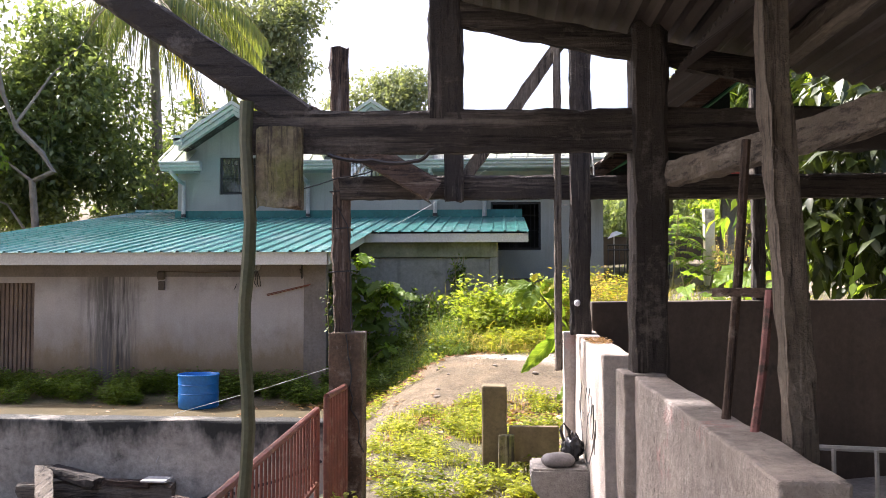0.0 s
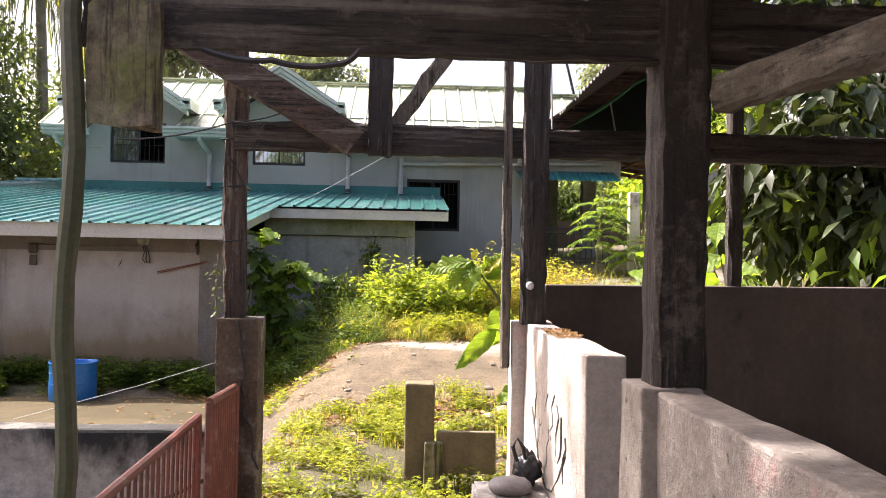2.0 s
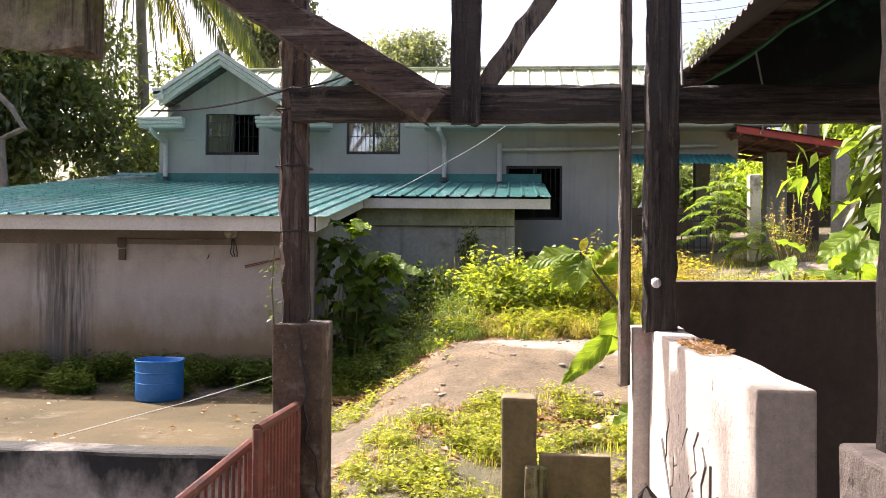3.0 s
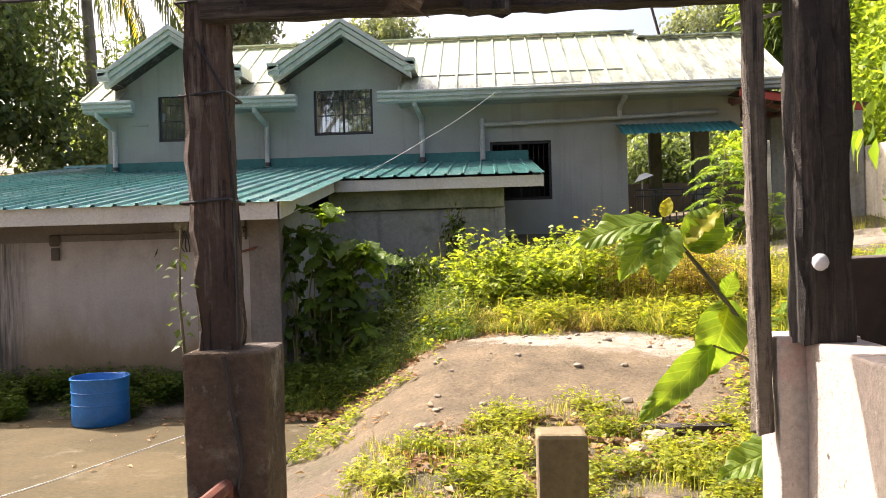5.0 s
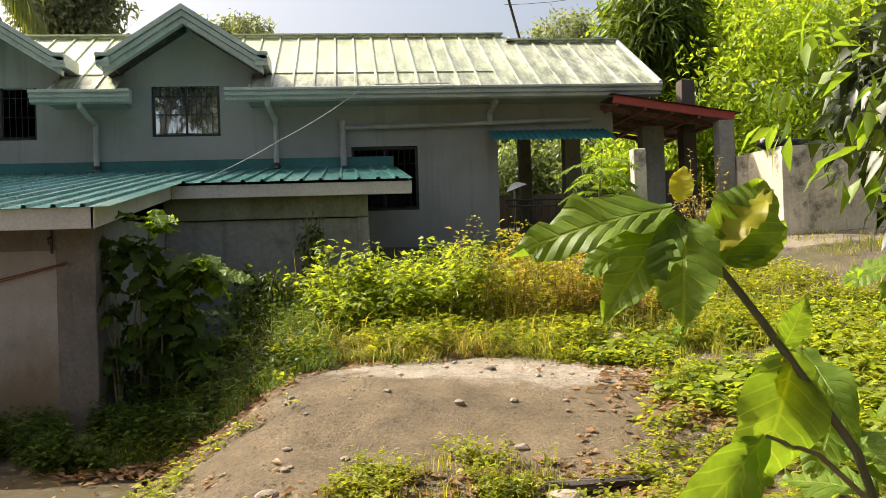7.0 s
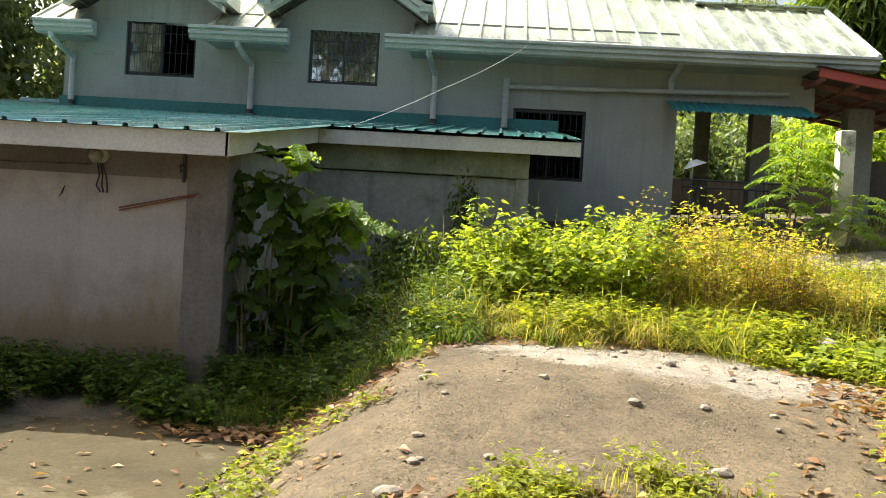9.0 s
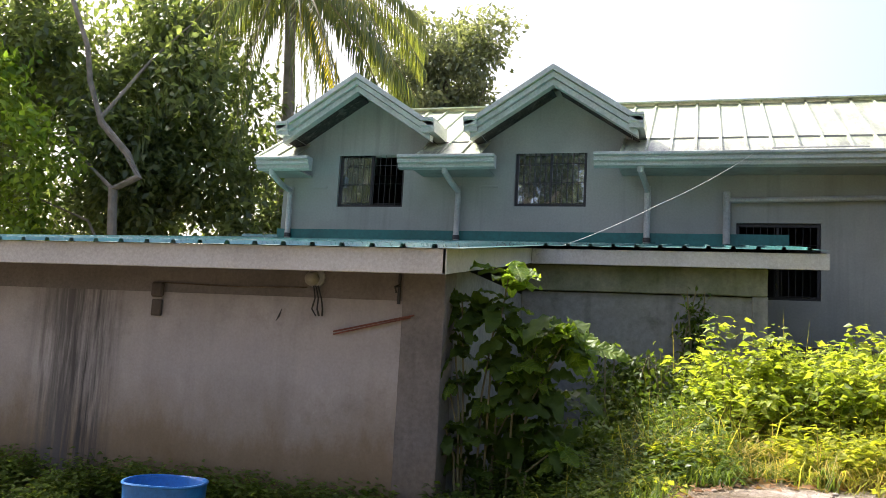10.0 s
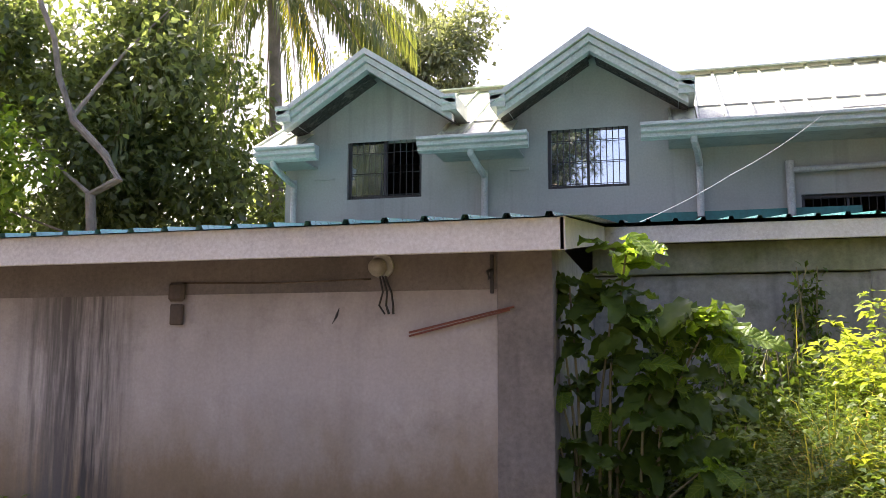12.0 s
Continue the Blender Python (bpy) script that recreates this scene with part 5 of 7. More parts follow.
tree("dracaena_tree", "dense dark strap-leaved tree behind the carport", (8.0, 27, 1.5), [(8.0, 27, 1.5), (8.0, 27, 4.5), (8.1, 27, 6.5)], 0.14,
     [[(8.0, 27, 5), (7.5, 27, 6.6)], [(8.0, 27, 5), (8.6, 27, 6.6)]],
     blobs_in(45, (8.1, 26.8, 7.2), (1.1, 0.7, 1.5), 22, 0.7), 34, 14, 0.12, 0.55, 0.07, LEAF_SHRUB, 45, 0.9)

tree("porch_tree", "leafy tree behind the side entrance", (4.6, 28.5, 1.8), [(4.6, 28.5, 1.6), (4.6, 28.5, 3.0), (4.7, 28.5, 4.2)], 0.1,
     [[(4.6, 28.5, 2.6), (3.6, 28.4, 3.6)], [(4.6, 28.5, 2.6), (5.8, 28.4, 3.8)]],
     blobs_in(46, (4.6, 28.3, 3.4), (2.4, 0.9, 1.5), 20, 0.7), 34, 12, 0.16, 0.2, 0.08, LEAF_MANGO, 46, 0.4)
# leafy trees behind the pens
for k, (cx, cy, cz, rx, ry, rz, sd) in enumerate(((5.2, 9.3, 2.6, 1.9, 1.3, 1.7, 51), (7.2, 9.0, 2.8, 1.8, 1.6, 2.0, 52), (5.6, 11.6, 3.4, 2.0, 1.4, 2.2, 53), (9.5, 12.5, 3.5, 2.0, 2.0, 2.6, 54))):
    tree("cacao_tree", "leafy tree with long drooping leaves behind the pens", (cx, cy, 0.2), [(cx, cy, 0), (cx + 0.1, cy, cz * 0.5), (cx, cy, cz)], 0.09,
         [[(cx, cy, cz * 0.4), (cx - 0.9, cy - 0.4, cz * 0.9)], [(cx, cy, cz * 0.4), (cx + 0.9, cy, cz * 0.95)]],
         blobs_in(sd, (cx, cy, cz), (rx, ry, rz), 24, 0.75), 40, 10, 0.14, 0.27, 0.10, LEAF_CACAO, sd, 0.9,
         (blobs_in(sd + 30, (cx - 0.6, cy - 0.9, cz * 0.7), (rx * 1.2, ry * 0.6, rz * 0.8), 7, 0.5), 4, LEAF_BRIGHT))


# ---- undergrowth ----
def scatter(r, n, x0, x1, y0, y1, keep=None):
    x, y = r.uniform(x0, x1, n), r.uniform(y0, y1, n)
    if keep is not None:
        m = np.array([keep(a, b) for a, b in zip(x, y)])
        x, y = x[m], y[m]
    z = np.array([ground_z(a, b) for a, b in zip(x, y)])
    return np.stack([x, y, z], 1)


def patchy(x, y, scale, level, seed=0.0):
    return noise.noise((x * scale + seed, y * scale, seed)) + 0.5 * noise.noise((x * scale * 2.3, y * scale * 2.3, seed + 5)) > level


def mound(x, y):
    """Bare trodden earth."""
    n = 0.5 * noise.noise((x * 1.3, y * 1.3, 2)) + 0.25 * noise.noise((x * 4, y * 4, 6)) + 0.5 * max(-0.6, noise.noise((x * 31, y * 31, 9))) - 0.1
    if ((x - 0.25) / 0.85) ** 2 + ((y - 9.65) / 0.65) ** 2 < 0.9 + n:
        return False
    return ((x - 0.6) / 1.95) ** 2 + ((y - 11.45) / 1.75) ** 2 < 0.95 + n or ((x + 0.75) / 0.85) ** 2 + ((y - 10.4) / 1.1) ** 2 < 0.9 + n


def open_ground(x, y):
    if y < 5.8 or (x < -1.05 and y < 6.0) or (x < -1.9 and y < 12.2):
        return False
    if x < WX + 0.05 and y > WY - 0.08 or (x < 0.1 and y > 16.5) or (x < 2.6 and y > 20.2) or (x > 0.56 and y < 6.1 + max(0, x - 0.79) * 0.39):
        return False
    return True


def blades(name, base, r, h, w, lean, material, label):
    n = len(base)
    a = r.uniform(0, 2 * math.pi, n)
    d = np.stack([np.cos(a), np.sin(a), np.zeros(n)], 1)
    s = np.stack([-np.sin(a), np.cos(a), np.zeros(n)], 1)
    tuft = np.array([0.25 + 0.9 * max(0.0, 0.5 + noise.noise((x * 1.6, y * 1.6, 3)) + 0.5 * noise.noise((x * 5, y * 5, 8))) for x, y, _ in base])
    hh = (h * tuft * (0.5 + 0.9 * r.random(n)))[:, None]
    le = (lean * r.random(n))[:, None]
    ww = (w * (0.6 + 0.8 * r.random(n)))[:, None]
    up = np.array([0, 0, 1.0])
    v = np.empty((n, 5, 3))
    v[:, 0], v[:, 1] = base - s * ww / 2, base + s * ww / 2
    m = base + up * hh * 0.55 + d * hh * le * 0.35
    v[:, 2], v[:, 3] = m - s * ww * 0.4, m + s * ww * 0.4
    v[:, 4] = base + up * hh * (1 - 0.35 * le) + d * hh * le
    f = np.array([[0, 1, 3], [0, 3, 2], [2, 3, 4]])
    idx = (np.arange(n)[:, None, None] * 5 + f[None]).reshape(-1, 3)
    return tagged(raw_mesh(name, v.reshape(-1, 3), idx, material), label, "grass", kind="stuff")


def weeds(name, r, base, stem, per, ll, lw, material, label, hang=0.1):
    """Low plants: leaves set round short upright stems."""
    n = len(base)
    hs = stem * (0.35 + 0.9 * r.random(n))
    p = np.repeat(base, per, 0)
    f = np.tile(np.linspace(0.25, 1.0, per), n) * np.repeat(hs, per)
    a = r.uniform(0, 2 * math.pi, n * per)
    p = p + np.stack([0.02 * np.cos(a), 0.02 * np.sin(a), f], 1) + r.normal(size=(n * per, 3)) * 0.012
    ax = np.stack([np.cos(a), np.sin(a), r.uniform(-0.2, 0.7, n * per) - hang], 1)
    nor = np.array([0, 0, 1.0]) + r.normal(size=(n * per, 3)) * 0.25
    k = 0.6 + 0.8 * r.random(n * per)
    ob = leaves(name, p, ax, nor, ll * k, lw * k, material)
    return tagged(ob, label, "weeds", kind="stuff")


r = rng(101)
weeds("weeds", r, scatter(r, 7000, -1.2, 1.6, 5.75, 10.4, lambda x, y: open_ground(x, y) and not mound(x, y) and patchy(x, y, 2.3, 0.08, 3)), 0.13, 7, 0.044, 0.027, LEAF_WEED, "low yellow-green weeds over the path's end")
r = rng(102)
weeds("weeds", r, scatter(r, 2600, -2.3, 3.4, 10.0, 13.2, lambda x, y: open_ground(x, y) and not mound(x, y) and patchy(x, y, 0.8, -0.05, 8)), 0.11, 6, 0.055, 0.038, LEAF_WEED, "patchy weeds round the dirt mound")
r = rng(103)
weeds("weeds", r, scatter(r, 5200, 1.7, 6.0, 7.5, 17.0, lambda x, y: open_ground(x, y) and not mound(x, y) and patchy(x, y, 0.8, -0.12, 12)), 0.17, 7, 0.066, 0.04, LEAF_WEED, "rank bright weeds on the sloping ground")
r = rng(104)
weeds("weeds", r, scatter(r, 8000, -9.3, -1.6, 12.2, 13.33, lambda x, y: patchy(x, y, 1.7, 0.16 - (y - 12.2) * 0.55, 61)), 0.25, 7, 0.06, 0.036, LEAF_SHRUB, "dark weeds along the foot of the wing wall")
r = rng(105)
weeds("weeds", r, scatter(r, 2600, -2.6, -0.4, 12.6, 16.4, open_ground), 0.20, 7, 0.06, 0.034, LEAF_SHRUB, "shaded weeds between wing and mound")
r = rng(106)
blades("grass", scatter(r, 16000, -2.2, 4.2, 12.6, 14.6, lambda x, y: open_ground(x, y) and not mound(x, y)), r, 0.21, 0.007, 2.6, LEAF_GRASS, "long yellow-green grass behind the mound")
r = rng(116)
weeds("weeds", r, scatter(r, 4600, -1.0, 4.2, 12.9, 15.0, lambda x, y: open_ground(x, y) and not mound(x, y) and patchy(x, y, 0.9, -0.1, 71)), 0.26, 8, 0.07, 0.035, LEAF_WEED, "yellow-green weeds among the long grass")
# grass in the dark shrub leaf colour, which paints the shade here
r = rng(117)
blades("grass", scatter(r, 17000, -2.6, 0.2, 12.2, 15.5, lambda x, y: open_ground(x, y) and (not mound(x, y) or x < -0.45 and y > 12.5)), r, 0.20, 0.007, 2.4, LEAF_SHRUB, "grass below the corner shrub, shade painted into its colour")
r = rng(107)
blades("grass", scatter(r, 9500, -1.2, 3.2, 12.9, 14.8, lambda x, y: open_ground(x, y) and patchy(x, y, 1.1, 0.05, 9)), r, 0.34, 0.006, 2.2, LEAF_DRYGRASS, "dry straw-coloured grass tufts")
r = rng(118)
blades("grass", scatter(r, 1500, -1.8, 4.4, 12.9, 16.4, lambda x, y: open_ground(x, y) and not mound(x, y)), r, 0.62, 0.009, 1.2, LEAF_GRASS, "tall stray grass stalks")
r = rng(119)
blades("grass", scatter(r, 4200, -1.0, 3.6, 13.0, 14.8, lambda x, y: open_ground(x, y) and patchy(x, y, 1.4, 0.1, 19)), r, 0.32, 0.010, 2.6, LEAF_DRYGRASS, "flattened dry straw at the mound's rim")
r = rng(108)
blades("grass", scatter(r, 15000, 1.9, 9.0, 8.0, 20.0, lambda x, y: open_ground(x, y) and not mound(x, y) and patchy(x, y, 0.5, -0.2, 4)), r, 0.20, 0.010, 1.8, LEAF_GRASS, "rough grass on the rising ground")
r = rng(109)
blades("grass", scatter(r, 7000, -1.2, 1.6, 5.8, 10.6, lambda x, y: open_ground(x, y) and not mound(x, y) and patchy(x, y, 0.9, 0.0, 6)), r, 0.12, 0.007, 0.9, LEAF_GRASS, "thin grass among the weeds")
r = rng(110)
base = scatter(r, 8000, -2.4, 2.8, 6.2, 13.4, lambda x, y: open_ground(x, y) and patchy(x, y, 0.8, 0.12, 20) and not ((x - 0.6) / 1.6) ** 2 + ((y - 11.5) / 1.3) ** 2 < 0.9)
a = r.uniform(0, 2 * math.pi, len(base))
tagged(leaves("leaf_litter", base + [0, 0, 0.012], np.stack([np.cos(a), np.sin(a), r.uniform(-0.1, 0.3, len(a))], 1), np.array([0, 0, 1.0]) + r.normal(size=(len(a), 3)) * 0.3, 0.085 * (0.5 + r.random(len(a))), 0.045, LEAF_DEAD), "dry brown fallen leaves on the ground", "leaf litter", kind="stuff")


def shrub(name, label, blobs, per_blob, per_clump, spread, ll, lw, material, seed, stems, hang=0.3, extra=None, category="shrub"):
    base = stems[0][0]
    t = thing(name, label, category, base)
    for k, st in enumerate(stems):
        part("stem", limb(st, 0.018, 0.006, seed + k, 6), TWIG, t)
    crown("foliage", seed, blobs, per_blob, per_clump, spread, ll, lw, material, t, hang=hang, shell=0.3)
    if extra:
        crown("bright_leaves", seed + 9, extra[0], extra[1], per_clump, spread, ll, lw, extra[2], t, "sunlit bright leaves", hang=hang, shell=0.3)
    return t


def stems_for(seed, x0, x1, y0, y1, top, n):
    rnd = random.Random(seed)
    out = []
    for _ in range(n):
        x, y = rnd.uniform(x0, x1), rnd.uniform(y0, y1)
        z = ground_z(x, y)
        out.append([(x, y, z - 0.03), (x + rnd.gauss(0, 0.05), y, (z + top) / 2), (x + rnd.gauss(0, 0.12), y + rnd.gauss(0, 0.06), top)])
    return out


def thicket(label, seed, n, x0, x1, y0, y1, top, per, ll, lw, leafy, second=None, twigs=TWIG):
    """A stand of weedy stems; top(x) gives the height that its crown reaches."""
    r = rng(seed)
    base = scatter(r, n, x0, x1, y0, y1)
    t = thing("bush", label, "bush", tuple(base[0]))
    tall = np.array([max(0.25, (top(x) - z) * (0.80 + 0.6 * noise.noise((x * 2.3, y * 2.3, seed)))) for x, y, z in base]) * (0.5 + 0.6 * r.random(n))
    lean = r.normal(size=(n, 2)) * 0.16
    tip = base + np.stack([lean[:, 0], lean[:, 1], tall], 1)
    a = r.uniform(0, 2 * math.pi, n)
    side = np.stack([np.cos(a), np.sin(a), np.zeros(n)], 1) * 0.006
    mid = (base + tip) / 2 - np.stack([lean[:, 0], lean[:, 1], np.zeros(n)], 1) * 0.2
    v = np.stack([base - side, base + side, mid - side * 0.7, mid + side * 0.7, tip], 1)
    f = np.array([[0, 1, 3], [0, 3, 2], [2, 3, 4]])
    raw_mesh("stem", v.reshape(-1, 3), (np.arange(n)[:, None, None] * 5 + f[None]).reshape(-1, 3), twigs, t)
    for q, mt in enumerate((leafy, second) if second else (leafy,)):
        pick = np.arange(n) % (2 if second else 1) == q
        m = int(pick.sum()) * per
        g = 1 - 0.8 * r.random(m) ** 1.6
        b, e, c = (np.repeat(w[pick], per, 0) for w in (base, tip, mid))
        p = b * ((1 - g) ** 2)[:, None] + c * (2 * g * (1 - g))[:, None] + e * (g * g)[:, None]
        a = r.uniform(0, 2 * math.pi, m)
        out = (0.03 + 0.16 * r.random(m) * (1.1 - g))[:, None]
        d = np.stack([np.cos(a), np.sin(a), r.uniform(-0.35, 0.5, m)], 1)
        k = 0.6 + 0.8 * r.random(m)
        leaves("foliage", p + d * out, d - [0, 0, 0.15], np.array([0, 0, 1.0]) + r.normal(size=(m, 3)) * 0.35, ll * k, lw * k, mt, t)
    return t


thicket("bright yellow-green leafy bush in sun", 61, 300, -0.55, 1.25, 14.1, 15.7, lambda x: 1.50 + 0.10 * x, 32, 0.082, 0.054, LEAF_LIME)
thicket("rusty yellow drying bush with bare twigs", 62, 330, 1.15, 2.75, 14.0, 15.8, lambda x: 1.78 - 0.18 * max(0, x - 1.6), 22, 0.065, 0.032, LEAF_RUSTY, LEAF_WEED, DRYTWIG)
thicket("brown dried-out tangle of twigs beside the bush", 63, 220, 2.2, 3.25, 13.9, 15.2, lambda x: 1.45 - 0.30 * max(0, x - 2.4), 16, 0.05, 0.02, LEAF_RUSTY, None, DRYTWIG)
r = rng(120)
weeds("weeds", r, scatter(r, 2600, 1.9, 5.6, 9.2, 14.6, lambda x, y: open_ground(x, y) and not mound(x, y) and patchy(x, y, 1.1, -0.1, 33)), 0.13, 6, 0.105, 0.075, LEAF_LIME, "low broad-leaved creepers beside the mound")
r = rng(121)
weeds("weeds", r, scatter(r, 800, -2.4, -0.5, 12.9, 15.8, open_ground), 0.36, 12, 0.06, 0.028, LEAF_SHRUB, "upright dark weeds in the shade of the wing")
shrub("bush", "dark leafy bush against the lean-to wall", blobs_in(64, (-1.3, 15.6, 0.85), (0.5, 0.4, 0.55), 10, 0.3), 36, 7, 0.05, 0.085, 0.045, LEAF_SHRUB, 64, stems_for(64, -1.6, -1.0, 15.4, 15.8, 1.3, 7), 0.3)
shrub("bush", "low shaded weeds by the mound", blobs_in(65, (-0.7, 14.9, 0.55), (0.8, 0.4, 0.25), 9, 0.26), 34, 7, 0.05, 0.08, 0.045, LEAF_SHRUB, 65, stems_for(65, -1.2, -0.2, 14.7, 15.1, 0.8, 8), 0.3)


# ---- large-leaved plants ----
def leaf_mesh(name, material, seed, wave=0.085, droop=0.22, slim=1.0):
    """One broad leaf of unit length along +y with a folded midrib, wavy edge and drooping tip."""
    rnd = random.Random(seed)
    bm = bmesh.new()
    rows = []
    n = 14
    for i in range(n + 1):
        f = i / n
        w = (1 + 0.10 * rnd.uniform(-1, 1)) * 0.5 * math.sin(math.pi * min(1, f * 0.97 + 0.02) ** 0.85) ** 0.75 * slim
        row = []
        for j in (-1, -0.5, 0, 0.5, 1):
            z = 0.10 * abs(j) * w - droop * f * f + (wave * rnd.uniform(-1, 1) * abs(j) if 0 < i < n else 0)
            row.append(bm.verts.new((j * w * 0.62, f, z)))
        rows.append(row)
    for a, b in zip(rows, rows[1:]):
        for j in range(4):
            bm.faces.new((a[j], a[j + 1], b[j + 1], b[j]))
    me = bpy.data.meshes.new(name)
    bm.to_mesh(me)
    bm.free()
    me.materials.append(material)
    me.shade_smooth()
    return me


BIG = {k: [leaf_mesh("leaf", m, 200 + 10 * q + i) for i in range(4)] for q, (k, m) in enumerate((("green", LEAF_BIG), ("dark", LEAF_SHRUB), ("yellow", LEAF_YELLOW)))}


def put_leaf(parent, kind, at, way, length, width, seed, roll=0.0, facing=(0, 0, 1)):
    way = Vector(way).normalized()
    side = way.cross(Vector(facing)).normalized()
    up = side.cross(way)
    rot = Matrix((side, way, up)).transposed().to_4x4()
    ob = new("leaf", BIG[kind][seed % 4])
    ob.parent = parent
    ob.matrix_basis = Matrix.Translation(Vector(at) - parent.location) @ rot @ Matrix.Rotation(roll, 4, "Y") @ Matrix.Diagonal((width / 0.62, length, length, 1))
    return ob


teak = thing("teak_sapling", "leaning sapling with very large light green leaves", "sapling", (1.0, 6.12, 0))
stem = [(1.02, 6.23, -0.05), (0.90, 6.16, 0.55), (0.70, 6.12, 1.08), (0.52, 6.11, 1.33), (0.36, 6.11, 1.54)]
part("stem", limb(stem, 0.012, 0.006, 3, 8), BAMBOO, teak)
for k, (kind, at, way, L, W) in enumerate((
        ("green", (0.36, 6.11, 1.54), (-1, 0.0, -0.12), 0.31, 0.13), ("green", (0.37, 6.11, 1.53), (-0.7, -0.3, -0.65), 0.25, 0.13), ("green", (0.37, 6.12, 1.53), (-0.8, 0.4, -0.45), 0.22, 0.12),
        ("green", (0.38, 6.11, 1.52), (-0.2, -0.5, -0.55), 0.22, 0.15), ("green", (0.45, 6.11, 1.44), (0.55, 0.1, 0.8), 0.20, 0.15), ("yellow", (0.44, 6.11, 1.46), (0.75, 0.1, 0.85), 0.18, 0.08),
        ("green", (0.45, 6.11, 1.44), (1, 0.25, 0.42), 0.20, 0.10), ("yellow", (0.37, 6.11, 1.55), (0.3, 0.2, 0.9), 0.08, 0.05), ("green", (0.58, 6.11, 1.27), (-0.28, -0.1, -0.95), 0.27, 0.19),
        ("green", (0.56, 6.11, 1.28), (0.15, -0.2, 0.4), 0.10, 0.07), ("green", (0.52, 6.11, 1.12), (-0.75, -0.1, -0.75), 0.36, 0.13), ("green", (0.80, 6.13, 0.8), (-0.8, 0.0, -0.3), 0.30, 0.16),
        ("green", (0.86, 6.13, 0.65), (-0.6, -0.1, -0.7), 0.34, 0.18), ("green", (0.88, 6.13, 0.6), (-0.2, 0.5, -0.5), 0.30, 0.17), ("yellow", (0.56, 6.11, 1.26), (0.2, 0.1, -1), 0.12, 0.07))):
    put_leaf(teak, kind, at, way, L * 0.97, W * 0.88, k, 0.35 * math.sin(k * 2.3), (0.1, -0.75, 0.66))
part("petiole", limb([(0.76, 6.12, 0.95), (0.62, 6.11, 1.08), (0.52, 6.11, 1.12)], 0.006, 0.004, 5, 6), TWIG, teak)


def broadleaf(label, base, height, n, kind, seed, size=0.26, spread=0.25, name="broadleaf_plant"):
    p = thing(name, label, "plant", base)
    rnd = random.Random(seed)
    for q in range(max(1, n // 9)):
        b = Vector(base) + Vector((rnd.gauss(0, spread * 0.35), rnd.gauss(0, spread * 0.25), -0.05))
        h = height * rnd.uniform(0.7, 1.05)
        lean = Vector((rnd.gauss(0, spread * 0.6), rnd.gauss(0, spread * 0.4), 0))
        pts = [tuple(b + lean * f * f + Vector((0, 0, h * f))) for f in (0, 0.35, 0.7, 1.0)]
        part("stem", limb(pts, 0.013, 0.006, seed + q, 6), TWIG, p)
        for i in range(9):
            f = 0.3 + 0.7 * (i + 1) / 9
            at = b + lean * f * f + Vector((0, 0, h * f))
            a = rnd.uniform(0, 6.283)
            put_leaf(p, kind if rnd.random() < 0.85 else "green", at, (math.cos(a), math.sin(a), rnd.uniform(-0.75, 0.35)), size * rnd.uniform(0.7, 1.2), size * rnd.uniform(0.4, 0.6), seed + i, rnd.uniform(-0.4, 0.4), (0, -0.35, 0.9))
    return p


for k, (x, y, h) in enumerate(((1.65, 7.2, 1.7), (2.1, 7.7, 1.8), (2.7, 7.4, 1.75), (3.4, 7.9, 1.85), (2.6, 8.4, 1.8))):
    broadleaf("light green large-leaved plant behind the pens", (x, y, ground_z(x, y)), h, 18, "green", 300 + 7 * k, 0.34, 0.4)
for k, (x, y, h) in enumerate(((0.66, 6.55, 0.28), (3.3, 11.6, 0.4), (3.0, 12.8, 0.35), (3.8, 13.0, 0.4), (2.9, 10.4, 0.4))):
    broadleaf("low light green large-leaved seedling", (x, y, ground_z(x, y)), h, 9, "green", 360 + 7 * k, 0.2, 0.12)
corner = thing("corner_shrub", "tall leggy broad-leaved shrub at the wing's corner", "shrub", (-2.3, 13.85, ground_z(-2.3, 13.85)))
rnd = random.Random(401)
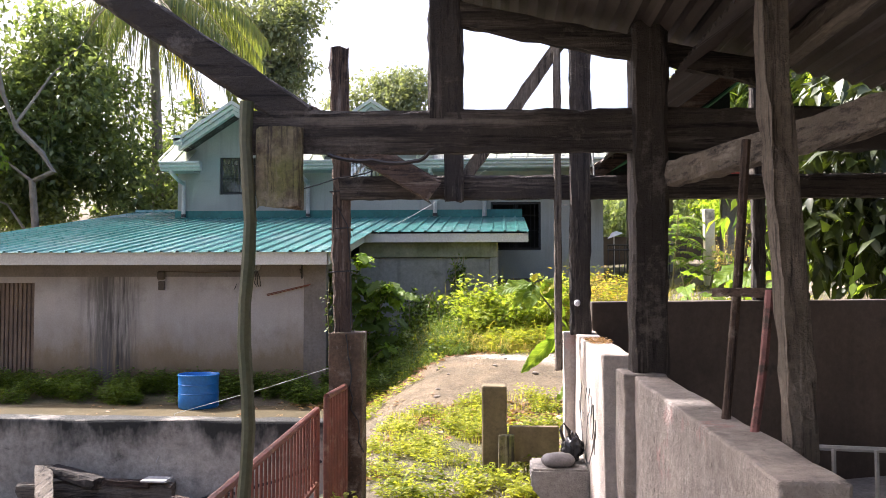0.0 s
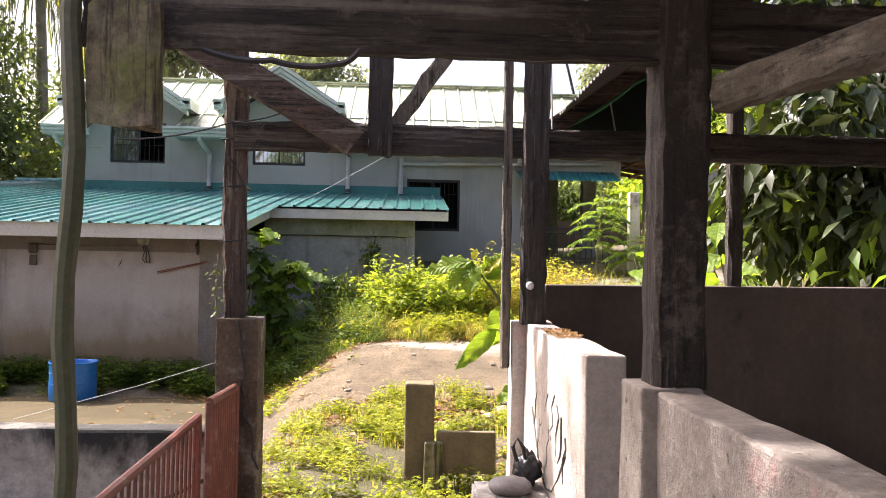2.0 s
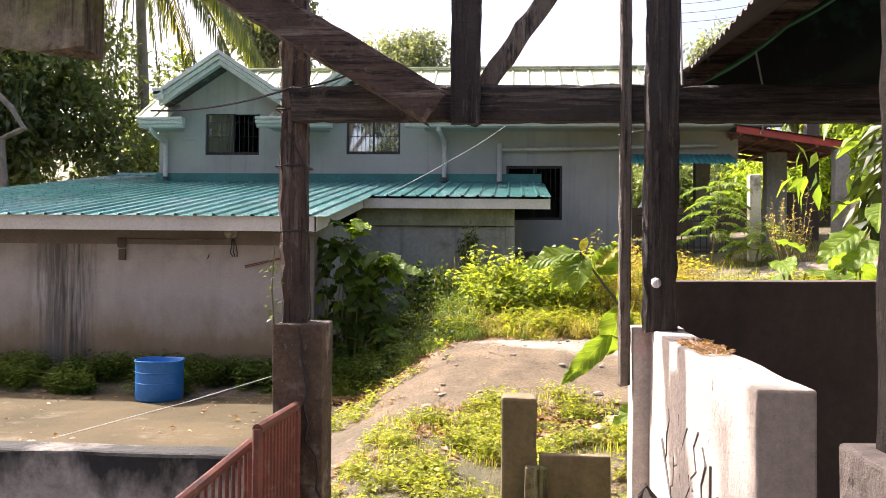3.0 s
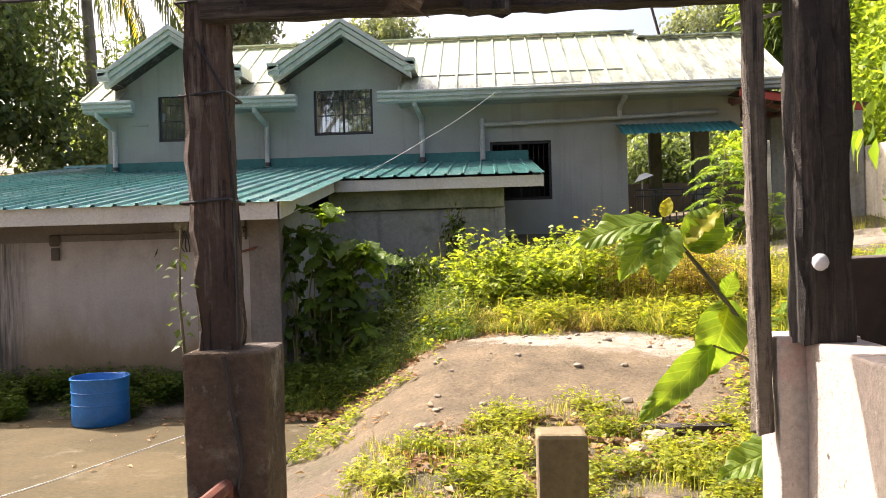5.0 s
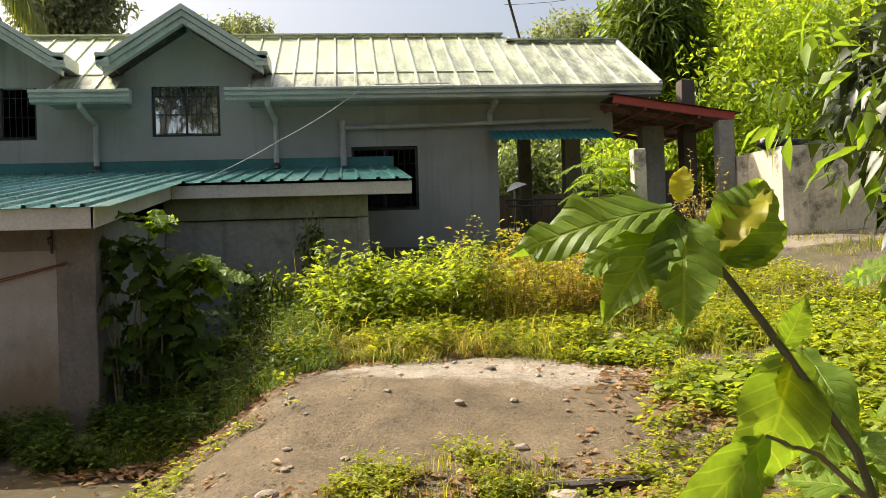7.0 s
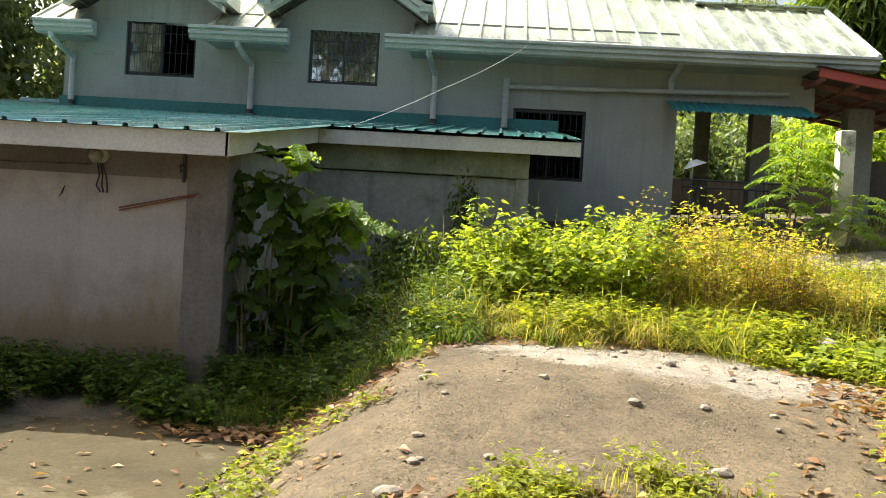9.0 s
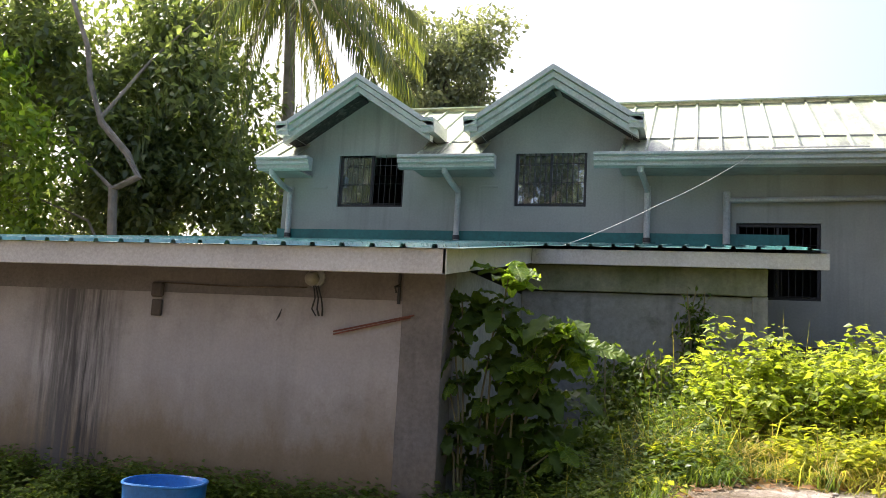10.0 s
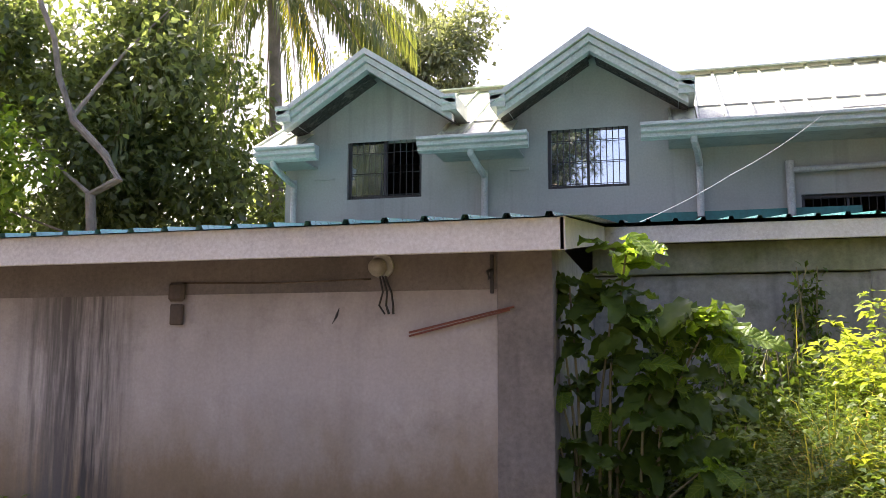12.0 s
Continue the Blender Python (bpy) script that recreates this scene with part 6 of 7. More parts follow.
for k, (x, y, z, n, size, kind, wide) in enumerate((
        (-2.24, 13.70, 1.90, 8, 0.28, "green", 0.07), (-1.72, 13.72, 1.42, 11, 0.29, "green", 0.12), (-1.95, 13.70, 1.40, 10, 0.27, "dark", 0.14), (-2.14, 13.80, 1.20, 14, 0.28, "dark", 0.16),
        (-2.18, 13.85, 0.82, 18, 0.27, "dark", 0.20), (-1.92, 13.85, 1.02, 13, 0.26, "dark", 0.15), (-2.62, 13.62, 1.66, 10, 0.23, "dark", 0.10), (-2.66, 13.60, 1.30, 6, 0.19, "dark", 0.07),
        (-2.70, 13.58, 0.98, 6, 0.19, "dark", 0.06), (-2.70, 13.56, 0.62, 6, 0.20, "dark", 0.06), (-2.52, 13.65, 0.36, 9, 0.20, "dark", 0.12), (-2.34, 13.72, 1.55, 10, 0.25, "dark", 0.11),
        (-2.26, 13.85, 0.45, 14, 0.24, "dark", 0.20), (-1.95, 13.95, 0.62, 12, 0.24, "dark", 0.18), (-1.76, 13.62, 0.50, 6, 0.21, "green", 0.05))):
    foot = Vector((-2.62 + 0.12 * rnd.random() if x < -2.5 else -2.45 + 0.5 * (x + 2.45) + rnd.gauss(0, 0.05), y + 0.05, 0))
    foot.z = ground_z(foot.x, foot.y) - 0.03
    tip = Vector((x, y, z))
    bend = foot.lerp(tip, 0.55) + Vector((-0.35 * (x - foot.x), 0, 0.08))
    part("stem", limb([tuple(foot), tuple(bend), tuple(tip)], 0.013, 0.006, 402 + k, 6), TWIG, corner)
    size *= 1.22
    for i in range(int(n * 1.6)):
        a = i * 2.4 + rnd.uniform(-0.4, 0.4)
        at = tip + Vector((rnd.gauss(0, wide), rnd.gauss(0, wide * 0.7), rnd.gauss(0, wide * 0.8)))
        lit = kind if rnd.random() < 0.88 else ("green" if kind == "dark" else "dark")
        put_leaf(corner, lit, at, (math.cos(a), math.sin(a) * 0.7 - 0.15, rnd.uniform(-0.85, 0.2)), size * rnd.uniform(0.75, 1.15), size * rnd.uniform(0.45, 0.6), i + k, rnd.uniform(-0.4, 0.4), (0, -0.3, 0.9))
shrub("tall_weed", "thin tall weed climbing the lean-to wall", blobs_in(66, (-0.75, 16.40, 1.65), (0.16, 0.08, 0.5), 7, 0.12), 12, 4, 0.05, 0.09, 0.04, LEAF_SHRUB, 66, stems_for(66, -0.85, -0.65, 16.35, 16.42, 2.05, 3), 0.2, category="weed")
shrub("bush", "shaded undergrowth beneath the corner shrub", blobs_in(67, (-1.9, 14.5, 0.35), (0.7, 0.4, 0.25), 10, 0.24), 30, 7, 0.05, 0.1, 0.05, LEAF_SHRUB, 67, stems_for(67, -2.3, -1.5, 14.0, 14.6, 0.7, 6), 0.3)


def ferny(label, base, height, n, seed, name="ferny_tree"):
    """A young tree with long compound leaves."""
    t = thing(name, label, "tree", base)
    b = Vector(base)
    rnd = random.Random(seed)
    part("trunk", limb([tuple(b + Vector((0.04 * k, 0, height * k / 4))) for k in range(5)], 0.025, 0.01, seed, 7), TWIG, t)
    for k in range(n):
        f = 0.35 + 0.65 * k / n
        o = b + Vector((0.16 * f, 0, height * f))
        a = k * 2.4
        L = rnd.uniform(0.55, 0.8)
        d = Vector((math.cos(a), math.sin(a), 0))
        pts = [o + d * L * g + Vector((0, 0, 0.28 * g - 0.42 * g * g)) for g in (0, 0.2, 0.4, 0.6, 0.8, 1.0)]
        fr = part("frond", tube(bmesh.new(), pts, [0.007, 0.006, 0.005, 0.004, 0.003, 0.002], 4), TWIG, t)
        P, A, N = [], [], []
        for i in range(13):
            g = 0.15 + 0.85 * i / 13
            j = min(int(g * 5), 4)
            p = pts[j].lerp(pts[j + 1], g * 5 - j)
            tang = (pts[j + 1] - pts[j]).normalized()
            for s in (-1, 1):
                P.append(p)
                A.append(tang.cross(Vector((0, 0, 1))).normalized() * s + tang * 0.45 + Vector((0, 0, rnd.uniform(-0.35, 0.05))))
                N.append((rnd.gauss(0, 0.2), rnd.gauss(0, 0.2), 1))
        leaves("leaf_blade", P, A, N, 0.17, 0.055, LEAF_BRIGHT, fr)
    return t


ferny("young tree with feathery compound leaves by the gate", (3.75, 18.3, 1.25), 1.75, 20, 71)
ferny("small feathery sapling by the gate", (4.5, 18.1, 1.3), 0.9, 12, 72)

dry = thing("dry_shrub", "leggy half-bare yellow shrub", "shrub", (4.2, 15.0, 0.7))
rnd = random.Random(81)
zb = ground_z(4.2, 15.0)
part("stem", limb([(4.2, 15, zb - 0.05), (4.17, 15, zb + 0.4), (4.12, 15, zb + 0.75)], 0.035, 0.022, 1, 8), TWIG, dry)
P, A = [], []
for k in range(26):
    a = rnd.uniform(0, 6.283)
    o = Vector((4.16, 15, zb + rnd.uniform(0.35, 0.85)))
    out = rnd.uniform(0.10, 0.36)
    e = o + Vector((math.cos(a) * out, math.sin(a) * out, rnd.uniform(0.55, 1.25)))
    m = o.lerp(e, 0.4) + Vector((math.cos(a), math.sin(a), 0)) * 0.10
    part("branch", limb([tuple(o), tuple(m), tuple(e)], 0.009, 0.003, k, 5), TWIG, dry)
    for i in range(16):
        g = rnd.uniform(0.2, 1)
        P.append(m.lerp(e, g))
        A.append((rnd.gauss(0, 1), rnd.gauss(0, 1), rnd.uniform(0, 1)))
leaves("foliage", P, A, np.tile([0, 0, 1.0], (len(P), 1)), 0.06, 0.025, LEAF_DRYGRASS, dry)

# trees behind the walk's start, seen in the window panes
for k, (cx, cy, cz, rx, rz, sd) in enumerate(((-19.2, -14, 9.5, 4.6, 5.8, 91), (-8.2, -18, 8.8, 1.1, 4.0, 92))):
    tree("garden_tree", "large dark tree mirrored in the dormer panes", (cx, cy, -0.1), [(cx, cy, -0.2), (cx, cy, cz * 0.5), (cx + 0.4, cy, cz)], 0.25,
         [[(cx, cy, cz * 0.5), (cx - 2, cy, cz)], [(cx, cy, cz * 0.5), (cx + 2, cy, cz)]],
         blobs_in(sd, (cx, cy, cz), (rx, 2.0, rz), 40 if rx > 2 else 16, 1.3 if rx > 2 else 1.0), 34, 10, 0.3, 0.4, 0.16, LEAF_CACAO, sd)

# ---- loose things and fittings ----
bm = bmesh.new()
bmesh.ops.create_icosphere(bm, subdivisions=3, radius=0.105, matrix=Matrix.Translation((2.43, 13.08, ground_z(2.43, 13.08) + 0.085)))
single("ball", bm, surface("scuffed_ball", (0.22, 0.18, 0.16), (0.35, 0.30, 0.27), 0.7, 8, 30), "scuffed grey-brown ball lying in the grass", "ball", smooth=True)

bag = thing("bag", "black plastic bag slumped on the concrete bracket", "bag", (0.55, 4.83, 0.47))
bm = bmesh.new()
bmesh.ops.create_icosphere(bm, subdivisions=4, radius=1.0)
for v in bm.verts:
    n = 0.28 * noise.noise(v.co * 2.2) + 0.14 * noise.noise(v.co * 6)
    v.co = v.co * (1 + n)
    peak = max(0, v.co.z) ** 2
    v.co = Vector((0.555 + v.co.x * 0.065 * (1 - 0.35 * peak), 4.84 + v.co.y * 0.07 * (1 - 0.35 * peak), 0.555 + v.co.z * 0.085))
part("sack", bm, BLACKBAG, bag, smooth=True)
part("handle", tube(bmesh.new(), [(0.50, 4.80, 0.60), (0.48, 4.79, 0.67), (0.50, 4.79, 0.71), (0.53, 4.80, 0.66), (0.545, 4.81, 0.60)], [0.012, 0.010, 0.008, 0.010, 0.012], 6, 0.2), BLACKBAG, bag)
bm = bmesh.new()
bmesh.ops.create_uvsphere(bm, u_segments=20, v_segments=12, radius=1.0)
for v in bm.verts:
    s = Vector((math.copysign(abs(v.co.x) ** 0.7, v.co.x), math.copysign(abs(v.co.y) ** 0.7, v.co.y), v.co.z))
    v.co = Vector((0.46 + s.x * 0.10, 4.71 + s.y * 0.085, 0.505 + s.z * 0.04 + 0.006 * noise.noise(v.co * 4)))
single("cushion", bm, GREYCLOTH, "small grey cushion lying on the bracket", "cushion", smooth=True)

# stones and pebbles
def stone_mesh(seed):
    bm = bmesh.new()
    bmesh.ops.create_icosphere(bm, subdivisions=2, radius=1.0)
    for v in bm.verts:
        v.co *= 1 + 0.3 * noise.noise(v.co * 1.7 + Vector((seed, 0, 0)))
        v.co.z *= 0.6
    me = bpy.data.meshes.new("stone")
    bm.to_mesh(me)
    bm.free()
    me.materials.append(STONE)
    return me


STONES = [stone_mesh(k * 3.3) for k in range(4)]
rnd = random.Random(91)
for k, (x, y, s) in enumerate([(0.868, 10.23, 0.045), (0.567, 11.13, 0.04), (0.985, 12.2, 0.045), (-0.75, 9.75, 0.06), (0.95, 9.35, 0.11), (1.15, 9.2, 0.09), (0.78, 9.15, 0.08)] + [(rnd.uniform(-0.9, 2.2), rnd.uniform(9.6, 12.9), 0.008 + 0.026 * rnd.random() ** 2.5) for _ in range(70)]):
    ob = tagged(new("stone", STONES[k % 4]), "pale stone lying on bare earth", "stone", "stones on the mound")
    ob.matrix_basis = Matrix.Translation((x, y, ground_z(x, y) + s * 0.25)) @ Matrix.Rotation(k * 1.3, 4, "Z") @ Matrix.Diagonal((s * 1.2, s, s, 1))
part_log = thing("rotten_board", "rotten dark board half sunk in leaves", "board", (1.15, 9.45, 0.1))
part("board", timber((0.85, 9.5, ground_z(0.85, 9.5) + 0.05), (1.5, 9.55, ground_z(1.5, 9.55) + 0.05), 0.10, 0.035, 95, 0.008), TIMBER[0], part_log)

# timber scraps in the yard
for k, (a, b, w, h, m) in enumerate((((-3.16, 5.60, 0.21), (-2.86, 5.08, -0.01), 0.11, 0.07, PALETIMBER[1]), ((-3.10, 5.62, 0.20), (-2.70, 5.50, 0.14), 0.12, 0.07, TIMBER[0]), ((-3.3, 5.56, 0.07), (-2.2, 5.60, 0.07), 0.12, 0.09, PALETIMBER[0]), ((-3.4, 5.44, -0.02), (-1.9, 5.40, -0.02), 0.14, 0.07, TIMBER[0]), ((-2.75, 5.58, 0.13), (-2.35, 5.56, 0.12), 0.10, 0.04, ROTTEN[0]), ((-3.3, 5.22, -0.03), (-2.2, 5.28, -0.03), 0.09, 0.05, PALETIMBER[0]), ((-2.15, 5.46, 0.045), (-1.7, 5.36, 0.0), 0.07, 0.04, ROTTEN[0]))):
    single("timber_offcut", timber(a, b, w, h, 110 + k, 0.008), m, "weathered timber offcut dumped in the yard", "timber", group="timber scraps in the yard")
single("tile_piece", boxed(-2.40, -2.22, 5.50, 5.64, 0.145, 0.16, bevel=0.003), FASCIA, "broken pale tile lying on the timber scraps", "tile")

# rusty props on the pen wall
for k, (a, b, r0, m) in enumerate((((0.765, 2.07, 1.165), (0.832, 2.07, 1.96), 0.014, ROTTEN[2]), ((0.775, 1.83, 1.165), (0.84, 1.90, 1.53), 0.0125, FADEDRED))):
    prop = thing("prop_bar", "rusty bar propped on the pen wall", "bar", a)
    part("rod", tube(bmesh.new(), [a, tuple((Vector(a) + Vector(b)) / 2 + Vector((0.004, 0, 0))), b], r0, 8, 0.1), m, prop)
cross = thing("cross_board", "short rough cross board tying the props", "board", (0.8, 1.97, 1.53))
part("board", timber((0.725, 2.02, 1.525), (0.875, 1.90, 1.525), 0.03, 0.022, 121, 0.004), ROTTEN[0], cross)
pg = thing("pen_gate", "pale thin steel bars across the pen", "gate", (1.5, 1.8, 0.5))
part("top_rail", tube(bmesh.new(), [(0.83, 1.95, 1.115), (2.6, 1.75, 1.10)], 0.008, 6), PIPE, pg)
for k in range(16):
    x = 0.9 + k * 0.105
    part("bar", tube(bmesh.new(), [(x, 1.94 - (x - 0.83) * 0.113, 0.012), (x, 1.94 - (x - 0.83) * 0.113, 1.112)], 0.006, 5), PIPE, pg)

ins = thing("insulator_knob", "white porcelain knob nailed to the post", "insulator", (0.645, 5.50, 1.40))
bm = bmesh.new()
bmesh.ops.create_icosphere(bm, subdivisions=2, radius=0.021, matrix=Matrix.Translation((0.645, 5.495, 1.405)) @ Matrix.Diagonal((1, 0.9, 1.15, 1)))
for v in bm.verts:
    v.co += (v.co - Vector((0.645, 5.495, 1.405))) * 0.35 * noise.noise(v.co * 40)
part("knob", bm, surface("white_glaze", (0.78, 0.77, 0.78), (0.66, 0.65, 0.66), 0.5, 20, 60), ins, smooth=True)

# dark strokes on the pale pen wall
scrawl = thing("wall_strokes", "dark strokes on the pale wall", "graffiti", (0.63, 4.7, 0.9))
STROKEDARK = surface("dark_stroke", (0.075, 0.068, 0.062), (0.11, 0.10, 0.09), 0.7, 8, 40)
rnd = random.Random(131)
for k in range(9):
    y, z = 4.28 + 0.10 * k, 0.80 + rnd.uniform(-0.05, 0.18)
    pts = [(0.634, y + rnd.uniform(-0.04, 0.04) + 0.02 * i, z - 0.055 * i + rnd.uniform(-0.02, 0.02)) for i in range(5)]
    part("stroke", tube(bmesh.new(), pts, 0.0045, 5), STROKEDARK, scrawl)
part("stroke", tube(bmesh.new(), [(0.634, 5.25 - 0.16 * i, 0.78 - 0.30 * math.sin(i * 0.5)) for i in range(7)], 0.006, 5), STROKEDARK, scrawl)

# fittings on the wing wall
FW = WY - 0.014
lamp = thing("wall_lamp", "old round bulkhead lamp with a dangling cable", "lamp", (-3.89, FW, 1.80))
bm = bmesh.new()
bmesh.ops.create_uvsphere(bm, u_segments=16, v_segments=10, radius=0.065, matrix=Matrix.Translation((-3.89, FW - 0.05, 1.79)))
part("dome", bm, surface("dusty_glass", (0.34, 0.32, 0.27), (0.24, 0.22, 0.18), 0.4, 10, 40), lamp, smooth=True)
part("back_plate", tube(bmesh.new(), [(-3.87, FW - 0.002, 1.80), (-3.87, FW - 0.03, 1.80)], 0.085, 14), PIPE, lamp)
for k in range(3):
    part("cable", tube(bmesh.new(), [(-3.88 + 0.02 * k, FW - 0.03, 1.73), (-3.85 + 0.03 * k, FW - 0.05, 1.62), (-3.88 + 0.05 * k, FW - 0.04, 1.53), (-3.84 + 0.03 * k, FW - 0.03, 1.47)], 0.008, 5, 0.3), BLACKIRON, lamp)
sock = thing("wall_socket", "dirty brown socket box with conduit along the wall", "socket", (-5.43, FW, 1.47))
part("box", boxed(-5.48, -5.38, FW - 0.04, FW, 1.41, 1.56, bevel=0.008), DARKWALL, sock)
part("soot_hood", boxed(-5.50, -5.37, FW - 0.05, FW, 1.58, 1.72, bevel=0.02), DARKWALL, sock, "blackened housing")
part("conduit", tube(bmesh.new(), [(-5.40, FW - 0.012, 1.715), (-4.6, FW - 0.012, 1.70), (-3.95, FW - 0.012, 1.715)], 0.006, 6), ROTTEN[0], sock)
stick = thing("rusty_conduit", "loose rusty conduit slanting from the column", "pipe", (-3.3, FW, 1.4))
part("upper_tube", tube(bmesh.new(), [(-2.95, WY - 0.05, 1.51), (-3.67, WY - 0.035, 1.345)], 0.008, 6), RUST, stick)
part("lower_tube", tube(bmesh.new(), [(-2.98, WY - 0.045, 1.49), (-3.67, WY - 0.03, 1.322)], 0.007, 6), RUST, stick)
bracket = thing("wall_bracket", "dark iron bracket on the wing wall", "bracket", (-3.1, FW, 1.7))
part("plate", boxed(-3.115, -3.09, FW - 0.02, FW, 1.60, 1.86, bevel=0.004), BLACKIRON, bracket)
part("hook", tube(bmesh.new(), [(-3.10, FW - 0.02, 1.76), (-3.12, FW - 0.07, 1.74), (-3.11, FW - 0.06, 1.69)], 0.012, 6), BLACKIRON, bracket)
slit = thing("wall_gash", "short black gash in the plaster", "mark", (-4.2, FW, 1.45))
part("gash", tube(bmesh.new(), [(-4.18, FW - 0.004, 1.52), (-4.20, FW - 0.006, 1.46), (-4.23, FW - 0.004, 1.41)], [0.002, 0.009, 0.003], 5), BLACKIRON, slit)


# cables
def cable(label, pts, r0=0.008, material=PIPE, sag=0.0):
    c = thing("cable", label, "cable", pts[0])
    out = []
    for a, b in zip(pts, pts[1:]):
        for k in range(8):
            f = k / 8
            q = Vector(a).lerp(Vector(b), f)
            out.append((q.x, q.y, q.z - sag * 4 * f * (1 - f)))
    out.append(pts[-1])
    part("wire", tube(bmesh.new(), out, r0, 5), material, c)
    return c


cable("grey cable sloping from gutter to lean-to roof", [(0.06, 19.48, 4.36), (-1.2, 17.9, 3.30), (-2.50, 16.36, 2.42)], 0.0045, PIPE, 0.04)
cable("thin grey wire slung from the pedestal over the yard wall", [(-1.1, 5.86, 0.93), (-1.6, 5.87, 0.77), (-2.3, 5.87, 0.57), (-2.36, 5.68, 0.25)], 0.002, PIPE, 0.0)
cable("dark cable hanging along the yard wall", [(-1.15, 5.66, 0.28), (-1.6, 5.66, 0.10), (-1.95, 5.67, 0.02), (-2.3, 5.64, -0.05)], 0.012, BLACKIRON, 0.02)
cable("thin wire looped round the post", [(0.50, 5.70, 2.08), (0.72, 5.66, 2.12), (0.78, 5.66, 2.30), (0.76, 5.66, 2.9)], 0.006, PIPE, 0.0)
cable("rusty wire wound on the rotten post", [(-1.6, 5.4, 2.15), (-1.04, 5.67, 2.30), (-0.6, 5.60, 2.42)], 0.005, BLACKIRON, 0.03)
cable("rusty wire wound on the rotten post", [(-1.05, 5.68, 2.10), (-0.97, 5.67, 1.95), (-0.948, 5.69, 1.6), (-0.945, 5.67, 1.22)], 0.004, BLACKIRON, 0.0)
for z in (1.62, 1.93, 2.2):
    cable("wire binding round the rotten post", [(-1.10, 5.67, z), (-0.96, 5.67, z + 0.01), (-0.955, 5.81, z), (-1.105, 5.81, z), (-1.10, 5.67, z)], 0.005, BLACKIRON)
cable("dark twisted wire hung under the beam", [(-0.60, 3.15, 2.09), (-0.41, 3.15, 2.065), (-0.23, 3.15, 2.06), (-0.165, 3.14, 2.10)], 0.009, BLACKIRON, 0.012)
cable("green net cord along the roof's edge", [(0.86, 5.88, 2.34), (1.3, 5.88, 2.62), (1.9, 5.88, 3.05)], 0.012, surface("green_cord", (0.05, 0.20, 0.08), (0.03, 0.12, 0.05), 0.7), 0.03)
cable("loose grey wire hanging from the roof's edge", [(1.16, 5.86, 2.5), (1.2, 5.80, 2.2), (1.17, 5.80, 2.1)], 0.005, PIPE)
up = thing("utility_pole", "leaning wooden utility pole in the distance", "pole", (8.7, 40, 2.8))
part("shaft", limb([(8.9, 40, 2.5), (7.6, 40, 8.4), (6.3, 40, 13.6)], 0.08, 0.05, 3, 8), TIMBER[2], up)
for k in range(3):
    cable("overhead power line by the leaning pole", [(6.5, 40, 12.6 - 0.4 * k), (14, 37, 13.4 - 0.4 * k), (24, 33, 14.5 - 0.4 * k)], 0.011, BLACKIRON, 0.4)
cable("overhead line fixed to the roof edge", [(0.3, 19.5, 4.44), (1.6, 19.55, 4.46)], 0.014, PIPE)

# vine on the rotten post, and tufts on ledges
vine = thing("post_vine", "small creeper on the rotten post", "vine", (-1.05, 5.66, 1.2))
part("stem", limb([(-1.10, 5.66, 1.18), (-1.11, 5.66, 1.35), (-1.10, 5.66, 1.55)], 0.005, 0.003, 1, 5), TWIG, vine)
r = rng(141)
P = np.stack([r.normal(-1.105, 0.02, 26), r.normal(5.66, 0.015, 26), r.uniform(1.2, 1.5, 26)], 1)
leaves("foliage", P, r.normal(size=(26, 3)) - [0.5, 0.5, 0], np.tile([0, -0.4, 1.0], (26, 1)), 0.032, 0.022, LEAF_SHRUB, vine)
r = rng(142)
P = np.stack([r.uniform(-0.98, -0.86, 260), r.uniform(3.4, 5.5, 260), np.full(260, 0.03)], 1)
P = P[[patchy(p[0], p[1], 1.6, 0.1, 31) for p in P]]
weeds("weeds", r, P, 0.10, 6, 0.045, 0.03, LEAF_WEED, "small weeds growing from the walkway's kerb")
r = rng(143)
n = 260
P = np.stack([r.uniform(-0.9, 0.6, n), r.uniform(1.5, 5.7, n), np.full(n, 0.012)], 1)
P = P[(r.random(n) < 0.15) | (P[:, 0] < -0.7) | (P[:, 0] > 0.45)]
a = r.uniform(0, 6.283, len(P))
tagged(leaves("leaf_litter", P, np.stack([np.cos(a), np.sin(a), r.uniform(0, 0.3, len(P))], 1), np.array([0, 0, 1.0]) + r.normal(size=(len(P), 3)) * 0.3, 0.07 * (0.5 + r.random(len(P))), 0.035, LEAF_DEAD), "brown leaves blown along the walkway", "leaf litter", kind="stuff")
r = rng(144)
n = 320
P = np.stack([r.uniform(-6, -1.9, n), r.uniform(7.0, 12.2, n), np.full(n, -0.288)], 1)
P = P[[patchy(p[0], p[1], 0.7, 0.05, 41) or p[1] > 11.7 for p in P]]
a = r.uniform(0, 6.283, len(P))
tagged(leaves("leaf_litter", P, np.stack([np.cos(a), np.sin(a), r.uniform(0, 0.3, len(P))], 1), np.array([0, 0, 1.0]) + r.normal(size=(len(P), 3)) * 0.3, 0.07 * (0.5 + r.random(len(P))), 0.035, LEAF_DEAD), "brown leaves scattered on the concrete pad", "leaf litter", kind="stuff")
r = rng(145)
P = np.stack([r.uniform(0.65, 0.78, 900), r.uniform(4.6, 5.74, 900), np.full(900, 1.195)], 1)
P = P[[patchy(p[0], p[1], 2.5, 0.0, 51) for p in P]]
a = r.uniform(0, 6.283, len(P))
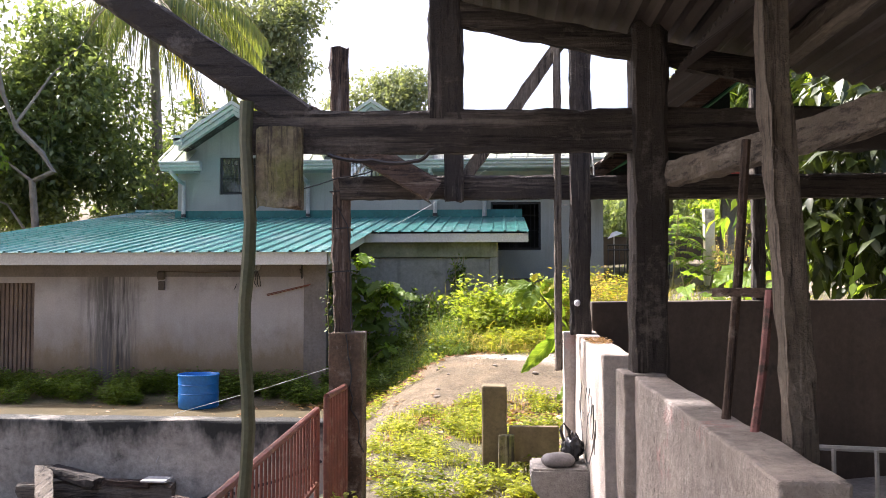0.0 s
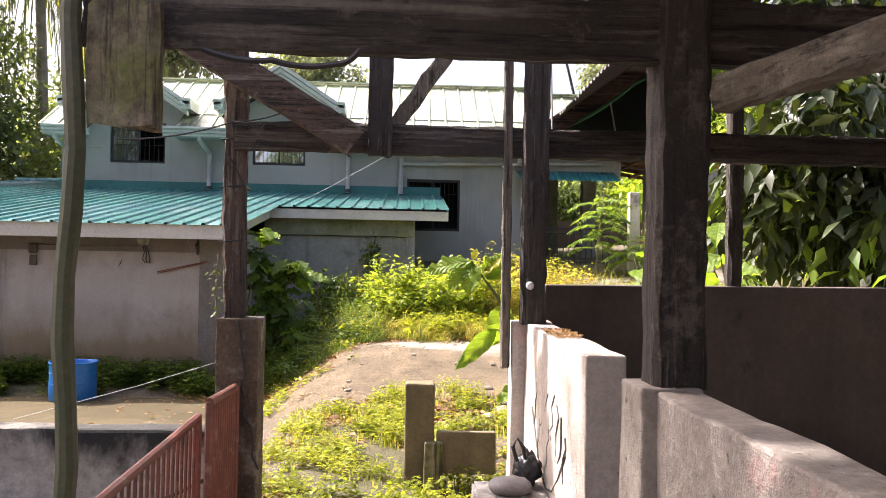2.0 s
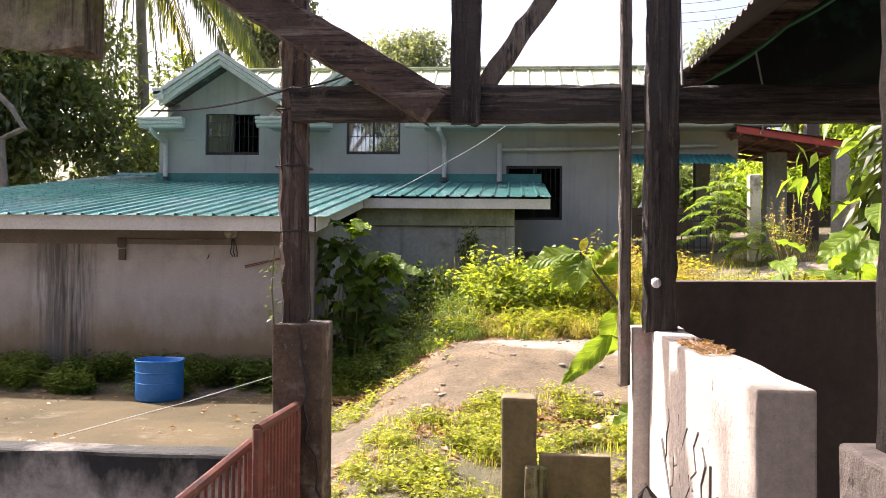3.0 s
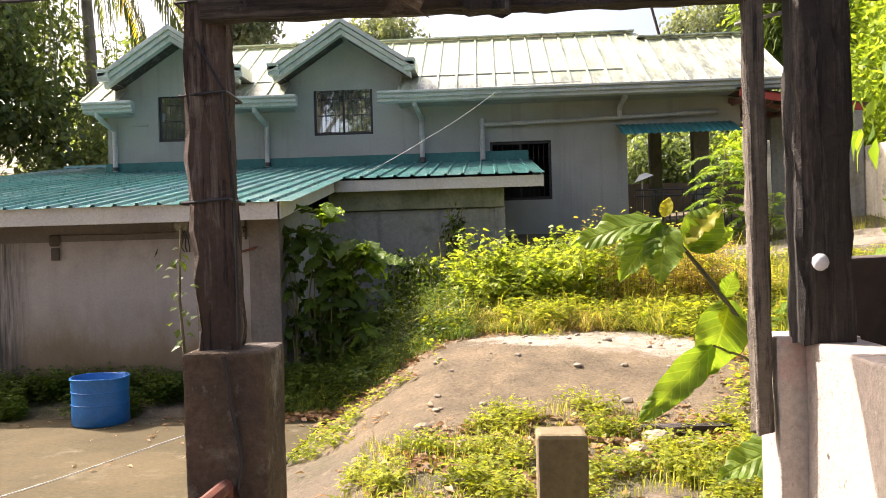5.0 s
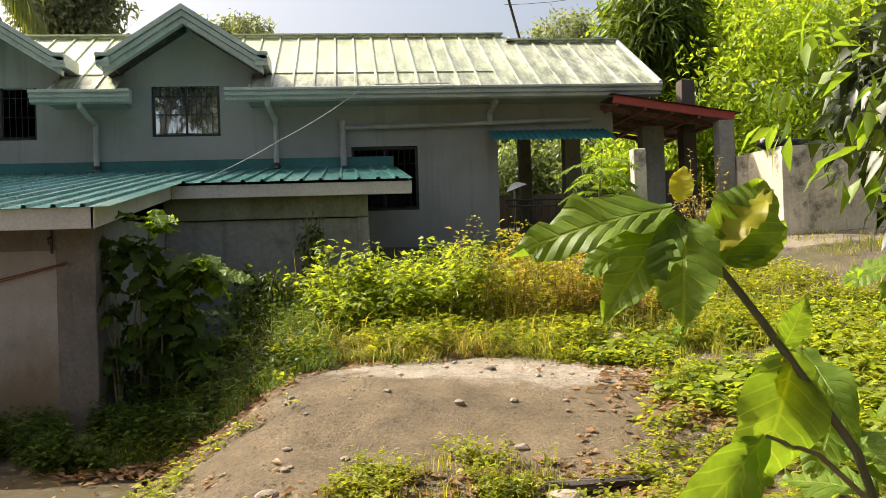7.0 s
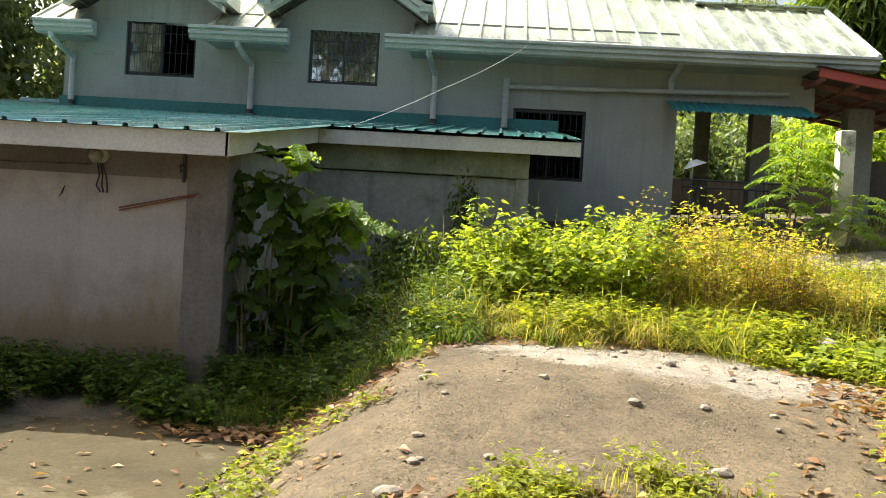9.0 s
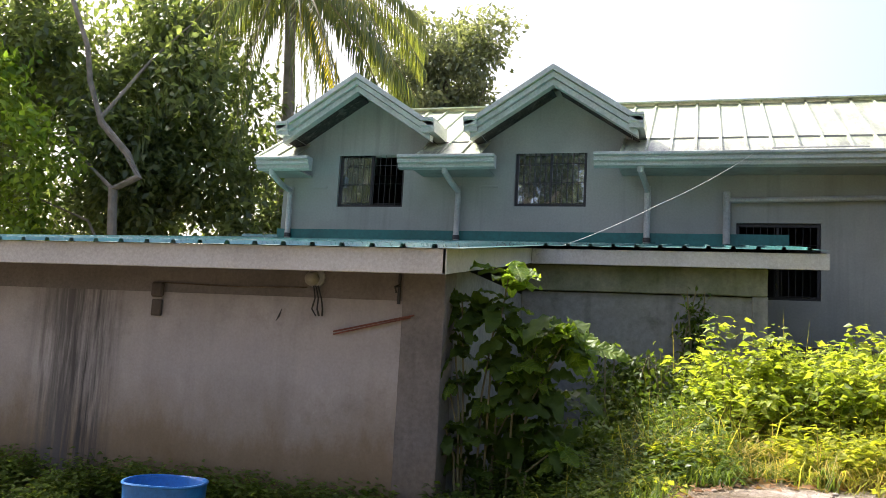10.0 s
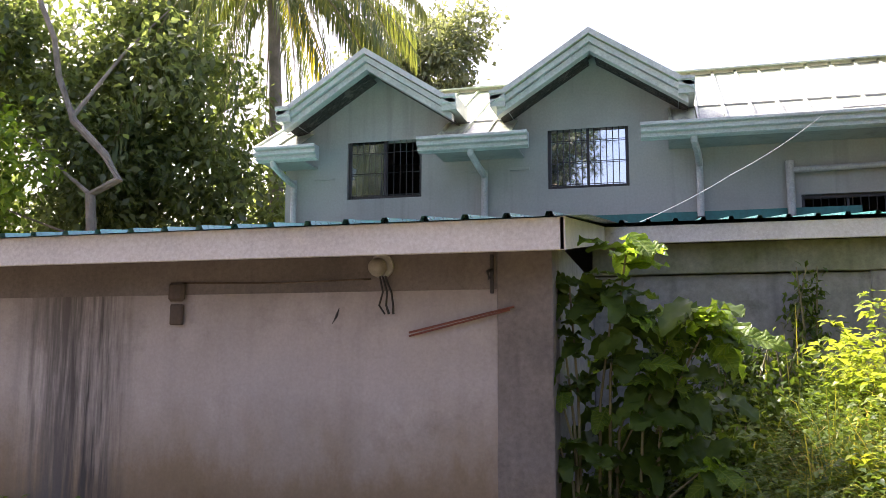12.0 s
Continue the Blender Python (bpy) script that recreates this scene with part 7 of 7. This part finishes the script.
tagged(leaves("dry_moss", P, np.stack([np.cos(a), np.sin(a), r.uniform(0, 0.8, len(P))], 1), np.array([0, 0, 1.0]) + r.normal(size=(len(P), 3)) * 0.5, 0.022, 0.010, LEAF_DEAD), "dry moss and dead leaf crumbs on the wall top", "moss", kind="stuff")

r = rng(153)
n = 4200
x = np.where(r.random(n) < 0.55, r.normal(0.42, 0.16, n), np.where(r.random(n) < 0.5, r.normal(-0.82, 0.1, n), r.uniform(-0.9, 0.6, n)))
P = np.stack([np.clip(x, -0.92, 0.62), r.uniform(0.8, 5.7, n), np.full(n, 0.004)], 1)
a = r.uniform(0, 6.283, n)
tagged(leaves("gravel", P, np.stack([np.cos(a), np.sin(a), r.uniform(0.1, 0.9, n)], 1), np.array([0, 0, 1.0]) + r.normal(size=(n, 3)) * 0.6, 0.020 * (0.4 + r.random(n)), 0.015, STONE), "loose grit along the walkway's edges", "gravel", kind="stuff")
r = rng(152)
P = np.concatenate([np.stack([r.normal(-2.1, 0.38, 520), r.normal(12.25, 0.22, 520)], 1), np.stack([r.normal(1.3, 0.5, 260), r.normal(9.3, 0.18, 260)], 1), np.stack([r.normal(1.0, 1.1, 260), r.normal(13.05, 0.12, 260)], 1), np.stack([r.normal(2.5, 0.45, 420), r.normal(11.2, 0.9, 420)], 1), np.stack([r.normal(0.2, 0.7, 300), r.normal(9.0, 0.35, 300)], 1)])
P = np.array([(a, b, (max(ground_z(a, b), -0.29) if b < 12.3 and a < -1.9 else ground_z(a, b)) + 0.015) for a, b in P])
a = r.uniform(0, 6.283, len(P))
tagged(leaves("leaf_litter", P, np.stack([np.cos(a), np.sin(a), r.uniform(-0.1, 0.5, len(P))], 1), np.array([0, 0, 1.0]) + r.normal(size=(len(P), 3)) * 0.4, 0.10 * (0.5 + r.random(len(P))), 0.05, LEAF_DEAD), "drifts of curled dead leaves round the mound", "leaf litter", kind="stuff")
r = rng(151)
n = 3600
x, y = r.uniform(-1.2, 2.4, n), r.uniform(9.4, 13.0, n)
P = np.array([(a, b, ground_z(a, b) + 0.003) for a, b in zip(x, y)])
a = r.uniform(0, 6.283, n)
tagged(leaves("earth_crumbs", P, np.stack([np.cos(a), np.sin(a), r.uniform(0.1, 0.9, n)], 1), np.array([0, 0, 1.0]) + r.normal(size=(n, 3)) * 0.6, 0.015 * (0.4 + r.random(n)), 0.012, EARTH), "loose crumbs of earth and grit on the mound", "grit", kind="stuff")

crack = thing("pedestal_crack", "dark crack running down the pedestal", "crack", (-0.95, 5.61, 0.8))
rnd = random.Random(161)
pts = [(-0.97 + 0.012 * k * (0.4 + 0.6 * rnd.random()) + rnd.uniform(-0.008, 0.008), 5.612, 1.18 - 0.075 * k) for k in range(12)]
part("fissure", tube(bmesh.new(), pts, [0.004 + 0.003 * rnd.random() for _ in pts], 5), BLACKIRON, crack)
